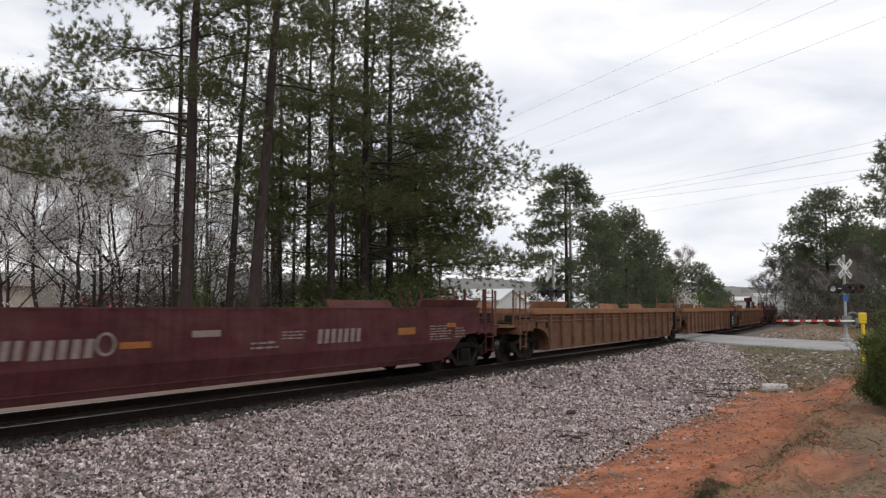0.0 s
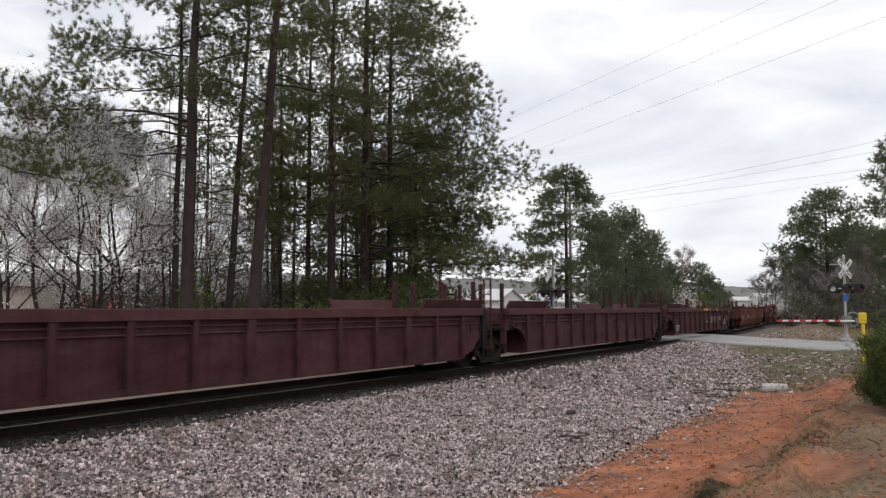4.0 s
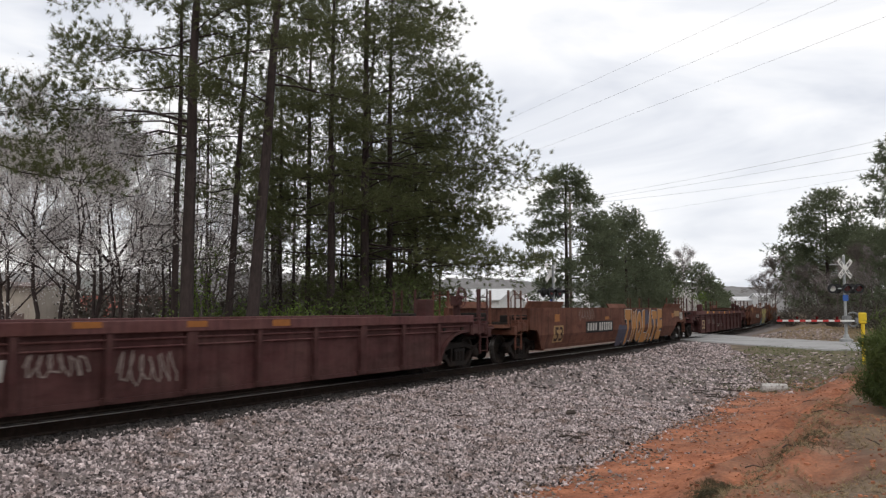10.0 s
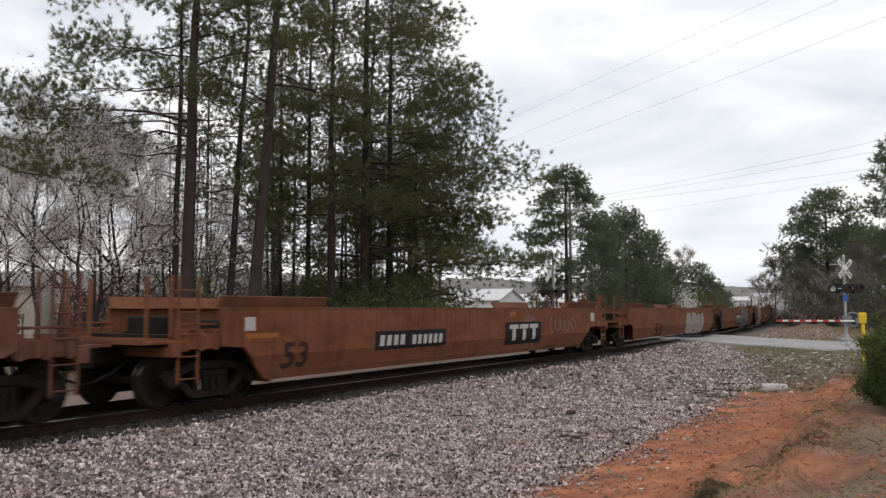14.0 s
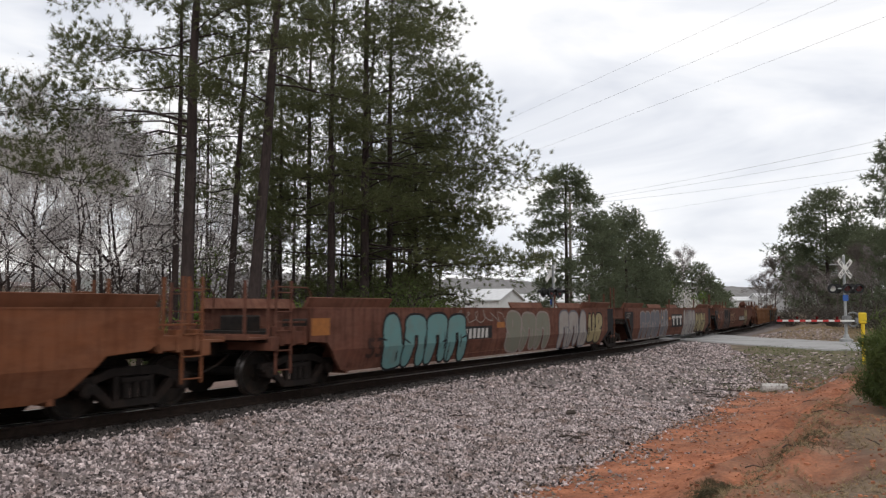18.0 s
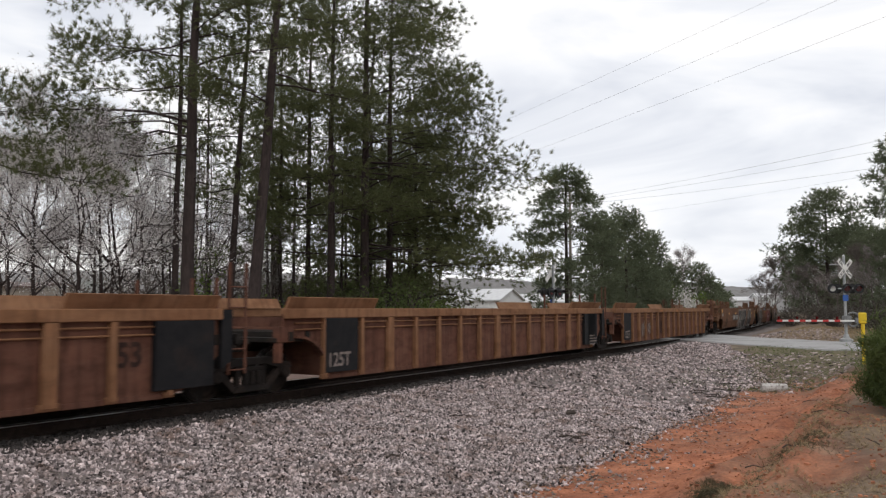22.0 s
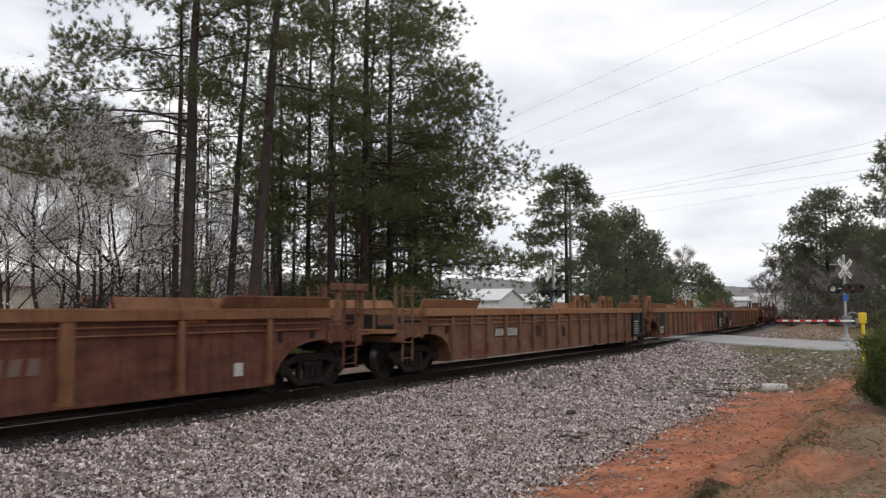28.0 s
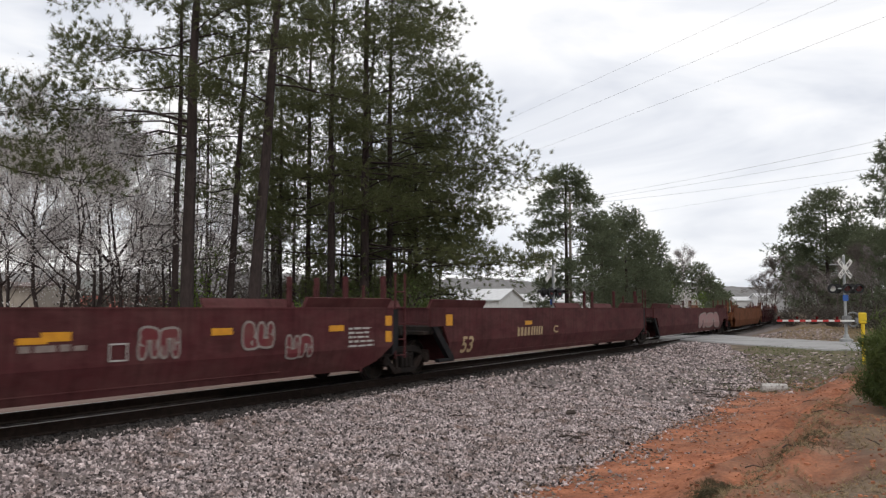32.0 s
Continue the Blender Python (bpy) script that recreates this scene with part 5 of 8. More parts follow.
    mark_plate(23, BLACK, 6.97, 7.93, 0.25, 1.36)
    mark_print(23, 4, FADED, 7.10, 7.88, 0.35, 0.69)
    mark_plate(24, BLACK, -9.07, -8.06, 0.19, 1.37)
    mark_text(24, '125T', FADED, -8.94, -8.29, 0.44, 0.74)
    mark_scribble(24, CHALK, -6.06, -5.40, 0.32, 1.14)
    mark_scribble(24, CHALK, -5.10, -4.43, 0.42, 1.12)
    mark_plate(24, DULL_YELLOW, -3.18, -2.76, 1.48, 1.58)
    mark_plate(24, DULL_YELLOW, -0.05, 0.40, 1.47, 1.57)
    mark_scribble(24, BLACK, -2.93, -2.24, 0.39, 1.16)
    mark_plate(25, YELLOW, -8.67, -8.23, 1.36, 1.57)
    mark_plate(25, YELLOW, -5.64, -5.18, 1.22, 1.33)
    mark_plate(25, YELLOW, -2.55, -2.13, 1.21, 1.33)
    mark_plate(25, WHITE, -8.49, -8.13, 1.13, 1.30)
    mark_text(25, '53', STENCIL, -7.10, -6.30, 0.45, 0.93)
    mark_plate(25, BLACK, -3.90, -1.05, 0.82, 1.21)
    mark_bars(25, 4, WHITE, -3.74, -2.70, 0.87, 1.15)
    mark_bars(25, 6, WHITE, -2.41, -1.10, 0.85, 1.15)
    mark_blob(25, 5, BLACK, WHITE, -0.71, 3.34, 0.20, 1.63)
    mark_blob(25, 3, BLACK, WHITE, 4.20, 6.42, 0.28, 1.58)
    mark_scribble(25, CHALK, -1.52, -0.80, 0.43, 0.91)
    mark_plate(25, YELLOW, -2.36, -1.93, 1.25, 1.35)
    mark_plate(25, YELLOW, 0.71, 1.21, 1.23, 1.37)
    mark_plate(25, YELLOW, 3.94, 4.31, 1.23, 1.34)
    mark_plate(25, YELLOW, 6.99, 7.45, 1.20, 1.31)
    mark_plate(25, YELLOW, 8.93, 9.19, 1.26, 1.50)
    mark_plate(25, YELLOW, 8.93, 9.19, 0.92, 1.16)
    mark_plate(26, BLACK, -9.14, -8.18, 1.23, 1.59)
    mark_text(26, '125T', WHITE, -9.05, -8.40, 1.38, 1.57)
    mark_plate(26, YELLOW, -8.37, -8.18, 1.24, 1.55)
    mark_text(26, '53', STENCIL, -7.90, -7.26, 0.45, 0.93)
    mark_blob(26, 5, BLACK, WHITE, -7.24, -3.75, 0.19, 1.62)
    mark_plate(26, YELLOW, -6.74, -6.28, 1.19, 1.35)
    mark_plate(26, DULL_YELLOW, -3.75, -3.17, 1.23, 1.33)
    mark_plate(26, YELLOW, -0.56, -0.08, 1.20, 1.33)
    mark_scribble(26, CHALK, -3.75, -2.84, 0.36, 0.86)
    mark_scribble(26, CHALK, -7.58, -7.26, 0.97, 1.37)
    mark_text(26, 'C', STENCIL, -1.63, -1.39, 0.95, 1.21)
    mark_brand(26, PAINT_RED, 0.26, 2.03, 0.69, 1.31)
    mark_blob(26, 4, PAINT_RED, WHITE, 2.55, 6.42, 0.21, 1.57)
    mark_plate(26, SKY_BLUE, -1.88, 0.17, 1.47, 1.61)
    mark_blob(27, 5, PINK_WHITE, CHALK, -3.39, 2.37, 0.62, 1.55)
    mark_text(27, '53', STENCIL, -9.16, -8.18, 0.44, 0.96)
    mark_plate(28, YELLOW, -3.55, -3.12, 1.44, 1.56)
    mark_plate(28, YELLOW, 0.09, 0.59, 1.44, 1.56)
    mark_plate(28, DULL_YELLOW, 3.20, 3.77, 1.43, 1.54)
    mark_plate(28, DULL_YELLOW, 6.06, 6.56, 1.40, 1.50)
    mark_bars(28, 6, FAINT, 2.02, 3.53, 0.74, 0.97)
    mark_plate(28, WHITE, 7.23, 7.44, 0.46, 0.69)
    mark_plate(29, BLACK, -4.74, -4.16, 0.83, 1.11)
    mark_plate(29, BLACK, -3.96, -3.22, 0.82, 1.11)
    mark_bars(29, 4, WHITE, -4.71, -4.21, 0.86, 1.07)
    mark_bars(29, 6, WHITE, -3.93, -3.26, 0.85, 1.08)
    mark_plate(29, LABEL_RED, -6.65, -6.19, 0.32, 0.51)
    mark_plate(29, LABEL_RED, -5.98, -5.19, 0.29, 0.52)
    mark_scribble(29, BLACK, -2.00, -1.41, 0.64, 1.23)
    mark_scribble(29, BLACK, -0.03, 0.64, 0.65, 1.18)
    mark_plate(29, DULL_YELLOW, -5.50, -5.02, 1.47, 1.58)
    mark_plate(29, DULL_YELLOW, -2.89, -2.36, 1.49, 1.60)
    mark_plate(29, DULL_YELLOW, 0.10, 0.93, 1.49, 1.60)
    mark_text(29, '53', STENCIL, 7.31, 7.80, 0.67, 1.00)
    mark_plate(29, BLACK, 8.05, 9.02, 0.47, 1.44)
    mark_print(29, 6, WHITE, 8.17, 8.80, 0.59, 1.12)
    mark_plate(29, LABEL_RED, 7.29, 7.96, 0.26, 0.52)
    mark_plate(29, LABEL_RED, 8.01, 8.72, 0.29, 0.51)
    mark_print(29, 2, WHITE, 8.13, 8.63, 0.35, 0.45)
    mark_plate(30, BLACK, -7.92, -6.85, 0.47, 1.46)
    mark_text(30, '125T', WHITE, -7.83, -7.11, 0.50, 0.81)
    mark_plate(30, LABEL_RED, -7.66, -7.04, 0.27, 0.49)
    mark_plate(30, LABEL_RED, -6.94, -5.76, 0.26, 0.47)
    mark_brand(30, PAINT_RED, 0.71, 2.59, 0.66, 1.14)
    mark_text(30, '53', STENCIL, 6.53, 7.01, 0.65, 0.95)
    mark_plate(30, BLACK, 7.20, 8.36, 0.39, 1.39)
    mark_print(30, 6, WHITE, 7.39, 8.16, 0.53, 1.04)
    mark_plate(31, BLACK, -9.19, -8.18, 0.24, 1.37)
    mark_text(31, '125T', WHITE, -9.15, -8.40, 0.49, 0.81)
    mark_plate(30, LABEL_RED, 5.89, 7.07, 0.30, 0.52)
    mark_plate(31, LABEL_RED, -9.05, -8.37, 0.28, 0.48)
    mark_plate(30, DULL_YELLOW, 3.98, 4.49, 1.53, 1.63)
    mark_text(31, '53', STENCIL, 5.40, 5.85, 0.68, 1.00)
    mark_plate(31, WHITE, 6.25, 6.61, 0.74, 0.99)
    mark_plate(31, SLATE, 6.29, 6.57, 0.77, 0.96)
    mark_plate(31, LABEL_RED, 5.27, 6.00, 0.32, 0.55)
    mark_plate(31, LABEL_RED, 6.06, 6.75, 0.29, 0.54)
    mark_print(31, 2, WHITE, 5.43, 5.77, 0.40, 0.50)
    mark_plate(31, YELLOW, 5.40, 6.00, 1.49, 1.61)
    mark_plate(31, YELLOW, 7.41, 8.06, 1.49, 1.60)
    mark_plate(32, YELLOW, -8.83, -8.32, 1.30, 1.55)
    mark_plate(32, YELLOW, -5.82, -5.27, 1.17, 1.29)
    mark_plate(32, YELLOW, -2.71, -2.19, 1.17, 1.28)
    mark_plate(32, YELLOW, 0.41, 0.86, 1.16, 1.25)
    mark_plate(32, WHITE, -7.36, -7.20, 0.94, 1.14)
    mark_text(32, '53', CREAM, -7.12, -6.43, 0.50, 0.92)
    mark_flags(32, 4, WHITE, -7.15, -4.93, 1.25, 1.46)
    mark_print(32, 5, WHITE, -8.18, -7.66, 1.11, 1.46)
    mark_bars(32, 4, CREAM, -3.38, -2.59, 0.81, 1.09)
    mark_bars(32, 5, CREAM, -2.50, -1.49, 0.81, 1.07)
    mark_blob(32, 2, LABEL_RED, CHALK, -6.38, -5.49, 0.67, 1.25)
    mark_blob(32, 2, LABEL_RED, CHALK, -1.36, -0.57, 0.68, 1.25)
    mark_blob(32, 2, LABEL_RED, CHALK, 2.37, 3.15, 0.84, 1.38)
    mark_blob(32, 2, LABEL_RED, CHALK, 4.51, 5.37, 0.90, 1.43)
    mark_blob(32, 2, LABEL_RED, CHALK, 5.72, 6.47, 0.68, 1.16)
    mark_text(32, 'B', CREAM, -0.09, 0.14, 0.88, 1.13)
    mark_plate(32, YELLOW, 0.76, 1.22, 1.19, 1.32)
    mark_plate(32, YELLOW, 3.84, 4.33, 1.19, 1.31)
    mark_plate(32, YELLOW, 7.00, 7.48, 1.18, 1.30)
    mark_plate(32, YELLOW, 9.01, 9.26, 1.26, 1.48)
    mark_plate(32, YELLOW, 9.01, 9.26, 0.90, 1.14)
    mark_print(32, 5, WHITE, 7.65, 8.60, 0.84, 1.25)
    mark_print(32, 1, FADED, 0.44, 1.58, 1.05, 1.15)
    mark_frame(32, WHITE, 1.84, 2.17, 0.86, 1.13)
    mark_text(33, '53', CREAM, -7.73, -7.10, 0.49, 0.92)
    mark_bars(33, 4, CREAM, -4.36, -3.48, 0.83, 1.08)
    mark_bars(33, 5, CREAM, -3.37, -2.50, 0.83, 1.09)
    mark_text(33, 'C', CREAM, -1.57, -1.18, 0.86, 1.09)
    mark_plate(33, YELLOW, -8.58, -8.25, 1.21, 1.49)
    mark_plate(33, YELLOW, -3.78, -3.27, 1.15, 1.27)
    mark_blob(34, 3, PINK_WHITE, CHALK, -0.03, 6.17, 0.50, 1.40)
    mark_ring(8, STENCIL, 3.66, 4.94, 0.29, 1.60)
    mark_scribble(8, STENCIL, 3.83, 4.74, 0.47, 1.41)
    mark_scribble(17, STENCIL, 5.66, 6.45, 0.63, 1.43)
    mark_scribble(17, STENCIL, 6.49, 7.51, 0.64, 1.53)
    mark_print(1, 4, FADED, 7.26, 7.83, 0.91, 1.16)
    mark_plate(1, DULL_YELLOW, 6.86, 7.31, 1.17, 1.28)
    mark_plate(22, BLACK, 7.95, 9.17, 0.25, 1.31)
    mark_text(22, '53', STENCIL, 7.30, 7.75, 0.75, 1.14)
    mark_bars(31, 4, FADED, 2.32, 2.91, 0.89, 1.11)
    mark_bars(31, 6, FADED, 3.03, 3.83, 0.84, 1.07)
    mark_frame(31, STENCIL, 2.26, 3.89, 0.83, 1.13)


mark_train()


# ---- end gear: reservoirs, brake wheels, brackets ----
def brake_wheel_mesh(mat):
    sh = Shape()
    n = 20
    ring = [(0, math.cos(2 * math.pi * k / n) * 0.27, math.sin(2 * math.pi * k / n) * 0.27) for k in range(n + 1)]
    sh.tube(ring, 0.018, 5, close=False)
    for k in range(5):
        a = 2 * math.pi * k / 5
        sh.tube([(0, 0, 0), (0, math.cos(a) * 0.27, math.sin(a) * 0.27)], 0.012, 4)
    sh.lathe([(-0.05, 0.05), (0.05, 0.05)], (0, 0, 0), "x", 8)
    return sh.mesh("brake_wheel", mat)


def end_gear(i, rear, *items):
    """Gear on the deck at one end of car i."""
    u, q0, q1 = TRAIN[i]
    colour = COLOURS[i]
    y, way = ((q1 - q0) / 2, -1) if rear else (-(q1 - q0) / 2, 1)
    paint, cap = PAINT[colour], TOP[colour]
    for item in items:
        if item == "tank":
            yy = y + way * (2.47 if rear else 2.2)
            t = part("air_reservoir", Shape().lathe([(-0.62, 0.06), (-0.58, 0.17), (-0.48, 0.215), (0.48, 0.215), (0.58, 0.17), (0.62, 0.06)], (0.85, yy, 1.93), "y", 16).mesh("air_reservoir", paint, smooth=True), u, "round steel air reservoir")
            part("saddle", Shape().box(0.7, 1.0, yy - 0.36, yy - 0.28, 1.08, 1.78).box(0.7, 1.0, yy + 0.28, yy + 0.36, 1.08, 1.78).mesh("saddle", paint), t)
        elif item == "wheel":
            yy = y + way * 1.25
            w = part("brake_stand", Shape().box(0.55, 0.67, yy - 0.06, yy + 0.06, 1.08, 1.98).box(0.5, 0.72, yy - 0.14, yy + 0.14, 1.72, 1.98).mesh("brake_stand", paint, bevel=0.01), u)
            part("brake_wheel", cached(("bw", colour), lambda: brake_wheel_mesh(cap)), w, "spoked hand brake wheel", at=(0.78, yy, 1.94))
        elif item == "brackets":
            for sx, yy in ((1.15, y + way * 1.05), (-1.05, y + way * 1.2), (-1.05, y + way * 2.3)):
                part("bracket", Shape().box(sx - 0.07, sx + 0.07, yy - 0.38, yy - 0.20, 1.08, 2.1).box(sx - 0.07, sx + 0.07, yy + 0.20, yy + 0.38, 1.08, 2.1).box(sx - 0.07, sx + 0.07, yy - 0.38, yy + 0.38, 1.98, 2.2).mesh("bracket", cap, bevel=0.012), u, "upright steel bracket")
        elif item == "towers":
            for sx, yy in ((1.05, y + way * 0.9), (0.2, y + way * 1.2), (-0.9, y + way * 0.9), (-0.9, y + way * 1.9)):
                part("bracket", Shape().box(sx - 0.05, sx + 0.05, yy - 0.06, yy + 0.06, 1.08, 2.38).box(sx - 0.09, sx + 0.09, yy - 0.12, yy + 0.12, 1.08, 1.5).mesh("bracket", paint, bevel=0.015), u, "slim upright steel post on a stout foot")
        elif item == "stand":
            yy = y + way * 1.5
            part("brake_stand", Shape().box(-0.2, 0.15, yy - 0.2, yy + 0.2, 1.08, 2.25).box(-0.35, 0.3, yy - 0.45, yy + 0.3, 2.25, 2.65).mesh("brake_stand", paint, bevel=0.02), u, "tall boxy hand brake stand")
        elif item == "frame":
            yy = y + way * 0.4
            part("bracket", Shape().box(0.2, 0.32, yy - 0.5, yy - 0.38, 1.08, 2.05).box(0.2, 0.32, yy + 0.38, yy + 0.5, 1.08, 2.05).box(0.16, 0.36, yy - 0.62, yy + 0.62, 2.05, 2.22).box(0.22, 0.30, yy - 0.4, yy + 0.4, 1.5, 1.6).mesh("bracket", paint, bevel=0.015), u, "open upright steel frame")
        elif item == "screen":
            yy = y + way * 3.6
            part("bulkhead_plate", Shape().box(-1.2, -1.14, yy - 0.5, yy + 0.5, 1.4, 2.3).mesh("bulkhead_plate", paint, bevel=0.01), u, "upright steel plate")
        elif item == "rails":
            for sx in (1.32, -1.32):
                part("handrail", Shape().tube([(sx, y + way * 0.8, 1.1), (sx, y + way * 0.8, 1.95), (sx, y + way * 0.95, 2.05), (sx, y + way * 1.9, 2.05), (sx, y + way * 2.0, 1.95), (sx, y + way * 2.0, 1.1)], 0.016, 6).mesh("handrail", paint), u)
        elif item == "guide_rail":
            k = 1.6 if ENDS[i][1 if rear else 0] == "coupled" else 1.2
            for sx in (1.40, -1.40):
                gr = Shape().box(sx - 0.05, sx + 0.05, min(y + way * k, y + way * (k + 3.3)), max(y + way * k, y + way * (k + 3.3)), 1.75, 1.79)
                for f in (0.1, 1.1, 2.1, 3.0):
                    gr.box(sx - 0.04, sx + 0.04, y + way * (k + f) - 0.07, y + way * (k + f) + 0.07, 1.65, 1.75)
                gr = part("guide_rail", gr.mesh("guide_rail", FRAME_IRON), u, "thin steel guide rail along the top")
                part("stop_block", Shape().prism([(y + way * (k + 3.32), 1.64), (y + way * (k + 3.95), 1.64), (y + way * (k + 3.75), 1.90), (y + way * (k + 3.42), 1.97)], sx - 0.07, sx + 0.07).mesh("stop_block", paint, bevel=0.01), u)
        elif item == "hose":
            part("air_hose", Shape().tube([(0.35, y + way * 0.85, 0.82), (0.36, y + way * 0.5, 0.6), (0.33, y + way * 0.1, 0.45), (0.2, y - way * 0.02, 0.42)], 0.025, 6).mesh("air_hose", GRIME), u)
        elif item == "boxes":
            part("deck_box", Shape().box(0.1, 1.0, y + way * 2.9 - 0.35, y + way * 2.9 + 0.35, 1.08, 1.42).box(-0.9, -0.2, y + way * 2.0 - 0.25, y + way * 2.0 + 0.25, 1.08, 1.5).mesh("deck_box", FRAME_IRON, bevel=0.03), u, "dark brake gear on the deck")
        elif item == "stub":
            yy = y + way * 4.0
            part("corner_stop", Shape().box(1.15, 1.42, yy - 0.2, yy + 0.2, 1.44, 1.86).mesh("corner_stop", paint, bevel=0.02), u)


def fit_out():
    for i, (u, q0, q1) in enumerate(TRAIN):
        if ENDS[i][0] == "coupled":
            end_gear(i, False, "hose", "boxes")
        if ENDS[i][1] == "coupled":
            end_gear(i, True, "hose", "boxes")
    for i in (8, 9, 10, 37, 38, 39):
        end_gear(i, False, "guide_rail")
        end_gear(i, True, "guide_rail")
    end_gear(2, False, "rails")
    end_gear(4, True, "rails")
    end_gear(5, False, "stand")
    for i in (5, 6):
        end_gear(i, True, "towers")
    for i in (6, 7):
        end_gear(i, False, "towers")
    end_gear(7, True, "screen", "rails")
    end_gear(8, False, "rails")
    end_gear(10, True, "tank", "wheel")
    end_gear(11, False, "stub", "rails")
    end_gear(11, True, "wheel", "stub")
    end_gear(12, False, "rails")
    end_gear(13, False, "stub")
    end_gear(13, True, "wheel", "stub")
    end_gear(14, False, "rails")
    end_gear(15, True, "wheel")
    end_gear(19, False, "rails")
    end_gear(21, True, "tank", "wheel")
    end_gear(22, False, "rails")
    end_gear(24, True, "rails")
    end_gear(25, False, "tank", "rails")
    for i in (25, 26, 29, 30):
        end_gear(i, True, "brackets")
    for i in (26, 27, 30, 31):
        end_gear(i, False, "brackets")
    end_gear(29, False, "rails", "frame")
    end_gear(31, True, "screen", "rails")
    end_gear(32, False, "tank", "rails")
    for i in (32, 33):
        end_gear(i, True, "towers")


fit_out()


# ---- trees and shrubs ----
BARK = surface("dark_pine_bark", (0.027, 0.020, 0.019), (0.062, 0.045, 0.041), rough=0.95, scale=9, bump=0.8, bump_scale=14, stretch=(1, 1, 0.35))
GREY_BARK = surface("grey_brown_bark", (0.075, 0.062, 0.055), (0.15, 0.125, 0.11), rough=0.95, scale=9, bump=0.5, bump_scale=20)
TWIG = surface("pale_grey_twigs", (0.20, 0.175, 0.17), (0.34, 0.305, 0.295), rough=0.9, scale=2, vary=0.3, island=True)
BLOSSOM = surface("white_buds", (0.74, 0.70, 0.69), (0.86, 0.83, 0.82), rough=0.8, scale=2, vary=0.15, island=True)
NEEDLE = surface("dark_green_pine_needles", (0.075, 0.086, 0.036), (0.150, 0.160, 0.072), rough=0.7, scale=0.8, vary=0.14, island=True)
# paler, greyer needles for far trees: aerial haze is put into this colour
NEEDLE_FAR = surface("hazed_green_pine_needles", (0.092, 0.110, 0.066), (0.165, 0.185, 0.112), rough=0.75, scale=0.6, vary=0.14, island=True)
LEAF = surface("fresh_green_leaves", (0.10, 0.155, 0.03), (0.18, 0.24, 0.06), rough=0.6, scale=1.5, vary=0.35, island=True)
LEAF_DARK = surface("dull_green_leaves", (0.062, 0.092, 0.027), (0.12, 0.15, 0.048), rough=0.65, scale=1.5, vary=0.35, island=True)


SCRUB = surface("winter_scrub", (0.055, 0.048, 0.040), (0.11, 0.095, 0.08), rough=0.9, scale=1.5, vary=0.12, island=True)


def let_through(m, share):
    """Thin leaves and petals pass part of the light on."""
    nt = m.node_tree
    p = nt.nodes["Principled BSDF"]
    tr = nt.nodes.new("ShaderNodeBsdfTranslucent")
    mx = nt.nodes.new("ShaderNodeMixShader")
    mx.inputs[0].default_value = share
    nt.links.new(p.inputs["Base Color"].links[0].from_socket, tr.inputs["Color"])
    nt.links.new(p.outputs[0], mx.inputs[1])
    nt.links.new(tr.outputs[0], mx.inputs[2])
    nt.links.new(mx.outputs[0], nt.nodes["Material Output"].inputs["Surface"])


for leafy in (NEEDLE, NEEDLE_FAR, LEAF, LEAF_DARK, BLOSSOM):
    let_through(leafy, 0.48)


def unit_rows(a):
    return a / np.maximum(np.linalg.norm(a, axis=1, keepdims=True), 1e-6)


def blades(rng, centres, ways, count, long, wide, spread=1.0):
    """Slim triangles that fan out from each centre about its way."""
    c = np.repeat(centres, count, 0)
    d = unit_rows(np.repeat(ways, count, 0) + spread * unit_rows(rng.normal(size=(len(c), 3))))
    l = long * (0.6 + 0.6 * rng.random((len(c), 1)))
    s = unit_rows(np.cross(d, rng.normal(size=(len(c), 3)))) * wide * 0.5
    c = c + rng.normal(size=c.shape) * long * 0.12
    vs = np.stack([c - s, c + s, c + d * l], 1).reshape(-1, 3)
    return vs, np.arange(len(vs)).reshape(-1, 3)


def leaves(rng, centres, size):
    """Small four-cornered leaves or buds in every direction."""
    a = unit_rows(rng.normal(size=centres.shape))
    b = unit_rows(np.cross(a, rng.normal(size=centres.shape)))
    k = size * (0.6 + 0.8 * rng.random((len(centres), 1)))
    vs = np.stack([centres - a * k, centres + b * k * 0.55, centres + a * k, centres - b * k * 0.55], 1).reshape(-1, 3)
    return vs, np.arange(len(vs)).reshape(-1, 4)


def stem(sh, p, q, r0, r1, rng, bend=0.06, n=5, steps=3):
    p, q = np.array(p, float), np.array(q, float)
    l = np.linalg.norm(q - p)
    pts = [p + (q - p) * k + (rng.normal(size=3) * bend * l * math.sin(math.pi * k)) for k in np.linspace(0, 1, steps + 1)]
    sh.tube(pts, [r0 + (r1 - r0) * k for k in np.linspace(0, 1, steps + 1)], n, close=False)
    return pts


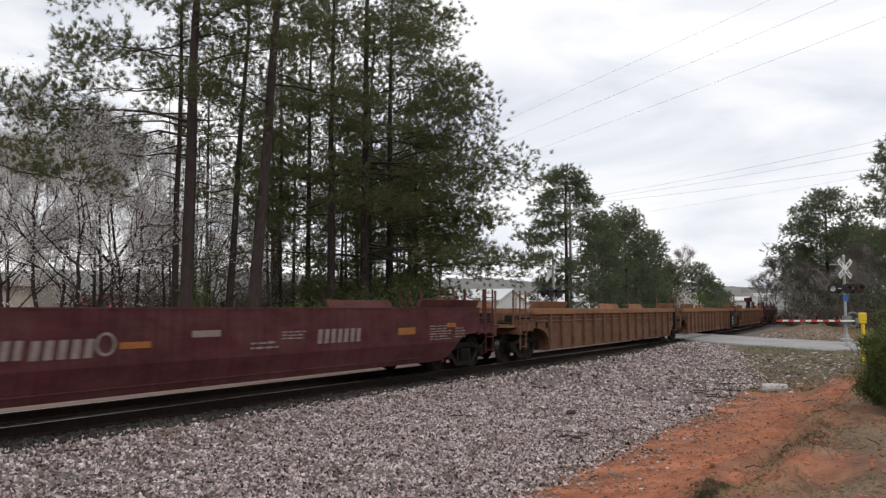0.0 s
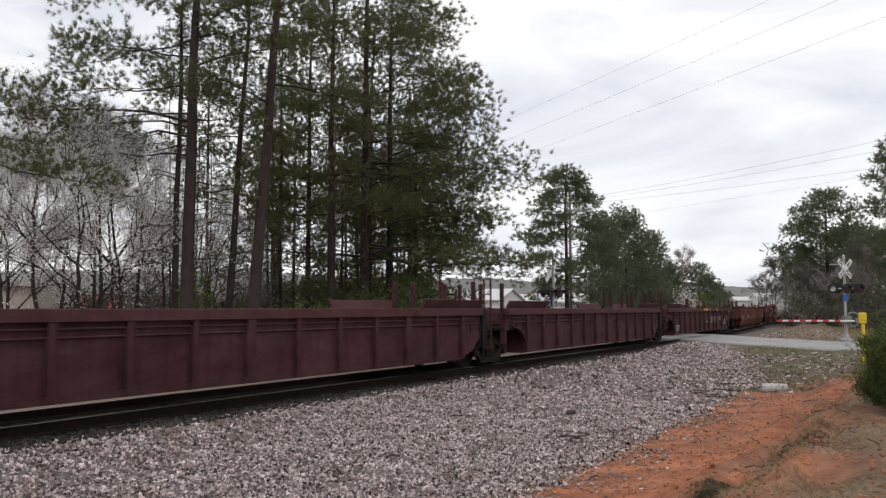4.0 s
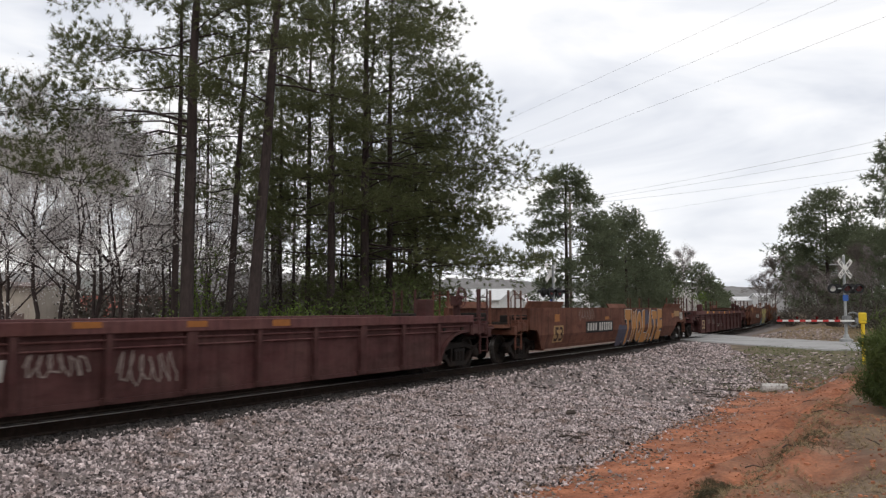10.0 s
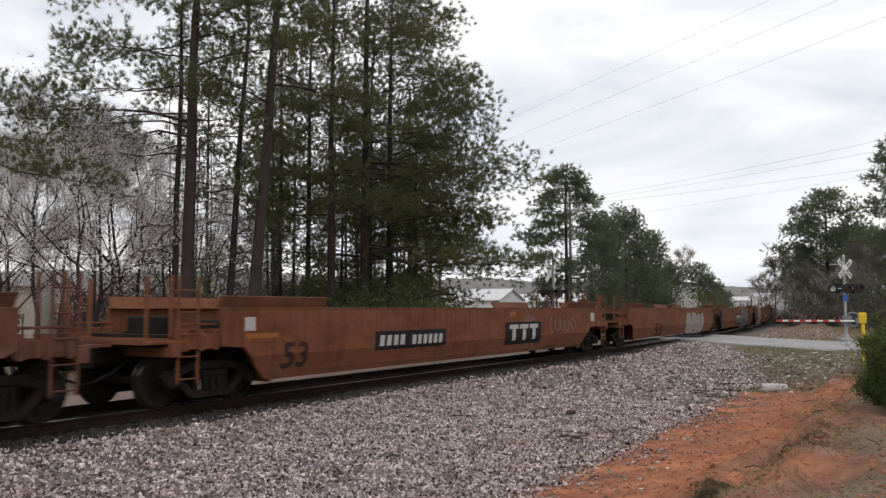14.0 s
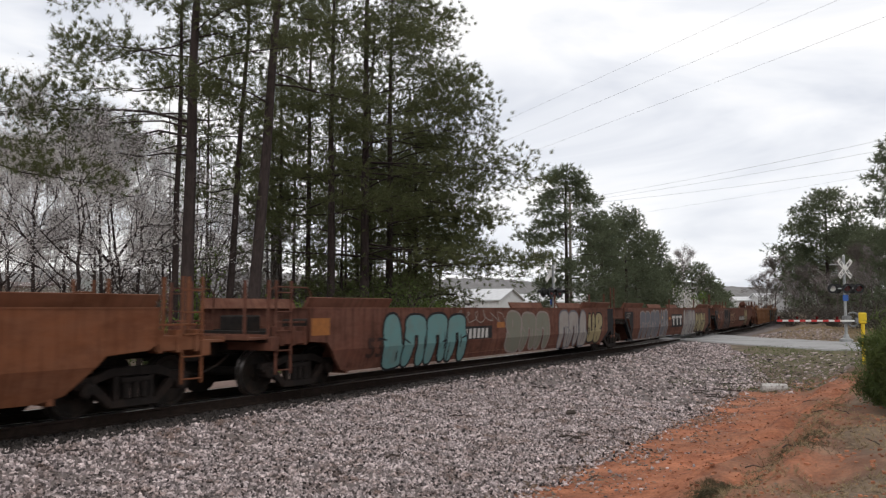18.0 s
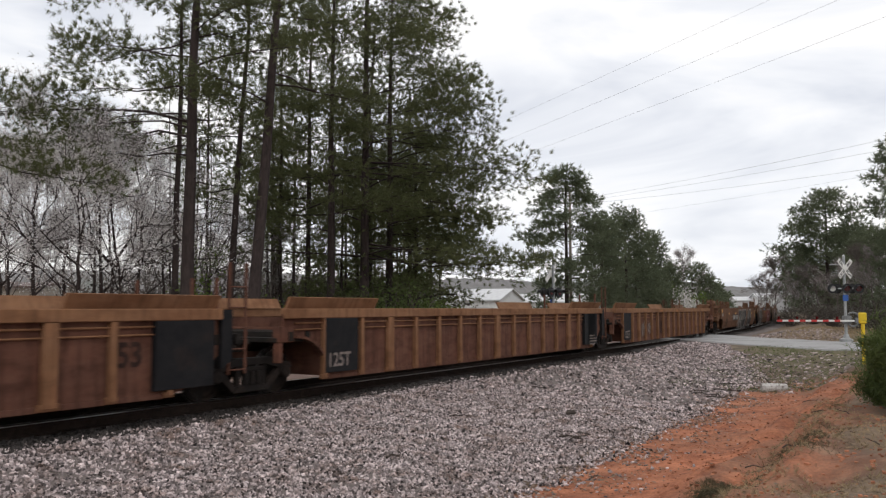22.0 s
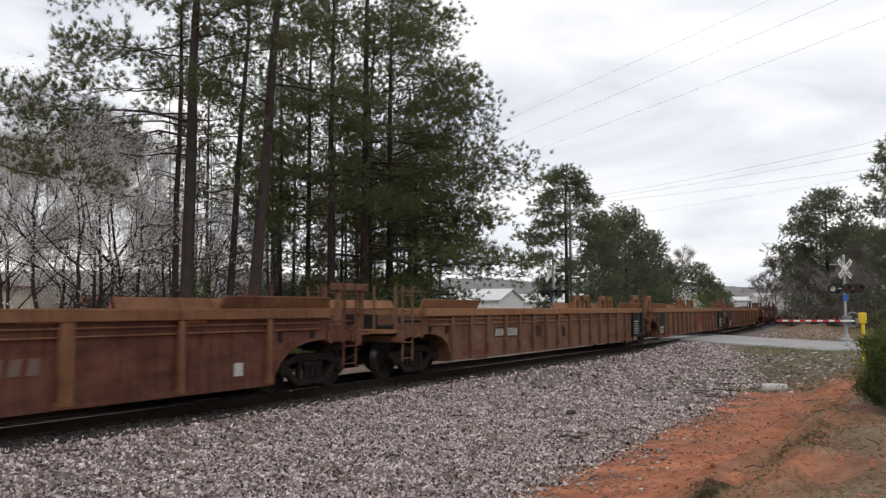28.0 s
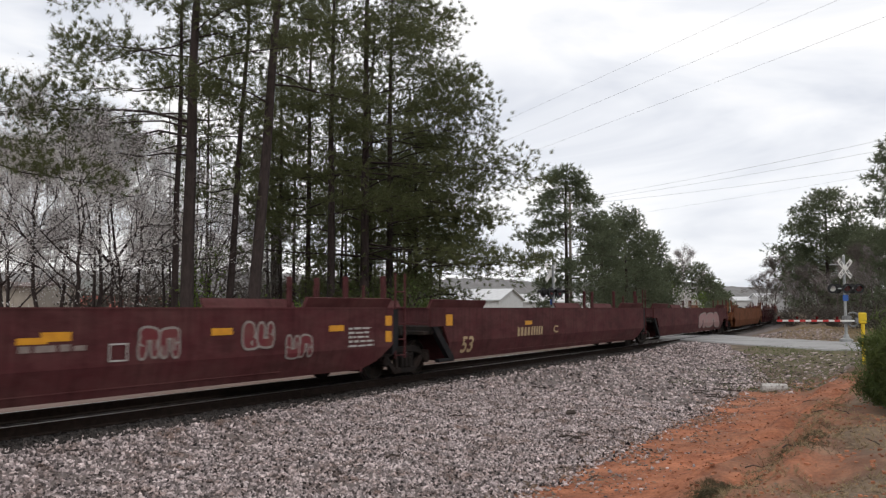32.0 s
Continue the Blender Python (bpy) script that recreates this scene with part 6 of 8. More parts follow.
def pine(x, y, high, base, spread, r, seed, lean=(0.0, 0.0), limbs=40, shoots=15, needle=(0.22, 0.0245), fan=14, mat=None, label="", flat=0.62, puff=0.34, dead=6, pointed=0.0, one_side=None,
         crown=None, boughs=(), group="pines beyond the railway", start=0.34):
    """A tall pine: bare lower trunk, arching limbs, and needles in brushes that gather in clumps at the ends of the twigs.
    crown: the limbs' reach as (height, metres); boughs: single limbs as (height, azimuth, length, slope)."""
    rng = np.random.default_rng(seed)
    t = new("pine_tree")
    z0 = lie(x, y, False) - 0.15
    t.location = (x, y, z0)
    tagged(t, label or "tall dark pine with a bare trunk and needle tufts", "tree", group=group)
    sh = Shape()
    n = 9
    ks = np.linspace(0, 1, n)
    wob = rng.normal(size=(n, 2)) * 0.05 * high / 18
    axis = np.stack([lean[0] * ks * high + wob[:, 0] * ks, lean[1] * ks * high + wob[:, 1] * ks, ks * high], 1)
    sh.tube(list(axis), [r * (1.25 if k == 0 else 1) * (1 - 0.82 * k) for k in ks], 9, close=False)

    def at(h):
        f = min(max(h / high, 0), 1) * (n - 1)
        i = min(int(f), n - 2)
        return axis[i] + (axis[i + 1] - axis[i]) * (f - i)

    rows = [(h, az, l, up) for h, az, l, up in boughs]
    az = rng.random() * 6.28
    for i in range(limbs):
        k = min((i + 2.2 * rng.random() - 0.6) / limbs, 1.0)
        k = max(k, 0.0) ** 0.85
        h = base + (high - base) * k
        az += 2.4 + rng.normal() * 0.5
        if one_side is not None and rng.random() < 0.5:
            az = one_side + rng.normal() * 0.7
        if crown:
            l = float(np.interp(h, [c[0] for c in crown], [c[1] for c in crown])) * (0.66 + 0.36 * rng.random())
        else:
            l = spread * ((1 - k) ** (0.55 + pointed) * (0.40 + 0.65 * rng.random()) + 0.10)
        rows.append((h, az, l, 0.04 + 0.60 * k + rng.normal() * 0.17))
    cs, ws = [], []

    def clump(e, w, size):
        g = max(int(shoots * size * (0.75 + 0.5 * rng.random())), 3)
        o = np.clip(rng.normal(size=(g, 3)), -1.6, 1.6) * np.array((1, 1, flat)) * puff * size
        cs.append(e + o + np.array((0, 0, 0.04)))
        ws.append(o / puff * 0.55 + w * 0.45 + np.array((0, 0, 0.38)))

    for h, az, l, up in rows:
        p = at(h)
        d = np.array((math.cos(az), math.sin(az), 0.0))
        side = np.array((-d[1], d[0], 0.0))
        sag = 0.55 * up + 0.07 + 0.05 * rng.random()
        swing = rng.normal() * 0.10
        vigour = 0.45 + 0.85 * rng.random()
        rr = max(r * 0.24 * (1 - 0.6 * h / high) * (l / max(spread, 1)) ** 0.7, 0.02)

        def on(f):
            s = f * l
            return p + d * s + side * swing * s * f + np.array((0, 0, up * s - sag * s * f))

        pts = [on(f) + rng.normal(size=3) * 0.018 * l * (0 < f < 1) for f in (0, 0.22, 0.45, 0.7, 1.0)]
        sh.tube(pts, [rr, rr * 0.82, rr * 0.62, rr * 0.4, rr * 0.16], 4, close=False)
        clump(pts[-1], d, 1.0)
        subs = max(int((1.9 + 1.3 * l) * vigour), 2)
        for j in range(subs):
            f = start + (1 - start) * (j + rng.random()) / subs
            b0 = on(f)
            w = d * (0.5 + 0.3 * rng.random()) + side * (1 if j % 2 else -1) * (0.55 + 0.4 * rng.random()) + np.array((0, 0, 0.08 + 0.14 * rng.normal()))
            w /= np.linalg.norm(w)
            m = max(l * (0.40 - 0.20 * f) * (0.6 + 0.8 * rng.random()), 0.35)
            e = b0 + w * m
            sh.tube([b0, e], [rr * 0.28 + 0.004, 0.005], 3, close=False)
            clump(e, w, (0.75 + 0.5 * rng.random()) * (0.6 + 0.4 * vigour))
            if m > 1.0:
                clump(b0 + w * m * 0.5 + side * 0.2 * rng.normal(), w, 0.7)
    for i in range(dead):
        h = base * (0.35 + 0.6 * rng.random())
        a = rng.random() * 6.28
        p = at(h)
        l = 0.5 + 1.6 * rng.random()
        sh.tube([p, p + np.array((math.cos(a) * l * 0.5, math.sin(a) * l * 0.5, 0.14 * l)), p + np.array((math.cos(a) * l, math.sin(a) * l, 0.05 * l))], [0.024, 0.016, 0.006], 3, close=False)
    part("trunk", sh.mesh("trunk", BARK, smooth=True), t, "dark furrowed bark with bare limbs")
    vs, fs = blades(rng, np.concatenate(cs), np.concatenate(ws), fan, needle[0], needle[1], 0.95)
    part("crown", quick_mesh("crown", vs, fs, mat or NEEDLE), t)
    return t


def bare_tree(x, y, high, r, seed, buds=0, twigs=500, lean=(0, 0), label="", wide=0.9, mat=None, curve=0.0, group="bare trees beyond the railway", kind_name="bare_tree", twig_mat=None, bud_mat=None, bud=0.038):
    """A leafless tree: a straight leader, side branches that fork into fine twigs."""
    rng = np.random.default_rng(seed)
    t = new(kind_name)
    t.location = (x, y, lie(x, y, False) - 0.1)
    tagged(t, label or "slim leafless tree with grey twigs", "tree", group=group)
    sh = Shape()
    tips, ways = [], []

    def grow(p, d, l, rad, depth):
        q = p + d * l
        mid = p + d * l * 0.5 + rng.normal(size=3) * 0.06 * l
        sh.tube([p, mid, q], [rad, rad * 0.85, rad * 0.68], 6 if depth < 2 else (4 if depth < 3 else 3), close=False)
        if depth >= 2:
            tips.append(p + d * l * rng.random())
            ways.append(d)
        if depth == 5:
            return
        for j in range(2 if rng.random() < 0.55 else 3):
            e = d + rng.normal(size=3) * (0.36 + 0.05 * depth) * wide + np.array((0, 0, 0.10))
            e /= np.linalg.norm(e)
            grow(q, e, l * (0.58 + 0.25 * rng.random()), rad * (0.62 if j else 0.7), depth + 1)
        if depth in (1, 2):
            e = d * 0.3 + rng.normal(size=3) * 0.7
            e /= np.linalg.norm(e)
            grow(mid, e, l * 0.6, rad * 0.45, depth + 2)

    d0 = np.array((lean[0] + curve, lean[1], 1.0))
    d0 = d0 / np.linalg.norm(d0)
    p = np.zeros(3)
    for k in range(3):
        e = d0 + rng.normal(size=3) * 0.09
        e /= np.linalg.norm(e)
        q = p + e * high * (0.26, 0.16, 0.13)[k]
        sh.tube([p, (p + q) / 2 + rng.normal(size=3) * 0.05, q], [r * (1 - 0.2 * k), r * (0.92 - 0.2 * k), r * (0.82 - 0.2 * k)], 6, close=False)
        if k:
            for j in range(2):
                a = rng.random() * 6.28
                w = np.array((math.cos(a) * 0.8, math.sin(a) * 0.8, 0.75))
                grow(p + (q - p) * rng.random(), w / np.linalg.norm(w), high * (0.17 + 0.06 * rng.random()), r * 0.36, 3)
        p, d0 = q, e * 0.7 + np.array((0, 0, 0.3))
    grow(p, d0 / np.linalg.norm(d0), high * 0.17, r * 0.5, 1)
    part("trunk", sh.mesh("trunk", mat or GREY_BARK, smooth=True), t)
    tips, ways = np.array(tips), np.array(ways)
    k = rng.integers(0, len(tips), twigs)
    vs, fs = blades(rng, tips[k] + rng.normal(size=(twigs, 3)) * 0.12, ways[k] + np.array((0, 0, 0.3)), 5, 0.75 * high / 10, 0.013 * high / 10, 0.8)
    part("branchwork", quick_mesh("branchwork", vs, fs, twig_mat or TWIG), t, "fine pale twigs")
    if buds:
        k = rng.integers(0, len(tips), buds)
        c = tips[k] + rng.normal(size=(buds, 3)) * 0.38 * high / 10
        vs, fs = leaves(rng, c, bud)
        part("blossom", quick_mesh("blossom", vs, fs, bud_mat or BLOSSOM), t, "scattered white spring buds")
    return t


def shrub(x, y, high, wide, seed, mat, count, size, label, stems=9, name="shrub", group="shrubs at the wood's edge", needle=False):
    """A bush: thin stems and a loose uneven mass of leaves."""
    rng = np.random.default_rng(seed)
    t = new(name)
    t.location = (x, y, lie(x, y, False) - 0.05)
    tagged(t, label, "bush", group=group)
    sh = Shape()
    cs = []
    for i in range(stems):
        a, l = rng.random() * 6.28, 0.35 + 0.65 * rng.random()
        tip = np.array((math.cos(a) * wide * 0.5 * l, math.sin(a) * wide * 0.5 * l, high * (0.55 + 0.45 * rng.random())))
        pts = stem(sh, (rng.normal() * 0.08, rng.normal() * 0.08, 0), tip, 0.018 * high, 0.004, rng, 0.1, 4)
        g = count // stems
        u = rng.random((g, 1)) ** 0.6
        c = tip * u + rng.normal(size=(g, 3)) * np.array((wide, wide, high * 0.8)) * 0.13
        cs.append(c[c[:, 2] > 0.02])
    part("stem", sh.mesh("stem", GREY_BARK), t)
    c = np.concatenate(cs)
    if needle:
        vs, fs = blades(rng, c, np.repeat(np.array([[0, 0, 0.5]]), len(c), 0), 7, size, size * 0.09)
    else:
        vs, fs = leaves(rng, c, size)
    part("foliage", quick_mesh("foliage", vs, fs, mat), t)
    return t


def make_woods():
    tall = "tall pine with a long bare trunk and dark green tufts"
    # the large pines by the line
    pine(-20.89, 19.07, 21, 9.6, 5.0, 0.25, 11, lean=(0.012, 0.0), limbs=31, label="large old pine with long spreading limbs", one_side=3.9, dead=12, needle=(0.19, 0.0185), fan=20, shoots=17,
         boughs=((8.7, 3.72, 6.6, 0.20), (8.2, 3.45, 4.6, 0.14), (8.5, 4.0, 3.8, 0.05), (7.6, 3.75, 3.4, 0.02), (7.9, 3.2, 2.8, 0.10), (8.8, 0.55, 2.2, 0.05), (6.7, 0.5, 1.7, -0.1), (9.2, 5.4, 2.6, 0.1), (9.0, 3.3, 4.4, 0.12)))
    pine(-22.42, 19.92, 17, 8.6, 2.2, 0.14, 12, lean=(0.01, 0), limbs=21, label=tall, dead=14)
    pine(-19.48, 20.47, 21, 8.8, 4.0, 0.235, 13, lean=(0.058, 0.03), limbs=35, label="large leaning pine with dark bark", dead=9, needle=(0.20, 0.02), fan=17)
    pine(-23.39, 23.40, 18, 7.2, 2.6, 0.17, 14, lean=(0.04, 0.02), limbs=28, label=tall, dead=12)
    pine(-21.11, 29.36, 20.5, 4.2, 7.0, 0.24, 15, limbs=68, label="broad dense pine with long limbs low down", one_side=0.5, start=0.3, puff=0.38,
         crown=((4.2, 6.6), (5.2, 6.9), (6.2, 6.6), (7.3, 6.2), (9.2, 7.3), (10, 6.4), (12, 5.5), (13.3, 4.7), (15.2, 3.6), (17.5, 2.4), (20.5, 0.6)), boughs=((5.4, 0.42, 7.0, -0.10), (5.0, 0.62, 6.6, -0.12), (9.0, 0.5, 7.5, 0.04)))
    pine(-21.77, 27.82, 19, 5.0, 3.2, 0.2, 16, limbs=36, label=tall)
    pine(-21.83, 32.42, 18.0, 3.6, 5.6, 0.22, 17, limbs=44, label="broad dense pine with long limbs low down", one_side=0.5, puff=0.38,
         crown=((3.6, 4.4), (5, 5.4), (8, 5.4), (11, 4.6), (14, 3.2), (18, 0.6)))
    pine(-21.85, 34.72, 11.5, 1.4, 2.9, 0.2, 18, limbs=38, label="young dense pine under the taller ones", puff=0.38)
    pine(-25.84, 31.24, 19, 5.0, 3.0, 0.16, 19, limbs=33, label=tall)
    pine(-28.37, 32.07, 17, 5.0, 2.8, 0.15, 20, limbs=29, label=tall)
    pine(-26.12, 36.86, 18, 4.5, 3.4, 0.18, 21, limbs=29, label=tall, puff=0.4)
    pine(-24.79, 38.79, 15, 2.6, 3.0, 0.18, 23, limbs=31, label=tall, puff=0.4)
    pine(-33.04, 38.61, 14, 3.4, 3.2, 0.14, 24, limbs=26, label=tall, puff=0.4)
    pine(-32.20, 41.42, 14, 3.4, 3.4, 0.14, 25, limbs=26, label=tall, puff=0.4)
    pine(-30.23, 44.88, 15, 3.0, 3.4, 0.14, 26, limbs=28, label=tall, puff=0.4)
    pine(-20.99, 31.17, 8.5, 1.2, 2.6, 0.12, 31, limbs=22, label="young dense pine under the taller ones", puff=0.36)
    pine(-22.58, 29.66, 8.0, 2.0, 2.2, 0.10, 32, limbs=17, label="young dense pine under the taller ones", puff=0.34)
    pine(-30.11, 28.74, 15, 6.5, 2.2, 0.12, 27, limbs=19, label=tall)
    pine(-23.46, 12.94, 9.0, 7.4, 3.0, 0.2, 28, limbs=5, label="pine with low heavy limbs", one_side=0.53, puff=0.34, shoots=14, needle=(0.18, 0.018), fan=20, boughs=((6.9, 0.55, 4.0, -0.30), (7.3, 0.45, 2.2, -0.10)))
    rng = random.Random(4)
    for i in range(30):
        u, z = (-29.65, 30.17), (-25.66, 44.38)
        k, w = rng.random(), rng.uniform(-5, 5)
        x, y = u[0] + (z[0] - u[0]) * k + w * 0.5, u[1] + (z[1] - u[1]) * k + w
        if (x * 0.864 + y * 0.504) / (y * 0.864 - x * 0.504) > -0.01:
            x -= 5.0
        pine(x, y, rng.uniform(10, 15), rng.uniform(5.5, 8.0), 1.7, rng.uniform(0.06, 0.1), 100 + i, lean=(rng.uniform(-0.04, 0.04), 0.0), limbs=10, shoots=9, fan=10, needle=(0.20, 0.026), dead=8, label="slender young pine in the wood's shade")
    # bare hardwoods with early buds
    for i, (x, y, h, r, b) in enumerate(((-25.62, 16.31, 9, 0.075, 1900), (-24.05, 16.07, 10, 0.08, 2200), (-24.29, 17.09, 9.5, 0.09, 2600), (-25.28, 18.83, 10, 0.09, 2600), (-23.74, 18.57, 9, 0.08, 2200), (-25.45, 21.04, 10, 0.09, 1800), (-27.21, 23.49, 9, 0.08, 900),
                                         (-31.80, 19.65, 10, 0.1, 1500), (-34.59, 23.82, 11, 0.1, 2200), (-34.27, 26.32, 11, 0.1, 1800), (-33.88, 32.33, 10, 0.09, 500), (-26.82, 15.61, 10, 0.1, 1500), (-29.9, 22.4, 10, 0.09, 900), (-27.9, 25.6, 9, 0.08, 500))):
        bare_tree(x, y, h * 0.90, r * 1.15, 40 + i, buds=int(b * 3.0), twigs=260, bud=0.038, wide=0.8, mat=BARK, label="slim hardwood tree with white spring buds", curve=0.35 if i == 2 else 0.0)
    for i, (x, y, h) in enumerate(((-52.67, 32.95, 9), (-53.54, 38.23, 10), (-48.31, 38.96, 9), (-48.70, 43.37, 10), (-48.70, 48.00, 9), (-69.60, 46.22, 10), (-65.21, 54.57, 10), (-52.23, 56.36, 10), (-32.73, 27.22, 7), (-34.30, 30.93, 7), (-28.38, 27.44, 6.5), (-30.25, 30.98, 7), (-27.62, 30.20, 6.5), (-38.42, 33.16, 8))):
        bare_tree(x, y, h, 0.1, 70 + i, twigs=500, label="distant leafless grey tree")
    # undergrowth
    for i, (x, y, h, w, m) in enumerate(((-20.48, 23.94, 2.2, 3.2, LEAF), (-22.39, 25.14, 1.8, 2.6, LEAF), (-21.56, 26.79, 2.0, 3.0, LEAF_DARK), (-18.67, 27.31, 2.6, 3.6, LEAF_DARK), (-18.12, 28.79, 2.8, 3.4, LEAF_DARK), (-18.23, 31.05, 2.0, 2.2, LEAF),
                                         (-22.43, 20.49, 2.2, 2.0, LEAF), (-25.90, 21.94, 1.6, 2.6, LEAF_DARK), (-21.96, 21.92, 1.7, 2.2, LEAF_DARK), (-20.45, 27.44, 2.2, 3.0, LEAF_DARK), (-28.08, 21.83, 1.5, 2.6, LEAF_DARK), (-25.18, 26.99, 2.0, 3.0, LEAF_DARK), (-25.23, 23.48, 4.0, 2.0, LEAF))):
        shrub(x, y, h * 1.25, w, 200 + i, m, 1900, 0.06, "fresh green undergrowth at the edge of the wood", stems=12)
    for i, (x, y, h, w, m) in enumerate(((-39.76, 37.00, 3.4, 5, SCRUB), (-40.99, 40.92, 3.0, 5, LEAF_DARK), (-35.12, 37.40, 3.6, 5, SCRUB), (-39.01, 44.39, 3.4, 5, LEAF_DARK), (-35.03, 43.24, 3.8, 5, SCRUB), (-36.44, 48.21, 3.6, 5, LEAF_DARK), (-30.03, 42.68, 3.6, 5, LEAF_DARK),
                                         (-31.43, 48.81, 3.8, 5, SCRUB), (-28.17, 47.24, 3.4, 4, LEAF_DARK), (-47.48, 41.76, 3.2, 5, SCRUB), (-52.55, 43.44, 3.0, 5, SCRUB), (-33.24, 29.23, 2.6, 4, SCRUB), (-32.99, 31.69, 2.8, 4, SCRUB), (-28.69, 29.57, 2.6, 4, LEAF_DARK), (-30.25, 33.29, 3.0, 4, SCRUB), (-38.32, 30.90, 2.4, 4, SCRUB), (-43.22, 51.20, 4.2, 6, SCRUB), (-40.08, 55.34, 4.2, 6, SCRUB), (-47.14, 48.91, 4.0, 6, SCRUB))):
        shrub(x, y, h * 1.45 if i in (2, 3, 4, 5, 6, 7, 16, 17) else h, w, 240 + i, m, 1900, 0.13, "dim thicket deep in the wood", stems=16)
    for i in range(15):
        u, z = (-62.43, 39.99), (-36.27, 59.88)
        k = (i + 0.5) / 15
        shrub(u[0] + (z[0] - u[0]) * k, u[1] + (z[1] - u[1]) * k + 3 * math.sin(i * 2.3), 4.4 + 1.2 * math.sin(i * 1.7), 7, 260 + i, SCRUB, 1500, 0.16, "dim winter thicket behind the wood", stems=18)
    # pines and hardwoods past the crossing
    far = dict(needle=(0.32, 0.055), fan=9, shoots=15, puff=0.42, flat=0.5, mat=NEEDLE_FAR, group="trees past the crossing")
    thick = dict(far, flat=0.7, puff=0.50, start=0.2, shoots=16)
    pine(-23.18, 58.26, 12.6, 2.4, 4.8, 0.2, 301, limbs=51, label="solitary broad pine past the crossing", crown=((2.4, 2.5), (4.4, 3.3), (7, 3.7), (8.3, 3.7), (9.5, 2.8), (10.8, 2.1), (12.0, 1.0), (12.7, 0.3)), **far)
    pine(-24.30, 76.13, 11.4, 1.6, 4.0, 0.2, 302, limbs=52, label="rounded dark pine past the crossing", **thick)
    pine(-24.22, 69.23, 10.2, 1.6, 2.7, 0.16, 303, limbs=44, label="dark pine past the crossing", **thick)
    pine(-25.79, 89.15, 10.4, 1.4, 3.6, 0.18, 304, limbs=47, label="rounded dark pine past the crossing", **thick)
    pine(-25.32, 82.48, 7.0, 0.8, 3.4, 0.14, 305, limbs=40, label="low dark pine past the crossing", **thick)
    for i, (x, y, h, s) in enumerate(((-30.10, 112.11, 8.0, 3.0), (-29.04, 121.99, 8.4, 4.2), (-31.07, 138.17, 7.5, 4.4), (-35.58, 164.48, 6.8, 4.0), (-40.00, 196.64, 5.6, 3.0))):
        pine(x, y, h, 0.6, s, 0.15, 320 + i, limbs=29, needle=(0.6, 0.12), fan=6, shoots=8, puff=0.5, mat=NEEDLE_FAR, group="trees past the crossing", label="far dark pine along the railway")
    bare_tree(-28.30, 113.16, 10.2, 0.12, 340, buds=900, twigs=700, bud=0.08, label="tall pale budding tree", group="trees past the crossing")
    shrub(-21.42, 87.07, 4.4, 3.0, 341, BLOSSOM, 2600, 0.07, "white flowering pear tree in bloom", name="flowering_tree", group="trees past the crossing", stems=10)
    shrub(-22.6, 92.0, 4.6, 3.6, 342, LEAF, 2600, 0.09, "fresh green shrub by the line", group="trees past the crossing")
    pine(-8.35, 92.38, 13.2, 1.6, 4.9, 0.24, 350, limbs=65, label="large rounded pine past the crossing", crown=((1.6, 4.0), (7, 4.5), (10, 3.8), (12, 2.5), (13.2, 0.6)), **thick)
    pine(-6.58, 102.67, 10.5, 1.2, 4.6, 0.2, 351, limbs=49, label="dark pine past the crossing", **thick)
    pine(-0.14, 60.12, 13.0, 2.0, 3.1, 0.18, 352, limbs=44, label="pine beside the road", crown=((2, 2.4), (6, 3.2), (10, 2.9), (11.5, 1.8), (13, 0.4)), **far)
    pine(-13.23, 119.64, 9.0, 1.0, 4.0, 0.18, 353, limbs=40, label="dark pine past the crossing", **thick)
    pine(-3.45, 84.82, 8.6, 1.0, 3.8, 0.18, 354, limbs=40, label="dark pine past the crossing", **thick)
    for i, (x, y, h) in enumerate(((-19.99, 127.27, 7.8), (-17.46, 119.48, 8.6), (-15.24, 112.67, 9.0), (-13.51, 107.89, 8.6), (-10.35, 91.21, 6.2), (-24.15, 148.00, 7.0), (-5.98, 72.93, 5.6), (-4.14, 69.37, 6.4), (-2.84, 65.49, 6.0), (-8.68, 85.24, 5.6), (-12.97, 98.94, 6.0), (-16.06, 106.40, 5.0))):
        bare_tree(x, y, h, 0.09, 360 + i, twigs=1300, wide=1.15, label="leafless grey-brown tree past the crossing", group="trees past the crossing", twig_mat=GREY_BARK if i % 2 else TWIG)
    for i, (x, y, h, w) in enumerate(((-11.04, 86.18, 2.0, 4.0), (-8.23, 78.56, 2.2, 4.0), (-5.98, 70.60, 2.0, 3.6), (-4.01, 67.13, 2.2, 4.0), (-2.48, 61.07, 2.4, 4.0), (-14.53, 101.51, 2.0, 4.0))):
        shrub(x, y, h, w, 380 + i, SCRUB, 2200, 0.06, "grey-brown winter scrub under the trees", stems=14, group="trees past the crossing")
    # bush on the bank
    shrub(-0.28, 14.35, 1.25, 0.9, 401, LEAF_DARK, 2600, 0.17, "young pine bush with long green needles", stems=13, name="pine_bush", group="bushes on the bank", needle=True)
    shrub(-0.62, 15.29, 0.62, 0.8, 402, LEAF_DARK, 600, 0.14, "low scraggy green bush on the bank", stems=12, name="pine_bush", group="bushes on the bank", needle=True)
    shrub(-0.04, 13.57, 1.5, 1.0, 403, LEAF_DARK, 1500, 0.19, "young pine bush with long green needles", stems=12, name="pine_bush", group="bushes on the bank", needle=True)


make_woods()


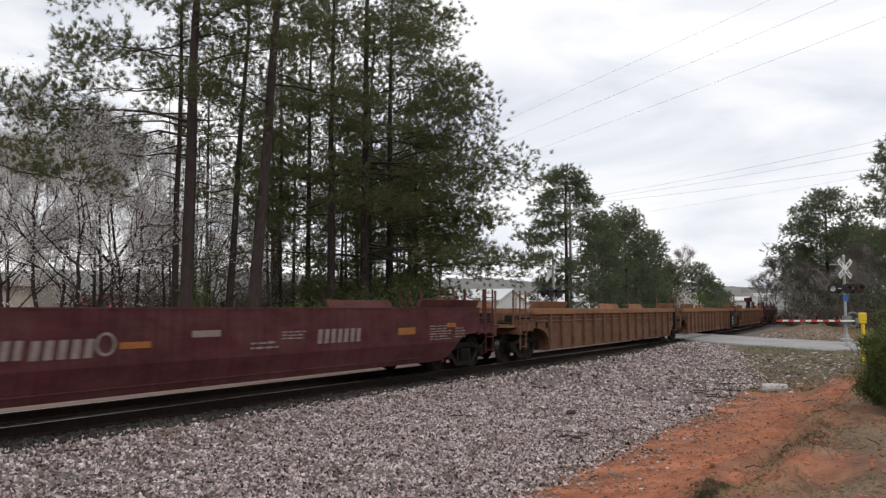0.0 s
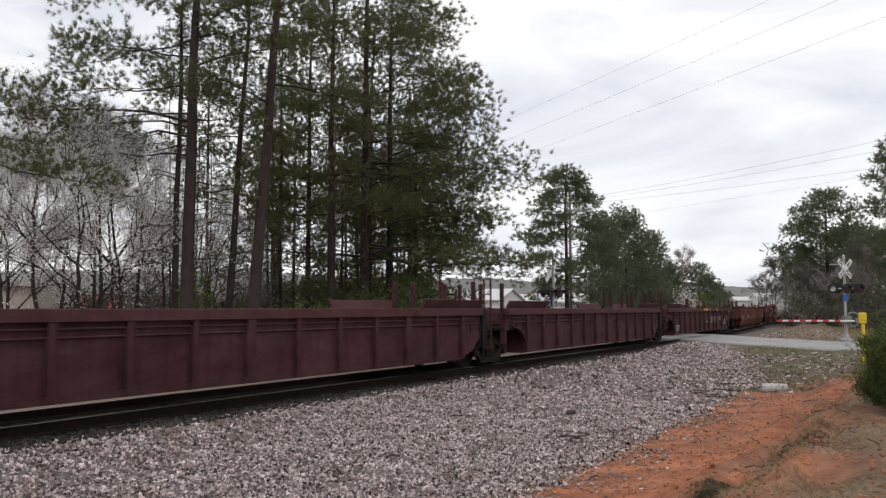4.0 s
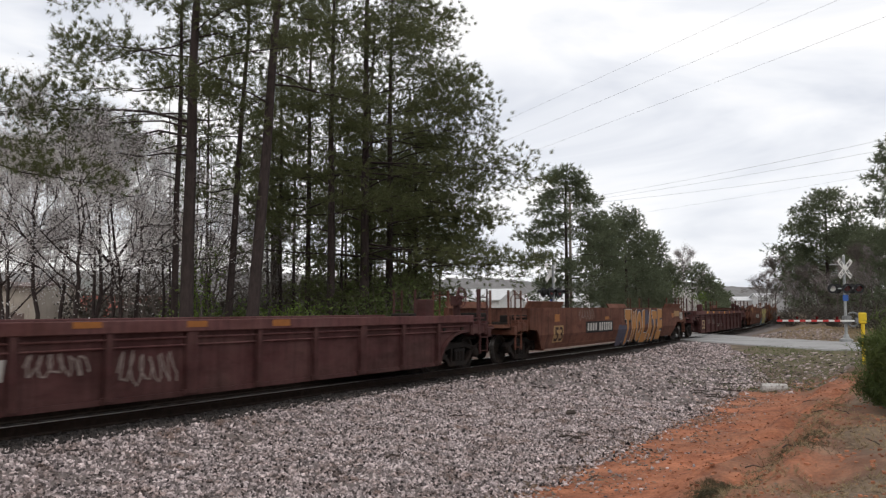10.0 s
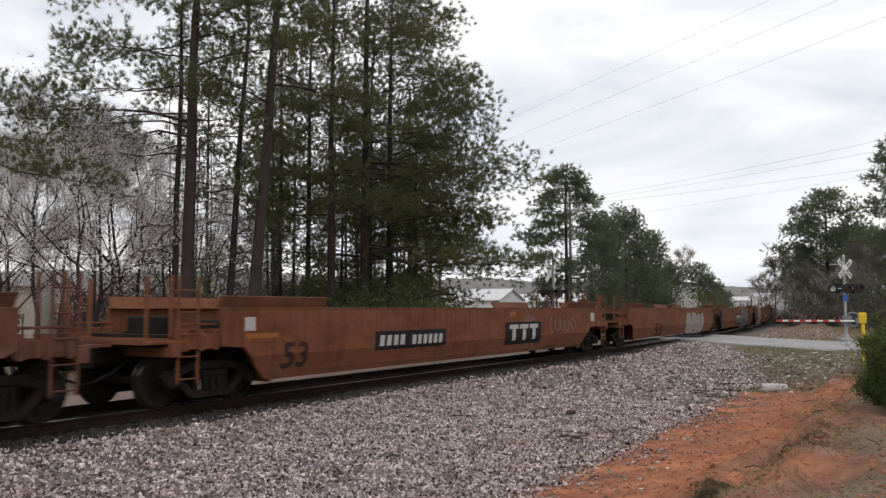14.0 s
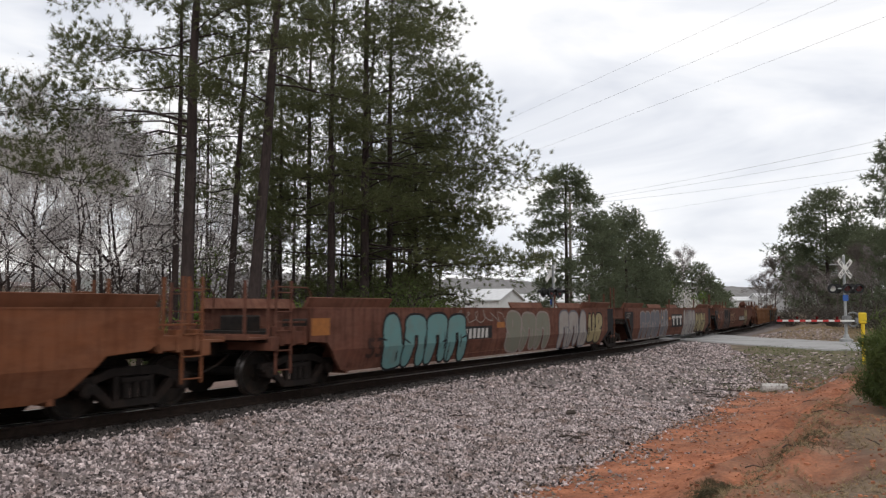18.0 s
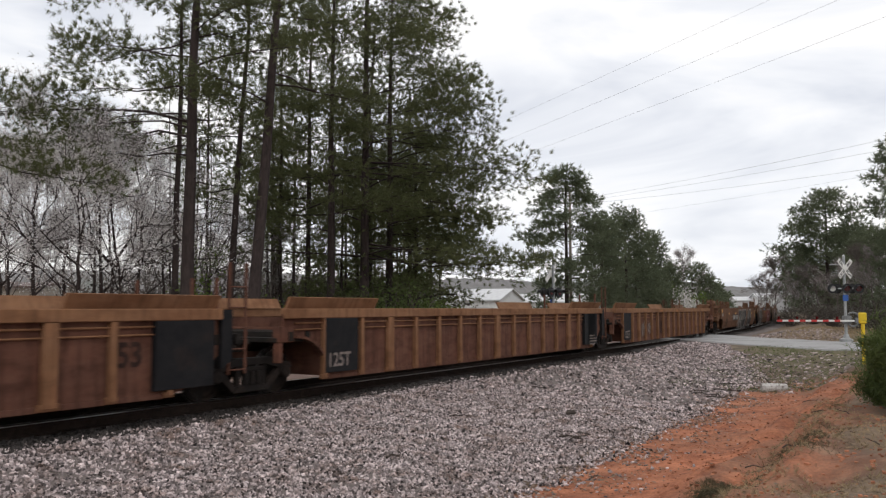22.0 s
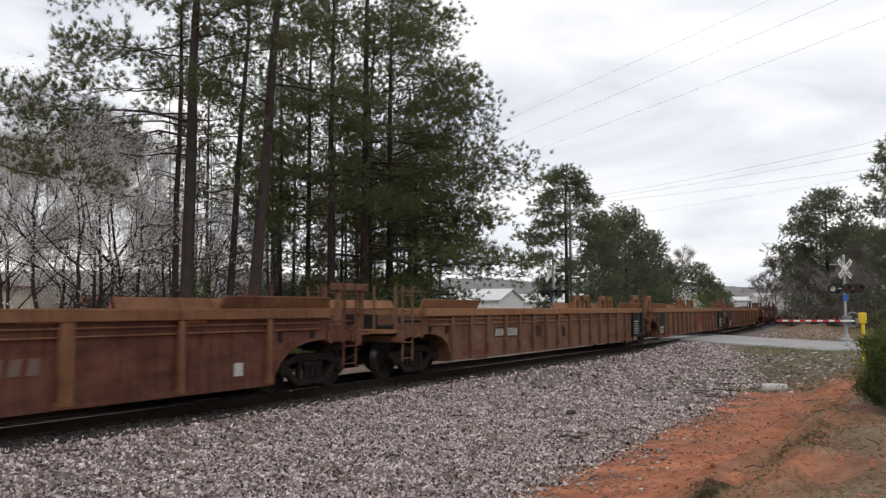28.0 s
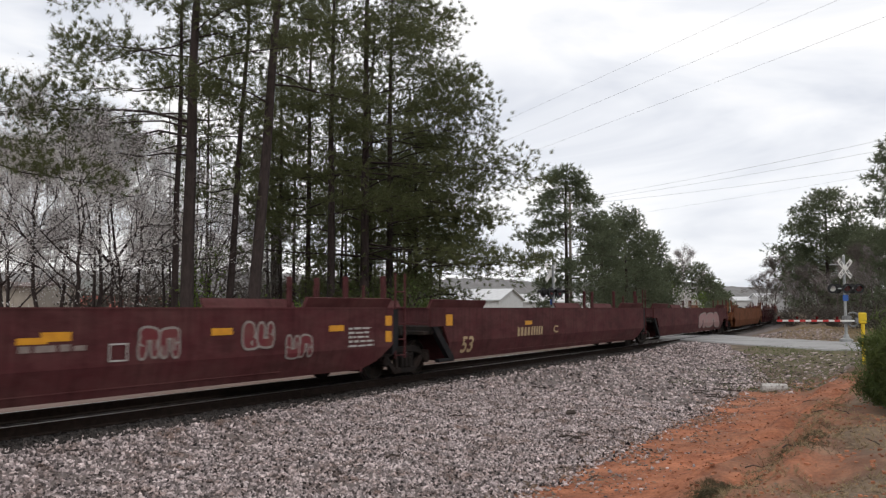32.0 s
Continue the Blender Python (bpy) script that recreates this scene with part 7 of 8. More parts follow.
def far_ridge(name, cx, cy, wide, depth, high, seed, mat, label):
    """A wooded ridge far off: a long uneven mound with tree tops along it."""
    rng = np.random.default_rng(seed)
    n = 220
    vs, fs = [], []
    rows = 7
    ax = Vector((-cy, cx, 0)).normalized()
    away = Vector((cx, cy, 0)).normalized()
    for j in range(rows):
        k = j / (rows - 1)
        for i in range(n):
            u = i / (n - 1)
            env = math.sin(math.pi * u) ** 0.4
            z = -3 + high * env * math.sin(math.pi * k * 0.5 + 0.1) * (0.8 + 0.25 * noise.noise(Vector((u * 6, seed, 0)))) + (1.1 * rng.random() + 0.9 * noise.noise(Vector((u * 90, k * 8, seed)))) * env
            p = Vector((cx, cy, 0)) + ax * (u - 0.5) * wide + away * depth * k
            vs.append((p.x, p.y, z))
    i = (np.arange(rows - 1)[:, None] * n + np.arange(n - 1)[None]).ravel()
    me = quick_mesh(name, vs, np.stack([i, i + 1, i + n + 1, i + n], 1), mat)
    tagged(new(name, me), label, "hill", kind="structure")


# bare winter grey, with the haze of distance mixed into the base colour
RIDGE = surface("hazed_winter_woodland", (0.15, 0.145, 0.14), (0.22, 0.21, 0.205), rough=1.0, scale=0.12, bump=0.6, bump_scale=0.5, stain=(0.11, 0.12, 0.10), stain_scale=0.03)
far_ridge("backdrop_ridge", -216.95, 475.46, 700, 120, 31, 3, RIDGE, "distant wooded ridge coloured in hazy winter grey")
far_ridge("backdrop_ridge_far", -340.30, 299.29, 640, 120, 34, 4, RIDGE, "distant wooded ridge coloured in hazy winter grey")
far_ridge("backdrop_ridge_east", -52.99, 455.34, 420, 100, 15, 5, RIDGE, "distant wooded ridge coloured in hazy winter grey")


# ---- level crossing signals ----
STEEL = surface("galvanised_steel", (0.30, 0.31, 0.31), (0.42, 0.43, 0.43), rough=0.5, metal=0.5, scale=9)
SIGN_WHITE = surface("white_sign_paint", (0.72, 0.71, 0.68), (0.60, 0.58, 0.55), rough=0.5, scale=5)
LAMP_BLACK = surface("black_signal_paint", (0.015, 0.015, 0.016), (0.03, 0.03, 0.03), rough=0.6, scale=6)
LENS_RED = surface("red_signal_lens", (0.06, 0.006, 0.006), (0.09, 0.01, 0.01), rough=0.15, scale=6)
ARM_RED = surface("red_gate_stripe", (0.42, 0.03, 0.03), (0.5, 0.05, 0.045), rough=0.45, scale=6)
POST_YELLOW = surface("yellow_post_paint", (0.72, 0.53, 0.03), (0.62, 0.42, 0.03), rough=0.5, scale=5, stain=(0.35, 0.24, 0.06), stain_at=(0.55, 0.8))
BOX_GREY = surface("grey_steel_cabinet", (0.13, 0.132, 0.132), (0.21, 0.212, 0.212), rough=0.55, scale=6)
BLUE = surface("blue_sign_paint", (0.03, 0.09, 0.32), (0.05, 0.12, 0.36), rough=0.5, scale=6)


def crossing_signal(x, y, turn, arm=0.0, label="", high=4.35, blade_turn=0.0):
    """Mast with crossbuck, two pairs of flashing lamps and a gate; turn: the way it faces."""
    s = new("crossing_signal")
    z0 = lie(x, y, False)
    s.matrix_basis = pose(x, y, z0, 0, 0, turn)
    tagged(s, label, "railway signal", group="level crossing signals")
    part("mast", Shape().lathe([(0, 0.075), (high, 0.065)], (0, 0, 0), "z", 12).lathe([(high, 0.08), (high + 0.06, 0.03)], (0, 0, 0), "z", 12).mesh("mast", STEEL, smooth=False), s)
    part("base", Shape().lathe([(0, 0.32), (0.18, 0.32), (0.24, 0.16), (0.42, 0.12)], (0, 0, 0), "z", 14).mesh("base", STEEL), s)
    for k, a in enumerate((45, -45)):
        b = Shape().box(-0.61, 0.61, -0.012, 0.012, -0.115, 0.115)
        me = b.mesh("crossbuck_blade", SIGN_WHITE, bevel=0.004)
        ob = part("crossbuck_blade", me, s, "white crossbuck blade with black lettering")
        ob.matrix_basis = pose(0, -0.13, 3.72, 0, 0, blade_turn) @ pose(0, -0.03 * k, 0, 0, a, 0)
        for word, off in (("RAIL", -0.36), ("ROAD", 0.36)) if k == 0 else (("CROSS", -0.35), ("ING", 0.33)):
            vs, fs = letters(word, 0.19, 0.006, 0.85)
            sh = Shape().add([(u + off, -0.016, v) for u, v in vs], fs)
            tx = part("lettering", sh.mesh("lettering", LAMP_BLACK), ob)
    part("lamp_bar", Shape().tube([(-0.75, -0.1, 2.72), (0.72, -0.1, 2.72)], 0.03, 8).mesh("lamp_bar", STEEL), s)
    for face in (-1, 1):
        for sx in (-0.62, 0.06, 0.62) if face < 0 else (-0.3, 0.4):
            lamp = Shape().lathe([(0.0, 0.25), (face * 0.02, 0.25)], (sx, face * 0.16, 2.72), "y", 24)
            lamp.lathe([(0.0, 0.16), (face * 0.14, 0.16)], (sx, face * 0.16 - face * 0.14, 2.72), "y", 16)
            n = 10
            hood = []
            for i in range(n + 1):
                w = math.pi * (i / n)
                hood += [(sx + 0.16 * math.cos(w), face * 0.18, 2.72 + 0.16 * math.sin(w)), (sx + 0.16 * math.cos(w), face * 0.42, 2.70 + 0.16 * math.sin(w))]
            lamp.add(hood, [(2 * i, 2 * i + 2, 2 * i + 3, 2 * i + 1) for i in range(n)])
            lp = part("lamp", lamp.mesh("lamp", LAMP_BLACK), s, "black round flashing lamp with hood")
            part("lens", Shape().lathe([(0.0, 0.145), (face * 0.02, 0.12)], (sx, face * 0.185, 2.72), "y", 18).mesh("lens", SIGN_WHITE if sx == -0.62 else LENS_RED), lp, "pale signal lens" if sx == -0.62 else "dark red signal lens")
    part("bracket_arm", Shape().tube([(0, 0, high - 0.42), (-0.68, 0, high - 0.42)], 0.022, 6).mesh("bracket_arm", STEEL), s)
    part("sign_plate", Shape().box(-0.13, 0.13, -0.1, -0.085, 2.1, 2.4).mesh("sign_plate", BLUE), s, "small blue notice plate")
    if arm:
        mech = Shape().box(-0.16, 0.22, -0.24, 0.10, 0.95, 1.36)
        part("gate_mechanism", mech.mesh("gate_mechanism", BOX_GREY, bevel=0.03), s, "grey gate mechanism housing")
        a = Shape().box(-arm, 0.3, -0.36, -0.33, 1.06, 1.15)
        bar_ob = part("gate_arm", a.mesh("gate_arm", SIGN_WHITE, bevel=0.004), s, "white gate arm with red stripes, lowered")
        k = -arm
        ring = [(0.28 + 0.3 * math.cos(q * math.pi / 8), -0.22, 1.18 + 0.34 * math.sin(q * math.pi / 8)) for q in range(-6, 10)]
        part("counterweight_arm", Shape().tube(ring, 0.05, 6).mesh("counterweight_arm", BOX_GREY), s, "curved grey counterweight arm")
        st = Shape().box(-0.135, 0.135, -0.373, -0.317, 1.054, 1.156).mesh("stripe", ARM_RED)
        while k < -0.5:
            part("stripe", st, bar_ob, at=(k + 0.14, 0, 0))
            k += 0.55
        for q in (0.12, 0.4, 0.68, 0.94):
            part("arm_lamp", Shape().lathe([(0, 0.06), (0.16, 0.06)], (-arm * q - 0.1, -0.345, 1.16), "z", 10).mesh("arm_lamp", LENS_RED), bar_ob)
        part("counterweight", Shape().box(0.35, 0.75, -0.37, -0.2, 0.98, 1.26).mesh("counterweight", BOX_GREY, bevel=0.02), s)
    return s


crossing_signal(-3.41, 46.06, 22, arm=3.4, label="railway crossing signal with crossbuck and lowered striped gate", blade_turn=31.0)
crossing_signal(-15.91, 38.18, 258, arm=0.0, label="railway crossing signal seen beyond the track")


def yellow_post(x, y):
    p = new("marker_post")
    p.location = (x, y, lie(x, y, False))
    tagged(p, "yellow plastic pipeline marker post beside the road", "post")
    part("post", Shape().lathe([(0, 0.055), (1.45, 0.055), (1.5, 0.03)], (0, 0, 0), "z", 12).mesh("post", POST_YELLOW), p)
    part("cap", Shape().box(-0.11, 0.11, -0.09, 0.09, 1.28, 1.62).mesh("cap", POST_YELLOW, bevel=0.03), p)


yellow_post(-1.61, 28.00)

# ---- poles and wires ----
POLE = surface("weathered_pole_timber", (0.16, 0.13, 0.105), (0.24, 0.20, 0.17), rough=0.9, scale=6, stretch=(4, 4, 0.4), bump=0.3)
WIRE = surface("grey_aluminium_wire", (0.30, 0.305, 0.31), (0.38, 0.385, 0.39), rough=0.5, scale=3)


def utility_pole(x, y, high, turn, arms=((0.35, 1.1), (1.5, 0.9))):
    p = new("utility_pole")
    p.matrix_basis = pose(x, y, lie(x, y, False), 0, 0, turn)
    tagged(p, "weathered wooden utility pole with crossarm", "pole", group="utility poles")
    part("pole", Shape().lathe([(0, 0.16), (high, 0.10)], (0, 0, 0), "z", 10).mesh("pole", POLE, smooth=True), p)
    for d, w in arms:
        arm = part("crossarm", Shape().box(-w, w, -0.14, -0.04, high - d - 0.06, high - d + 0.06).mesh("crossarm", POLE, bevel=0.01), p)
        for sx in (-0.9, 0.0, 0.9):
            part("insulator", Shape().lathe([(0, 0.03), (0.05, 0.06), (0.12, 0.03)], (sx * w, -0.09, high - d + 0.06), "z", 8).mesh("insulator", BOX_GREY), arm)


def wire(p, q, r, sag, name="power_line"):
    p, q = Vector(p), Vector(q)
    pts = [p.lerp(q, i / 24) - Vector((0, 0, 4 * sag * (i / 24) * (1 - i / 24))) for i in range(25)]
    ob = new(name, Shape().tube(pts, r, 5).mesh(name, WIRE))
    tagged(ob, "thin grey overhead power line", "wire", group="overhead wires")


utility_pole(-27.73, 70.65, 13.2, 20)
utility_pole(-35.37, 48.83, 12.0, -20)
utility_pole(6.04, 47.52, 11.4, 60)
for a, b in ((11.5, 11.4), (11.3, 10.7), (11.1, 9.5)):
    wire((-27.73, 70.65, a), (6.04, 47.52, b), 0.0085, 0.25)
wire((-27.73, 70.65, 9.4), (9.54, 75.03, 14.0), 0.006, 0.2)
for a, b in ((8.6, 9.5), (9.7, 10.5), (10.85, 11.4)):
    wire((-35.37, 48.83, a), (0.80, 23.62, b), 0.0038, 0.12)

# ---- buildings beyond the wood ----
METAL_WHITE = surface("white_ribbed_sheet_metal", (0.70, 0.70, 0.69), (0.60, 0.60, 0.59), rough=0.5, scale=2, stain=(0.45, 0.43, 0.40), stain_at=(0.6, 0.85))
METAL_BEIGE = surface("beige_sheet_metal", (0.46, 0.40, 0.34), (0.38, 0.33, 0.28), rough=0.6, scale=2, stain=(0.30, 0.25, 0.21), stain_at=(0.55, 0.85))
ROOF_RED = surface("red_brown_roofing", (0.25, 0.07, 0.05), (0.18, 0.055, 0.042), rough=0.8, scale=3)
ROOF_DULL = surface("dull_brown_roofing", (0.17, 0.12, 0.105), (0.13, 0.095, 0.085), rough=0.8, scale=3)
ROOF_GREY = surface("pale_metal_roofing", (0.62, 0.62, 0.62), (0.52, 0.52, 0.525), rough=0.45, scale=2)
DARK_GLASS = surface("dark_window_glass", (0.02, 0.023, 0.026), (0.03, 0.033, 0.036), rough=0.1, scale=2)
WOOD_BROWN = surface("brown_boarding", (0.16, 0.10, 0.07), (0.22, 0.14, 0.10), rough=0.9, scale=4, stretch=(6, 6, 0.6))


def shed(x, y, turn, wide, deep, eaves, ridge, wall, roof, label, name="metal_building", doors=2, windows=3):
    """A gabled shed: ribbed walls, overhanging roof, doors and windows on its front."""
    b = new(name)
    b.matrix_basis = pose(x, y, lie(x, y, False) - 0.05, 0, 0, turn)
    tagged(b, label, "building")
    w, d = wide / 2, deep / 2
    for sy in (-1, 1):
        part("wall", Shape().box(-w, w, min(sy * d, sy * (d - 0.15)), max(sy * d, sy * (d - 0.15)), 0, eaves).mesh("wall", wall), b)
    for sx in (-1, 1):
        part("gable", Shape().prism([(-d + 0.15, 0), (d - 0.15, 0), (d - 0.15, eaves), (0, ridge), (-d + 0.15, eaves)], sx * w - 0.15 * (sx > 0), sx * w + 0.15 * (sx < 0)).mesh("gable", wall), b)
    for sy in (-1, 1):
        k = (ridge - eaves) / d
        e = d + 0.4
        ze = eaves - 0.4 * k
        part("roof", Shape().add([(-w - 0.3, sy * e, ze), (w + 0.3, sy * e, ze), (w + 0.3, 0, ridge), (-w - 0.3, 0, ridge), (-w - 0.3, sy * e, ze + 0.14), (w + 0.3, sy * e, ze + 0.14), (w + 0.3, 0, ridge + 0.14), (-w - 0.3, 0, ridge + 0.14)],
                                 [(0, 1, 2, 3), (4, 5, 6, 7), (0, 1, 5, 4), (1, 2, 6, 5), (2, 3, 7, 6), (3, 0, 4, 7)]).mesh("roof", roof), b)
    rib = Shape().box(-0.03, 0.03, -d - 0.035, -d, 0, eaves - 0.05).mesh("panel_rib", wall)
    n = int(wide / 1.0)
    for i in range(n):
        part("panel_rib", rib, b, at=(-w + wide * (i + 0.5) / n, 0, 0))
    for i in range(doors):
        xx = -w + wide * (i + 0.7) / (doors + 0.4)
        dr = part("door", Shape().box(xx - 1.3, xx + 1.3, -d - 0.06, -d - 0.01, 0.02, 2.7).mesh("door", roof), b, "closed roller door")
    for i in range(windows):
        xx = -w + wide * (i + 0.35) / (windows)
        fr = part("window", Shape().box(xx - 0.6, xx + 0.6, -d - 0.07, -d - 0.02, 1.3, 2.3).mesh("window", METAL_WHITE), b)
        part("pane", Shape().box(xx - 0.53, xx + 0.53, -d - 0.085, -d - 0.03, 1.37, 2.23).mesh("pane", DARK_GLASS), fr)
    return b


shed(-59.38, 37.14, 38, 7, 10, 4.5, 4.9, METAL_BEIGE, ROOF_DULL, "long beige metal building with a dull red roof edge")
shed(-78.53, 56.07, 38, 6, 4, 3.0, 3.6, METAL_WHITE, ROOF_GREY, "small white metal building behind the trees", doors=1, windows=1)
shed(-66.40, 53.88, 30, 9, 7, 2.6, 4.3, WOOD_BROWN, ROOF_RED, "brown open shed with a red roof", name="barn", doors=1, windows=1)
shed(-52.05, 99.30, 5, 9, 9, 3.6, 5.0, METAL_WHITE, ROOF_GREY, "white metal building with a pale roof")
shed(-52.15, 114.29, 12, 18, 10, 3.4, 4.5, METAL_WHITE, ROOF_GREY, "long white metal building with a pale roof")
shed(-32.68, 183.54, 24, 5, 6, 3.6, 4.3, METAL_WHITE, ROOF_GREY, "distant white building by the railway")
shed(-28.52, 180.18, 24, 3.6, 6, 4.2, 4.9, METAL_WHITE, ROOF_GREY, "distant white building by the railway", doors=1, windows=1)


# ---- small things on the ground ----
DRY_GRASS = surface("dry_straw_grass", (0.24, 0.18, 0.10), (0.36, 0.27, 0.16), rough=0.9, scale=2, vary=0.35, island=True)
DARK_GRASS = surface("dark_matted_grass", (0.05, 0.042, 0.024), (0.12, 0.10, 0.055), rough=0.95, scale=2, vary=0.4, island=True)
GREEN_GRASS = surface("thin_green_grass", (0.07, 0.095, 0.03), (0.14, 0.16, 0.06), rough=0.85, scale=2, vary=0.3, island=True)
CLOD = surface("red_clay_clods", (0.27, 0.10, 0.052), (0.42, 0.18, 0.10), rough=0.95, scale=9, vary=0.4, island=True)
LITTER = surface("brown_leaf_litter", (0.12, 0.08, 0.055), (0.24, 0.17, 0.12), rough=0.9, scale=4, vary=0.5, island=True)
DEADWOOD = surface("dark_dead_wood", (0.03, 0.024, 0.02), (0.085, 0.066, 0.054), rough=0.95, scale=12, bump=0.4, stretch=(1, 1, 0.3))
PALE_WOOD = surface("peeling_white_log", (0.40, 0.38, 0.36), (0.60, 0.585, 0.56), rough=0.85, scale=11, bump=0.5, stain=(0.14, 0.11, 0.09), stain_at=(0.5, 0.65), stain_scale=7)


def strewn(name, count, seed, place, mat, kind, size, label, category, tall=1.0):
    """Many small pieces laid on the ground where place(rng) says."""
    rng = np.random.default_rng(seed)
    pts = []
    while len(pts) < count:
        q = place(rng)
        if q:
            pts.append((q[0], q[1], lie(q[0], q[1]) + 0.004))
    c = np.array(pts)
    if kind == "grass":
        vs, fs = blades(rng, c, np.repeat(np.array([[0, 0, 1.2 * tall]]), count, 0), 6, size, size * 0.07)
    elif kind == "litter":
        vs, fs = leaves(rng, c + np.array((0, 0, 0.012)), size)
        vs = vs.reshape(-1, 4, 3)
        vs[:, :, 2] = c[:, None, 2] + 0.012 + (vs[:, :, 2] - c[:, None, 2]) * 0.25
        vs = vs.reshape(-1, 3)
    else:
        cube = np.array([(a, b, d) for a in (-1, 1) for b in (-1, 1) for d in (-1, 1)], float)
        quads = np.array([(0, 1, 3, 2), (4, 6, 7, 5), (0, 4, 5, 1), (2, 3, 7, 6), (0, 2, 6, 4), (1, 5, 7, 3)])
        k = size * (0.4 + rng.random((count, 1, 1)) ** 2 * 1.6)
        vs = (cube[None] * k * (0.6 + 0.7 * rng.random((count, 8, 3))) * np.array((1, 1, 0.6)) + c[:, None]).reshape(-1, 3)
        fs = (quads[None] + 8 * np.arange(count)[:, None, None]).reshape(-1, 4)
    tagged(new(name, quick_mesh(name, vs, fs, mat)), label, category, kind="stuff")


def on_bank(rng):
    y = 3.5 + 14 * rng.random()
    x = MIDDLE + 10.0 + 3.4 * rng.random() ** 1.4
    return (x, y) if noise.noise(Vector((x * 0.8, y * 0.8, 4))) > -0.15 else None


def on_edge(rng):
    if rng.random() < 0.62:
        y = 7.0 + 2.3 * rng.random()
        return MIDDLE + 9.76 + 0.06 * (y - 7.0) + 0.13 * rng.normal(), y
    if rng.random() < 0.5:
        return MIDDLE + 10.5 + 0.22 * rng.normal(), 10.9 + 0.6 * rng.normal()
    y = 11 + 9 * rng.random()
    x = MIDDLE + 10.25 + 0.4 * rng.random()
    return (x, y) if noise.noise(Vector((x * 0.9, y * 0.6, 14))) > 0.1 else None


def by_road(rng):
    y = 24 + 16 * rng.random()
    x = MIDDLE + 5.0 + 7 * rng.random()
    road = y - (45.2 - 0.96 * (x + 7.0))
    return (x, y) if road < -3.6 and noise.noise(Vector((x * 0.6, y * 0.6, 24))) > -0.25 else None


def on_clay(rng):
    y = 4.5 + 22 * rng.random()
    return MIDDLE + 7.4 + 5.0 * rng.random(), y


def at_toe(rng):
    y = 4.5 + 26 * rng.random()
    x = MIDDLE + 7.6 + rng.normal() * 0.55
    return (x, y) if noise.noise(Vector((x * 1.1, y * 0.9, 34))) > -0.1 else None


def woodland(rng):
    x, y = MIDDLE - 5.5 - 18 * rng.random(), 8 + 34 * rng.random()
    return x, y


def far_verge(rng):
    y = 46 + 22 * rng.random()
    x = track_x(y) + 5 + 9 * rng.random()
    road = y - (45.2 - 0.96 * (x + 7.0))
    return (x, y) if road > 3.6 else None


strewn("dry_grass", 3600, 1, on_bank, DRY_GRASS, "grass", 0.075, "short dry straw-coloured grass on the bank", "grass", 0.6)
strewn("edge_grass", 3600, 2, on_edge, DARK_GRASS, "grass", 0.062, "dark dead grass and roots along the bank's edge", "grass", 0.3)
strewn("green_grass", 2800, 3, by_road, GREEN_GRASS, "grass", 0.10, "thin green grass beside the road", "grass")
strewn("clay_clods", 5200, 4, on_clay, CLOD, "lump", 0.012, "small crumbs of red clay", "soil")
strewn("leaf_litter", 5000, 5, at_toe, LITTER, "litter", 0.035, "brown leaf litter along the ballast's foot", "leaves")
strewn("bank_litter", 2600, 6, on_bank, LITTER, "litter", 0.03, "brown leaves and pine straw on the bank", "leaves")
strewn("woodland_litter", 6000, 7, woodland, LITTER, "litter", 0.07, "brown leaf litter under the trees", "leaves")
strewn("verge_grass", 3000, 8, far_verge, DRY_GRASS, "grass", 0.14, "dry grass past the road", "grass")
def mound(rng):
    y = 48 + 14 * rng.random()
    x = track_x(y) + 3.0 + 5.5 * rng.random()
    return (x, y) if y - (45.2 - 0.96 * (x + 7.0)) > 3.8 else None


strewn("mound_gravel", 3000, 12, mound, STONE, "lump", 0.026, "pale grey gravel heaped beside the track", "stones")
strewn("ballast_litter", 1500, 13, lambda rng: (MIDDLE + 2.5 + 5.5 * rng.random(), 6 + 24 * rng.random() ** 1.3), LITTER, "litter", 0.03, "brown leaves blown over the ballast", "leaves")
strewn("verge_gravel", 1900, 10, lambda rng: (MIDDLE + 4.6 + 5.2 * rng.random() ** 1.5, 24 + 12 * rng.random()), STONE, "lump", 0.03, "scattered grey gravel beside the road", "stones")
strewn("toe_stones", 2200, 9, at_toe, STONE, "lump", 0.013, "loose grey stones at the ballast's foot", "stones")


def stick(x, y, long, turn, seed, thick=0.018, label="broken dark stick on the ballast"):
    rng = np.random.default_rng(seed)
    z = lie(x, y) + 0.05
    ob = new("stick", Shape().tube([(-long / 2, 0, 0.0), (-long * 0.15, 0.03 * rng.normal(), 0.03), (long * 0.2, 0.04 * rng.normal(), 0.015), (long / 2, 0.05, 0.05)], [thick, thick * 0.9, thick * 0.7, thick * 0.35], 6).mesh("stick", DEADWOOD))
    ob.matrix_basis = pose(x, y, z, 0, 0, turn)
    tagged(ob, label, "stick", group="sticks on the ballast")


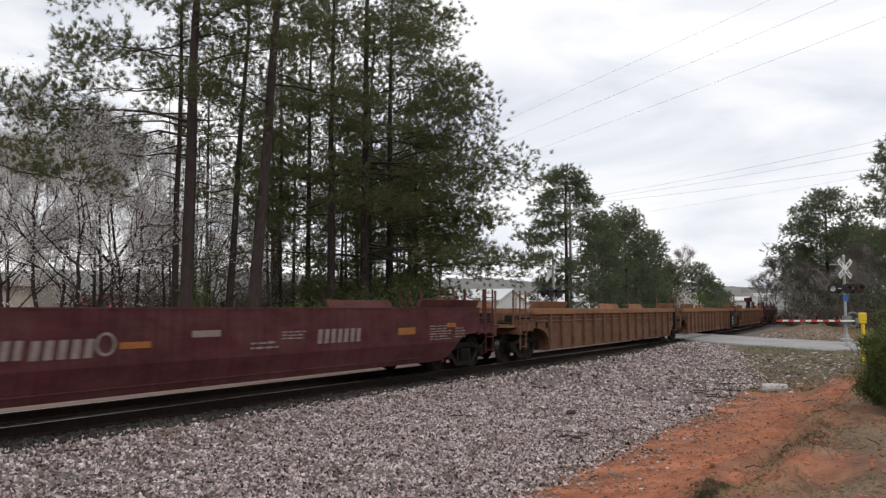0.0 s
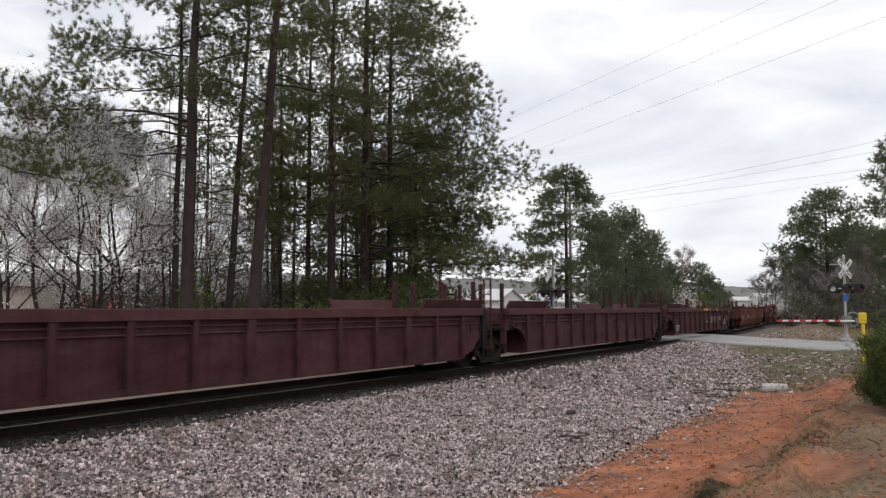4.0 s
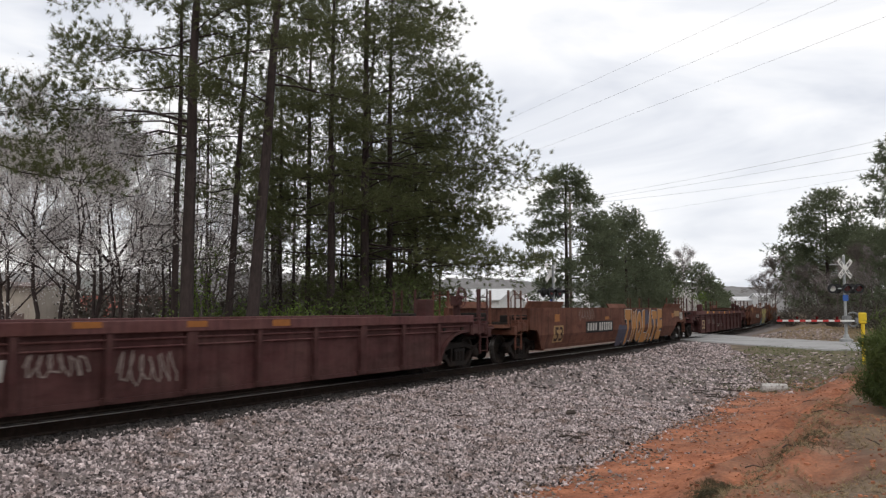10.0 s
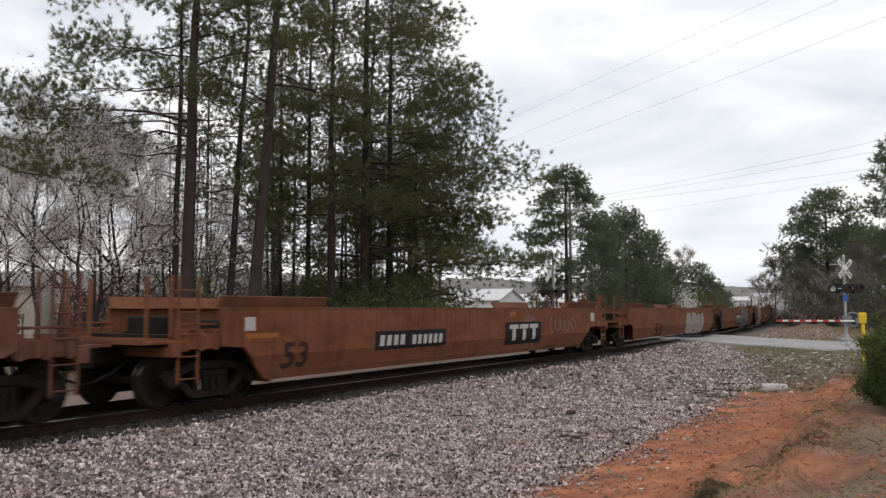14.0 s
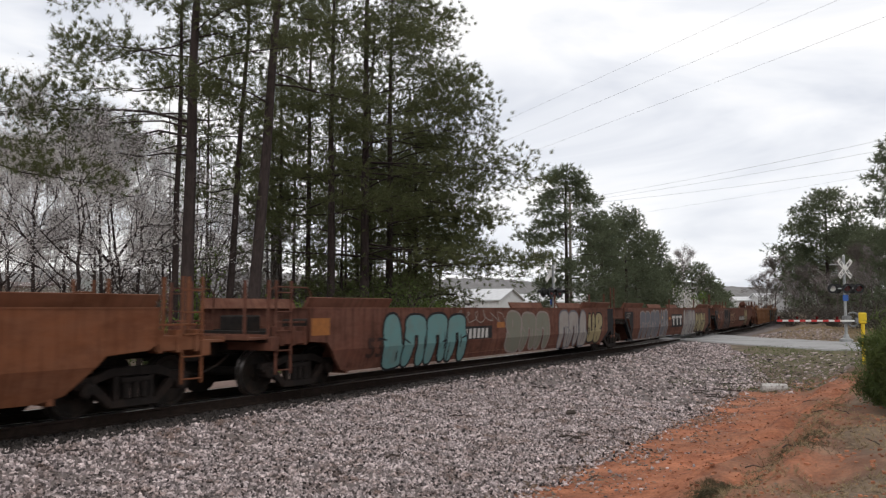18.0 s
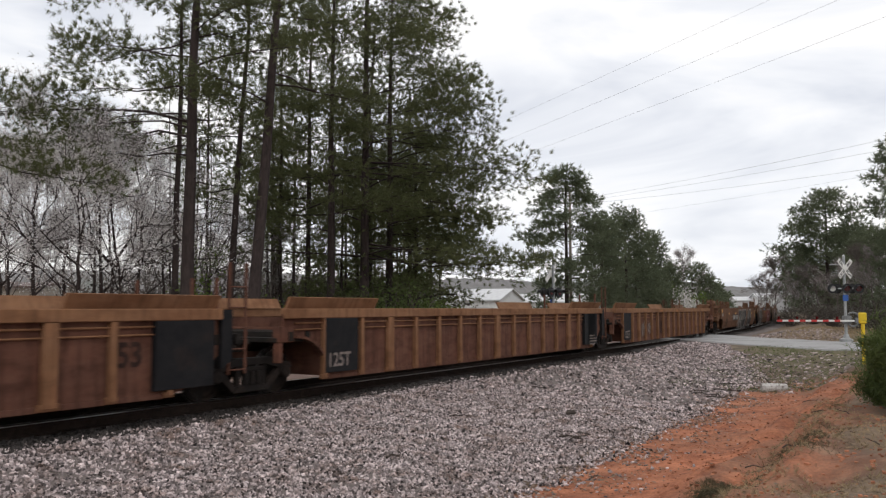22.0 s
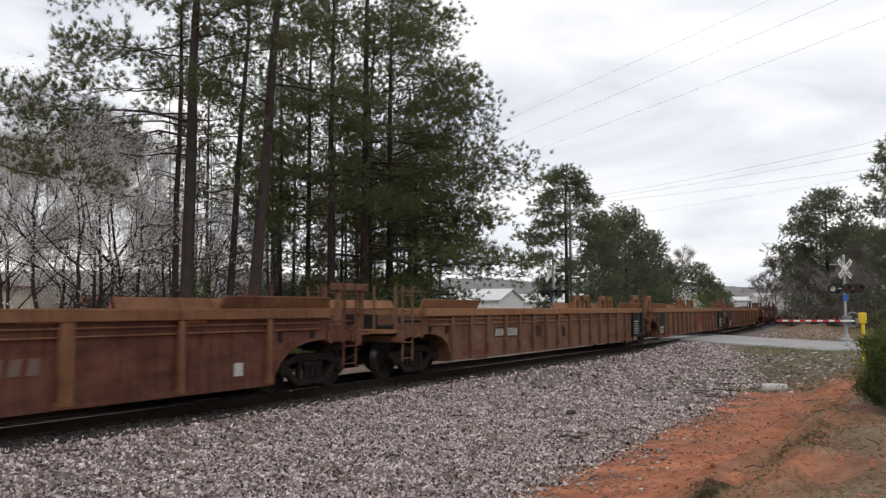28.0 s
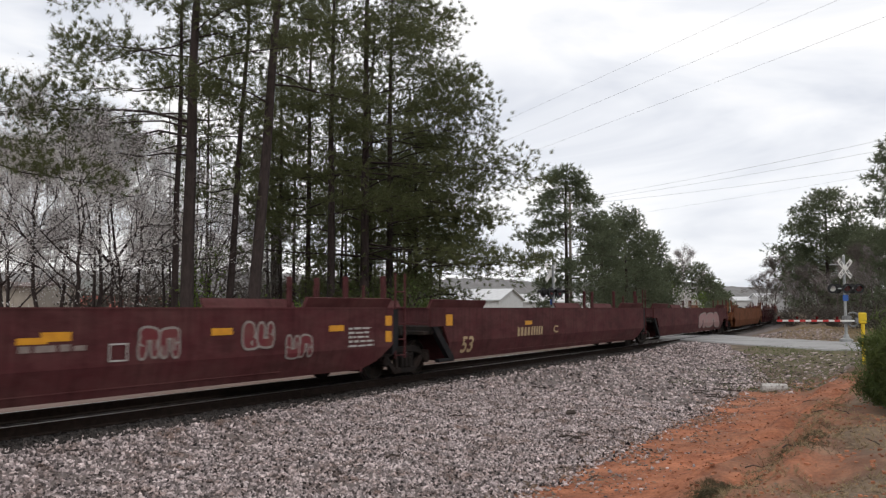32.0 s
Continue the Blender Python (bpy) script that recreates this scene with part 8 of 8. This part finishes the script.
def make_sticks():
    rng = random.Random(8)
    for x, y, l, a in ((-5.27, 13.48, 0.5, 10), (-5.15, 13.32, 0.3, 60), (-6.95, 16.09, 0.45, -40), (-6.77, 29.38, 0.9, -50), (-5.92, 29.87, 0.7, 10), (-8.67, 19.64, 0.6, -30), (-4.95, 22.01, 0.9, -35), (-5.20, 22.67, 0.7, 20), (-4.58, 21.41, 0.6, -10), (-4.80, 23.37, 1.0, -20), (-5.74, 24.44, 0.6, 45), (-4.98, 25.46, 0.8, 0), (-7.82, 13.96, 0.3, 20), (-6.65, 10.02, 0.25, 60)):
        stick(x, y, l, a, int(l * 100 + a))
    stick(-6.29, 15.96, 0.5, -55, 3, 0.05, "short charred branch on the ballast")
    for i in range(22):
        y = rng.uniform(6, 26)
        stick(MIDDLE + rng.uniform(5.5, 11.5), y, rng.uniform(0.15, 0.5), rng.uniform(0, 180), 50 + i, 0.008, "thin dead twig on the ground")


make_sticks()


def make_log(x, y):
    t = new("log")
    t.matrix_basis = pose(x, y, lie(x, y) + 0.09, 0, 0, 24)
    tagged(t, "short peeling white log lying in the grass", "log")
    part("trunk_piece", Shape().lathe([(-0.36, 0.08), (-0.34, 0.125), (-0.1, 0.135), (0.15, 0.12), (0.34, 0.115), (0.36, 0.07)], (0, 0, 0), "x", 12).mesh("trunk_piece", PALE_WOOD), t)
    part("stub", Shape().tube([(-0.1, 0, 0.1), (-0.22, 0.05, 0.26)], [0.03, 0.015], 6).mesh("stub", DEADWOOD), t)


make_log(-3.66, 24.50)


def motions():
    """The train rolls by at one speed; wheels turn while their car is near."""
    for u, q0, q1 in TRAIN:
        rows = []
        t = 0.0
        while t <= 32.001:
            x0, y0, _ = track(q0 - SPEED * t)
            x1, y1, _ = track(q1 - SPEED * t)
            turn = math.degrees(math.atan2(-(x1 - x0), y1 - y0))
            rows.append((t, pose((x0 + x1) / 2, (y0 + y1) / 2, 0, 0, 0, turn)))
            t += 0.5
        walk(u, rows)
    for w, y, number in WHEELS:
        q = (TRAIN[number][1] + TRAIN[number][2]) / 2
        t0 = max(q / SPEED - 2.2, 0.0)
        t1 = min(q / SPEED + 0.9, 32.0)
        if t1 <= 0 or t0 >= 32:
            continue
        a, b = frame(t0), frame(t1)
        rows = [(0.0, pose(0, y, 0.432))] if a > 1 else []
        for f in range(a, b + 1):
            t = (f - 1) / FPS
            rows.append((t, pose(0, y, 0.432, math.degrees(SPEED * (t - t0) / 0.455) % 360)))
        if b < frame(32.0):
            rows.append((32.0, rows[-1][1]))
        walk(w, rows)


motions()
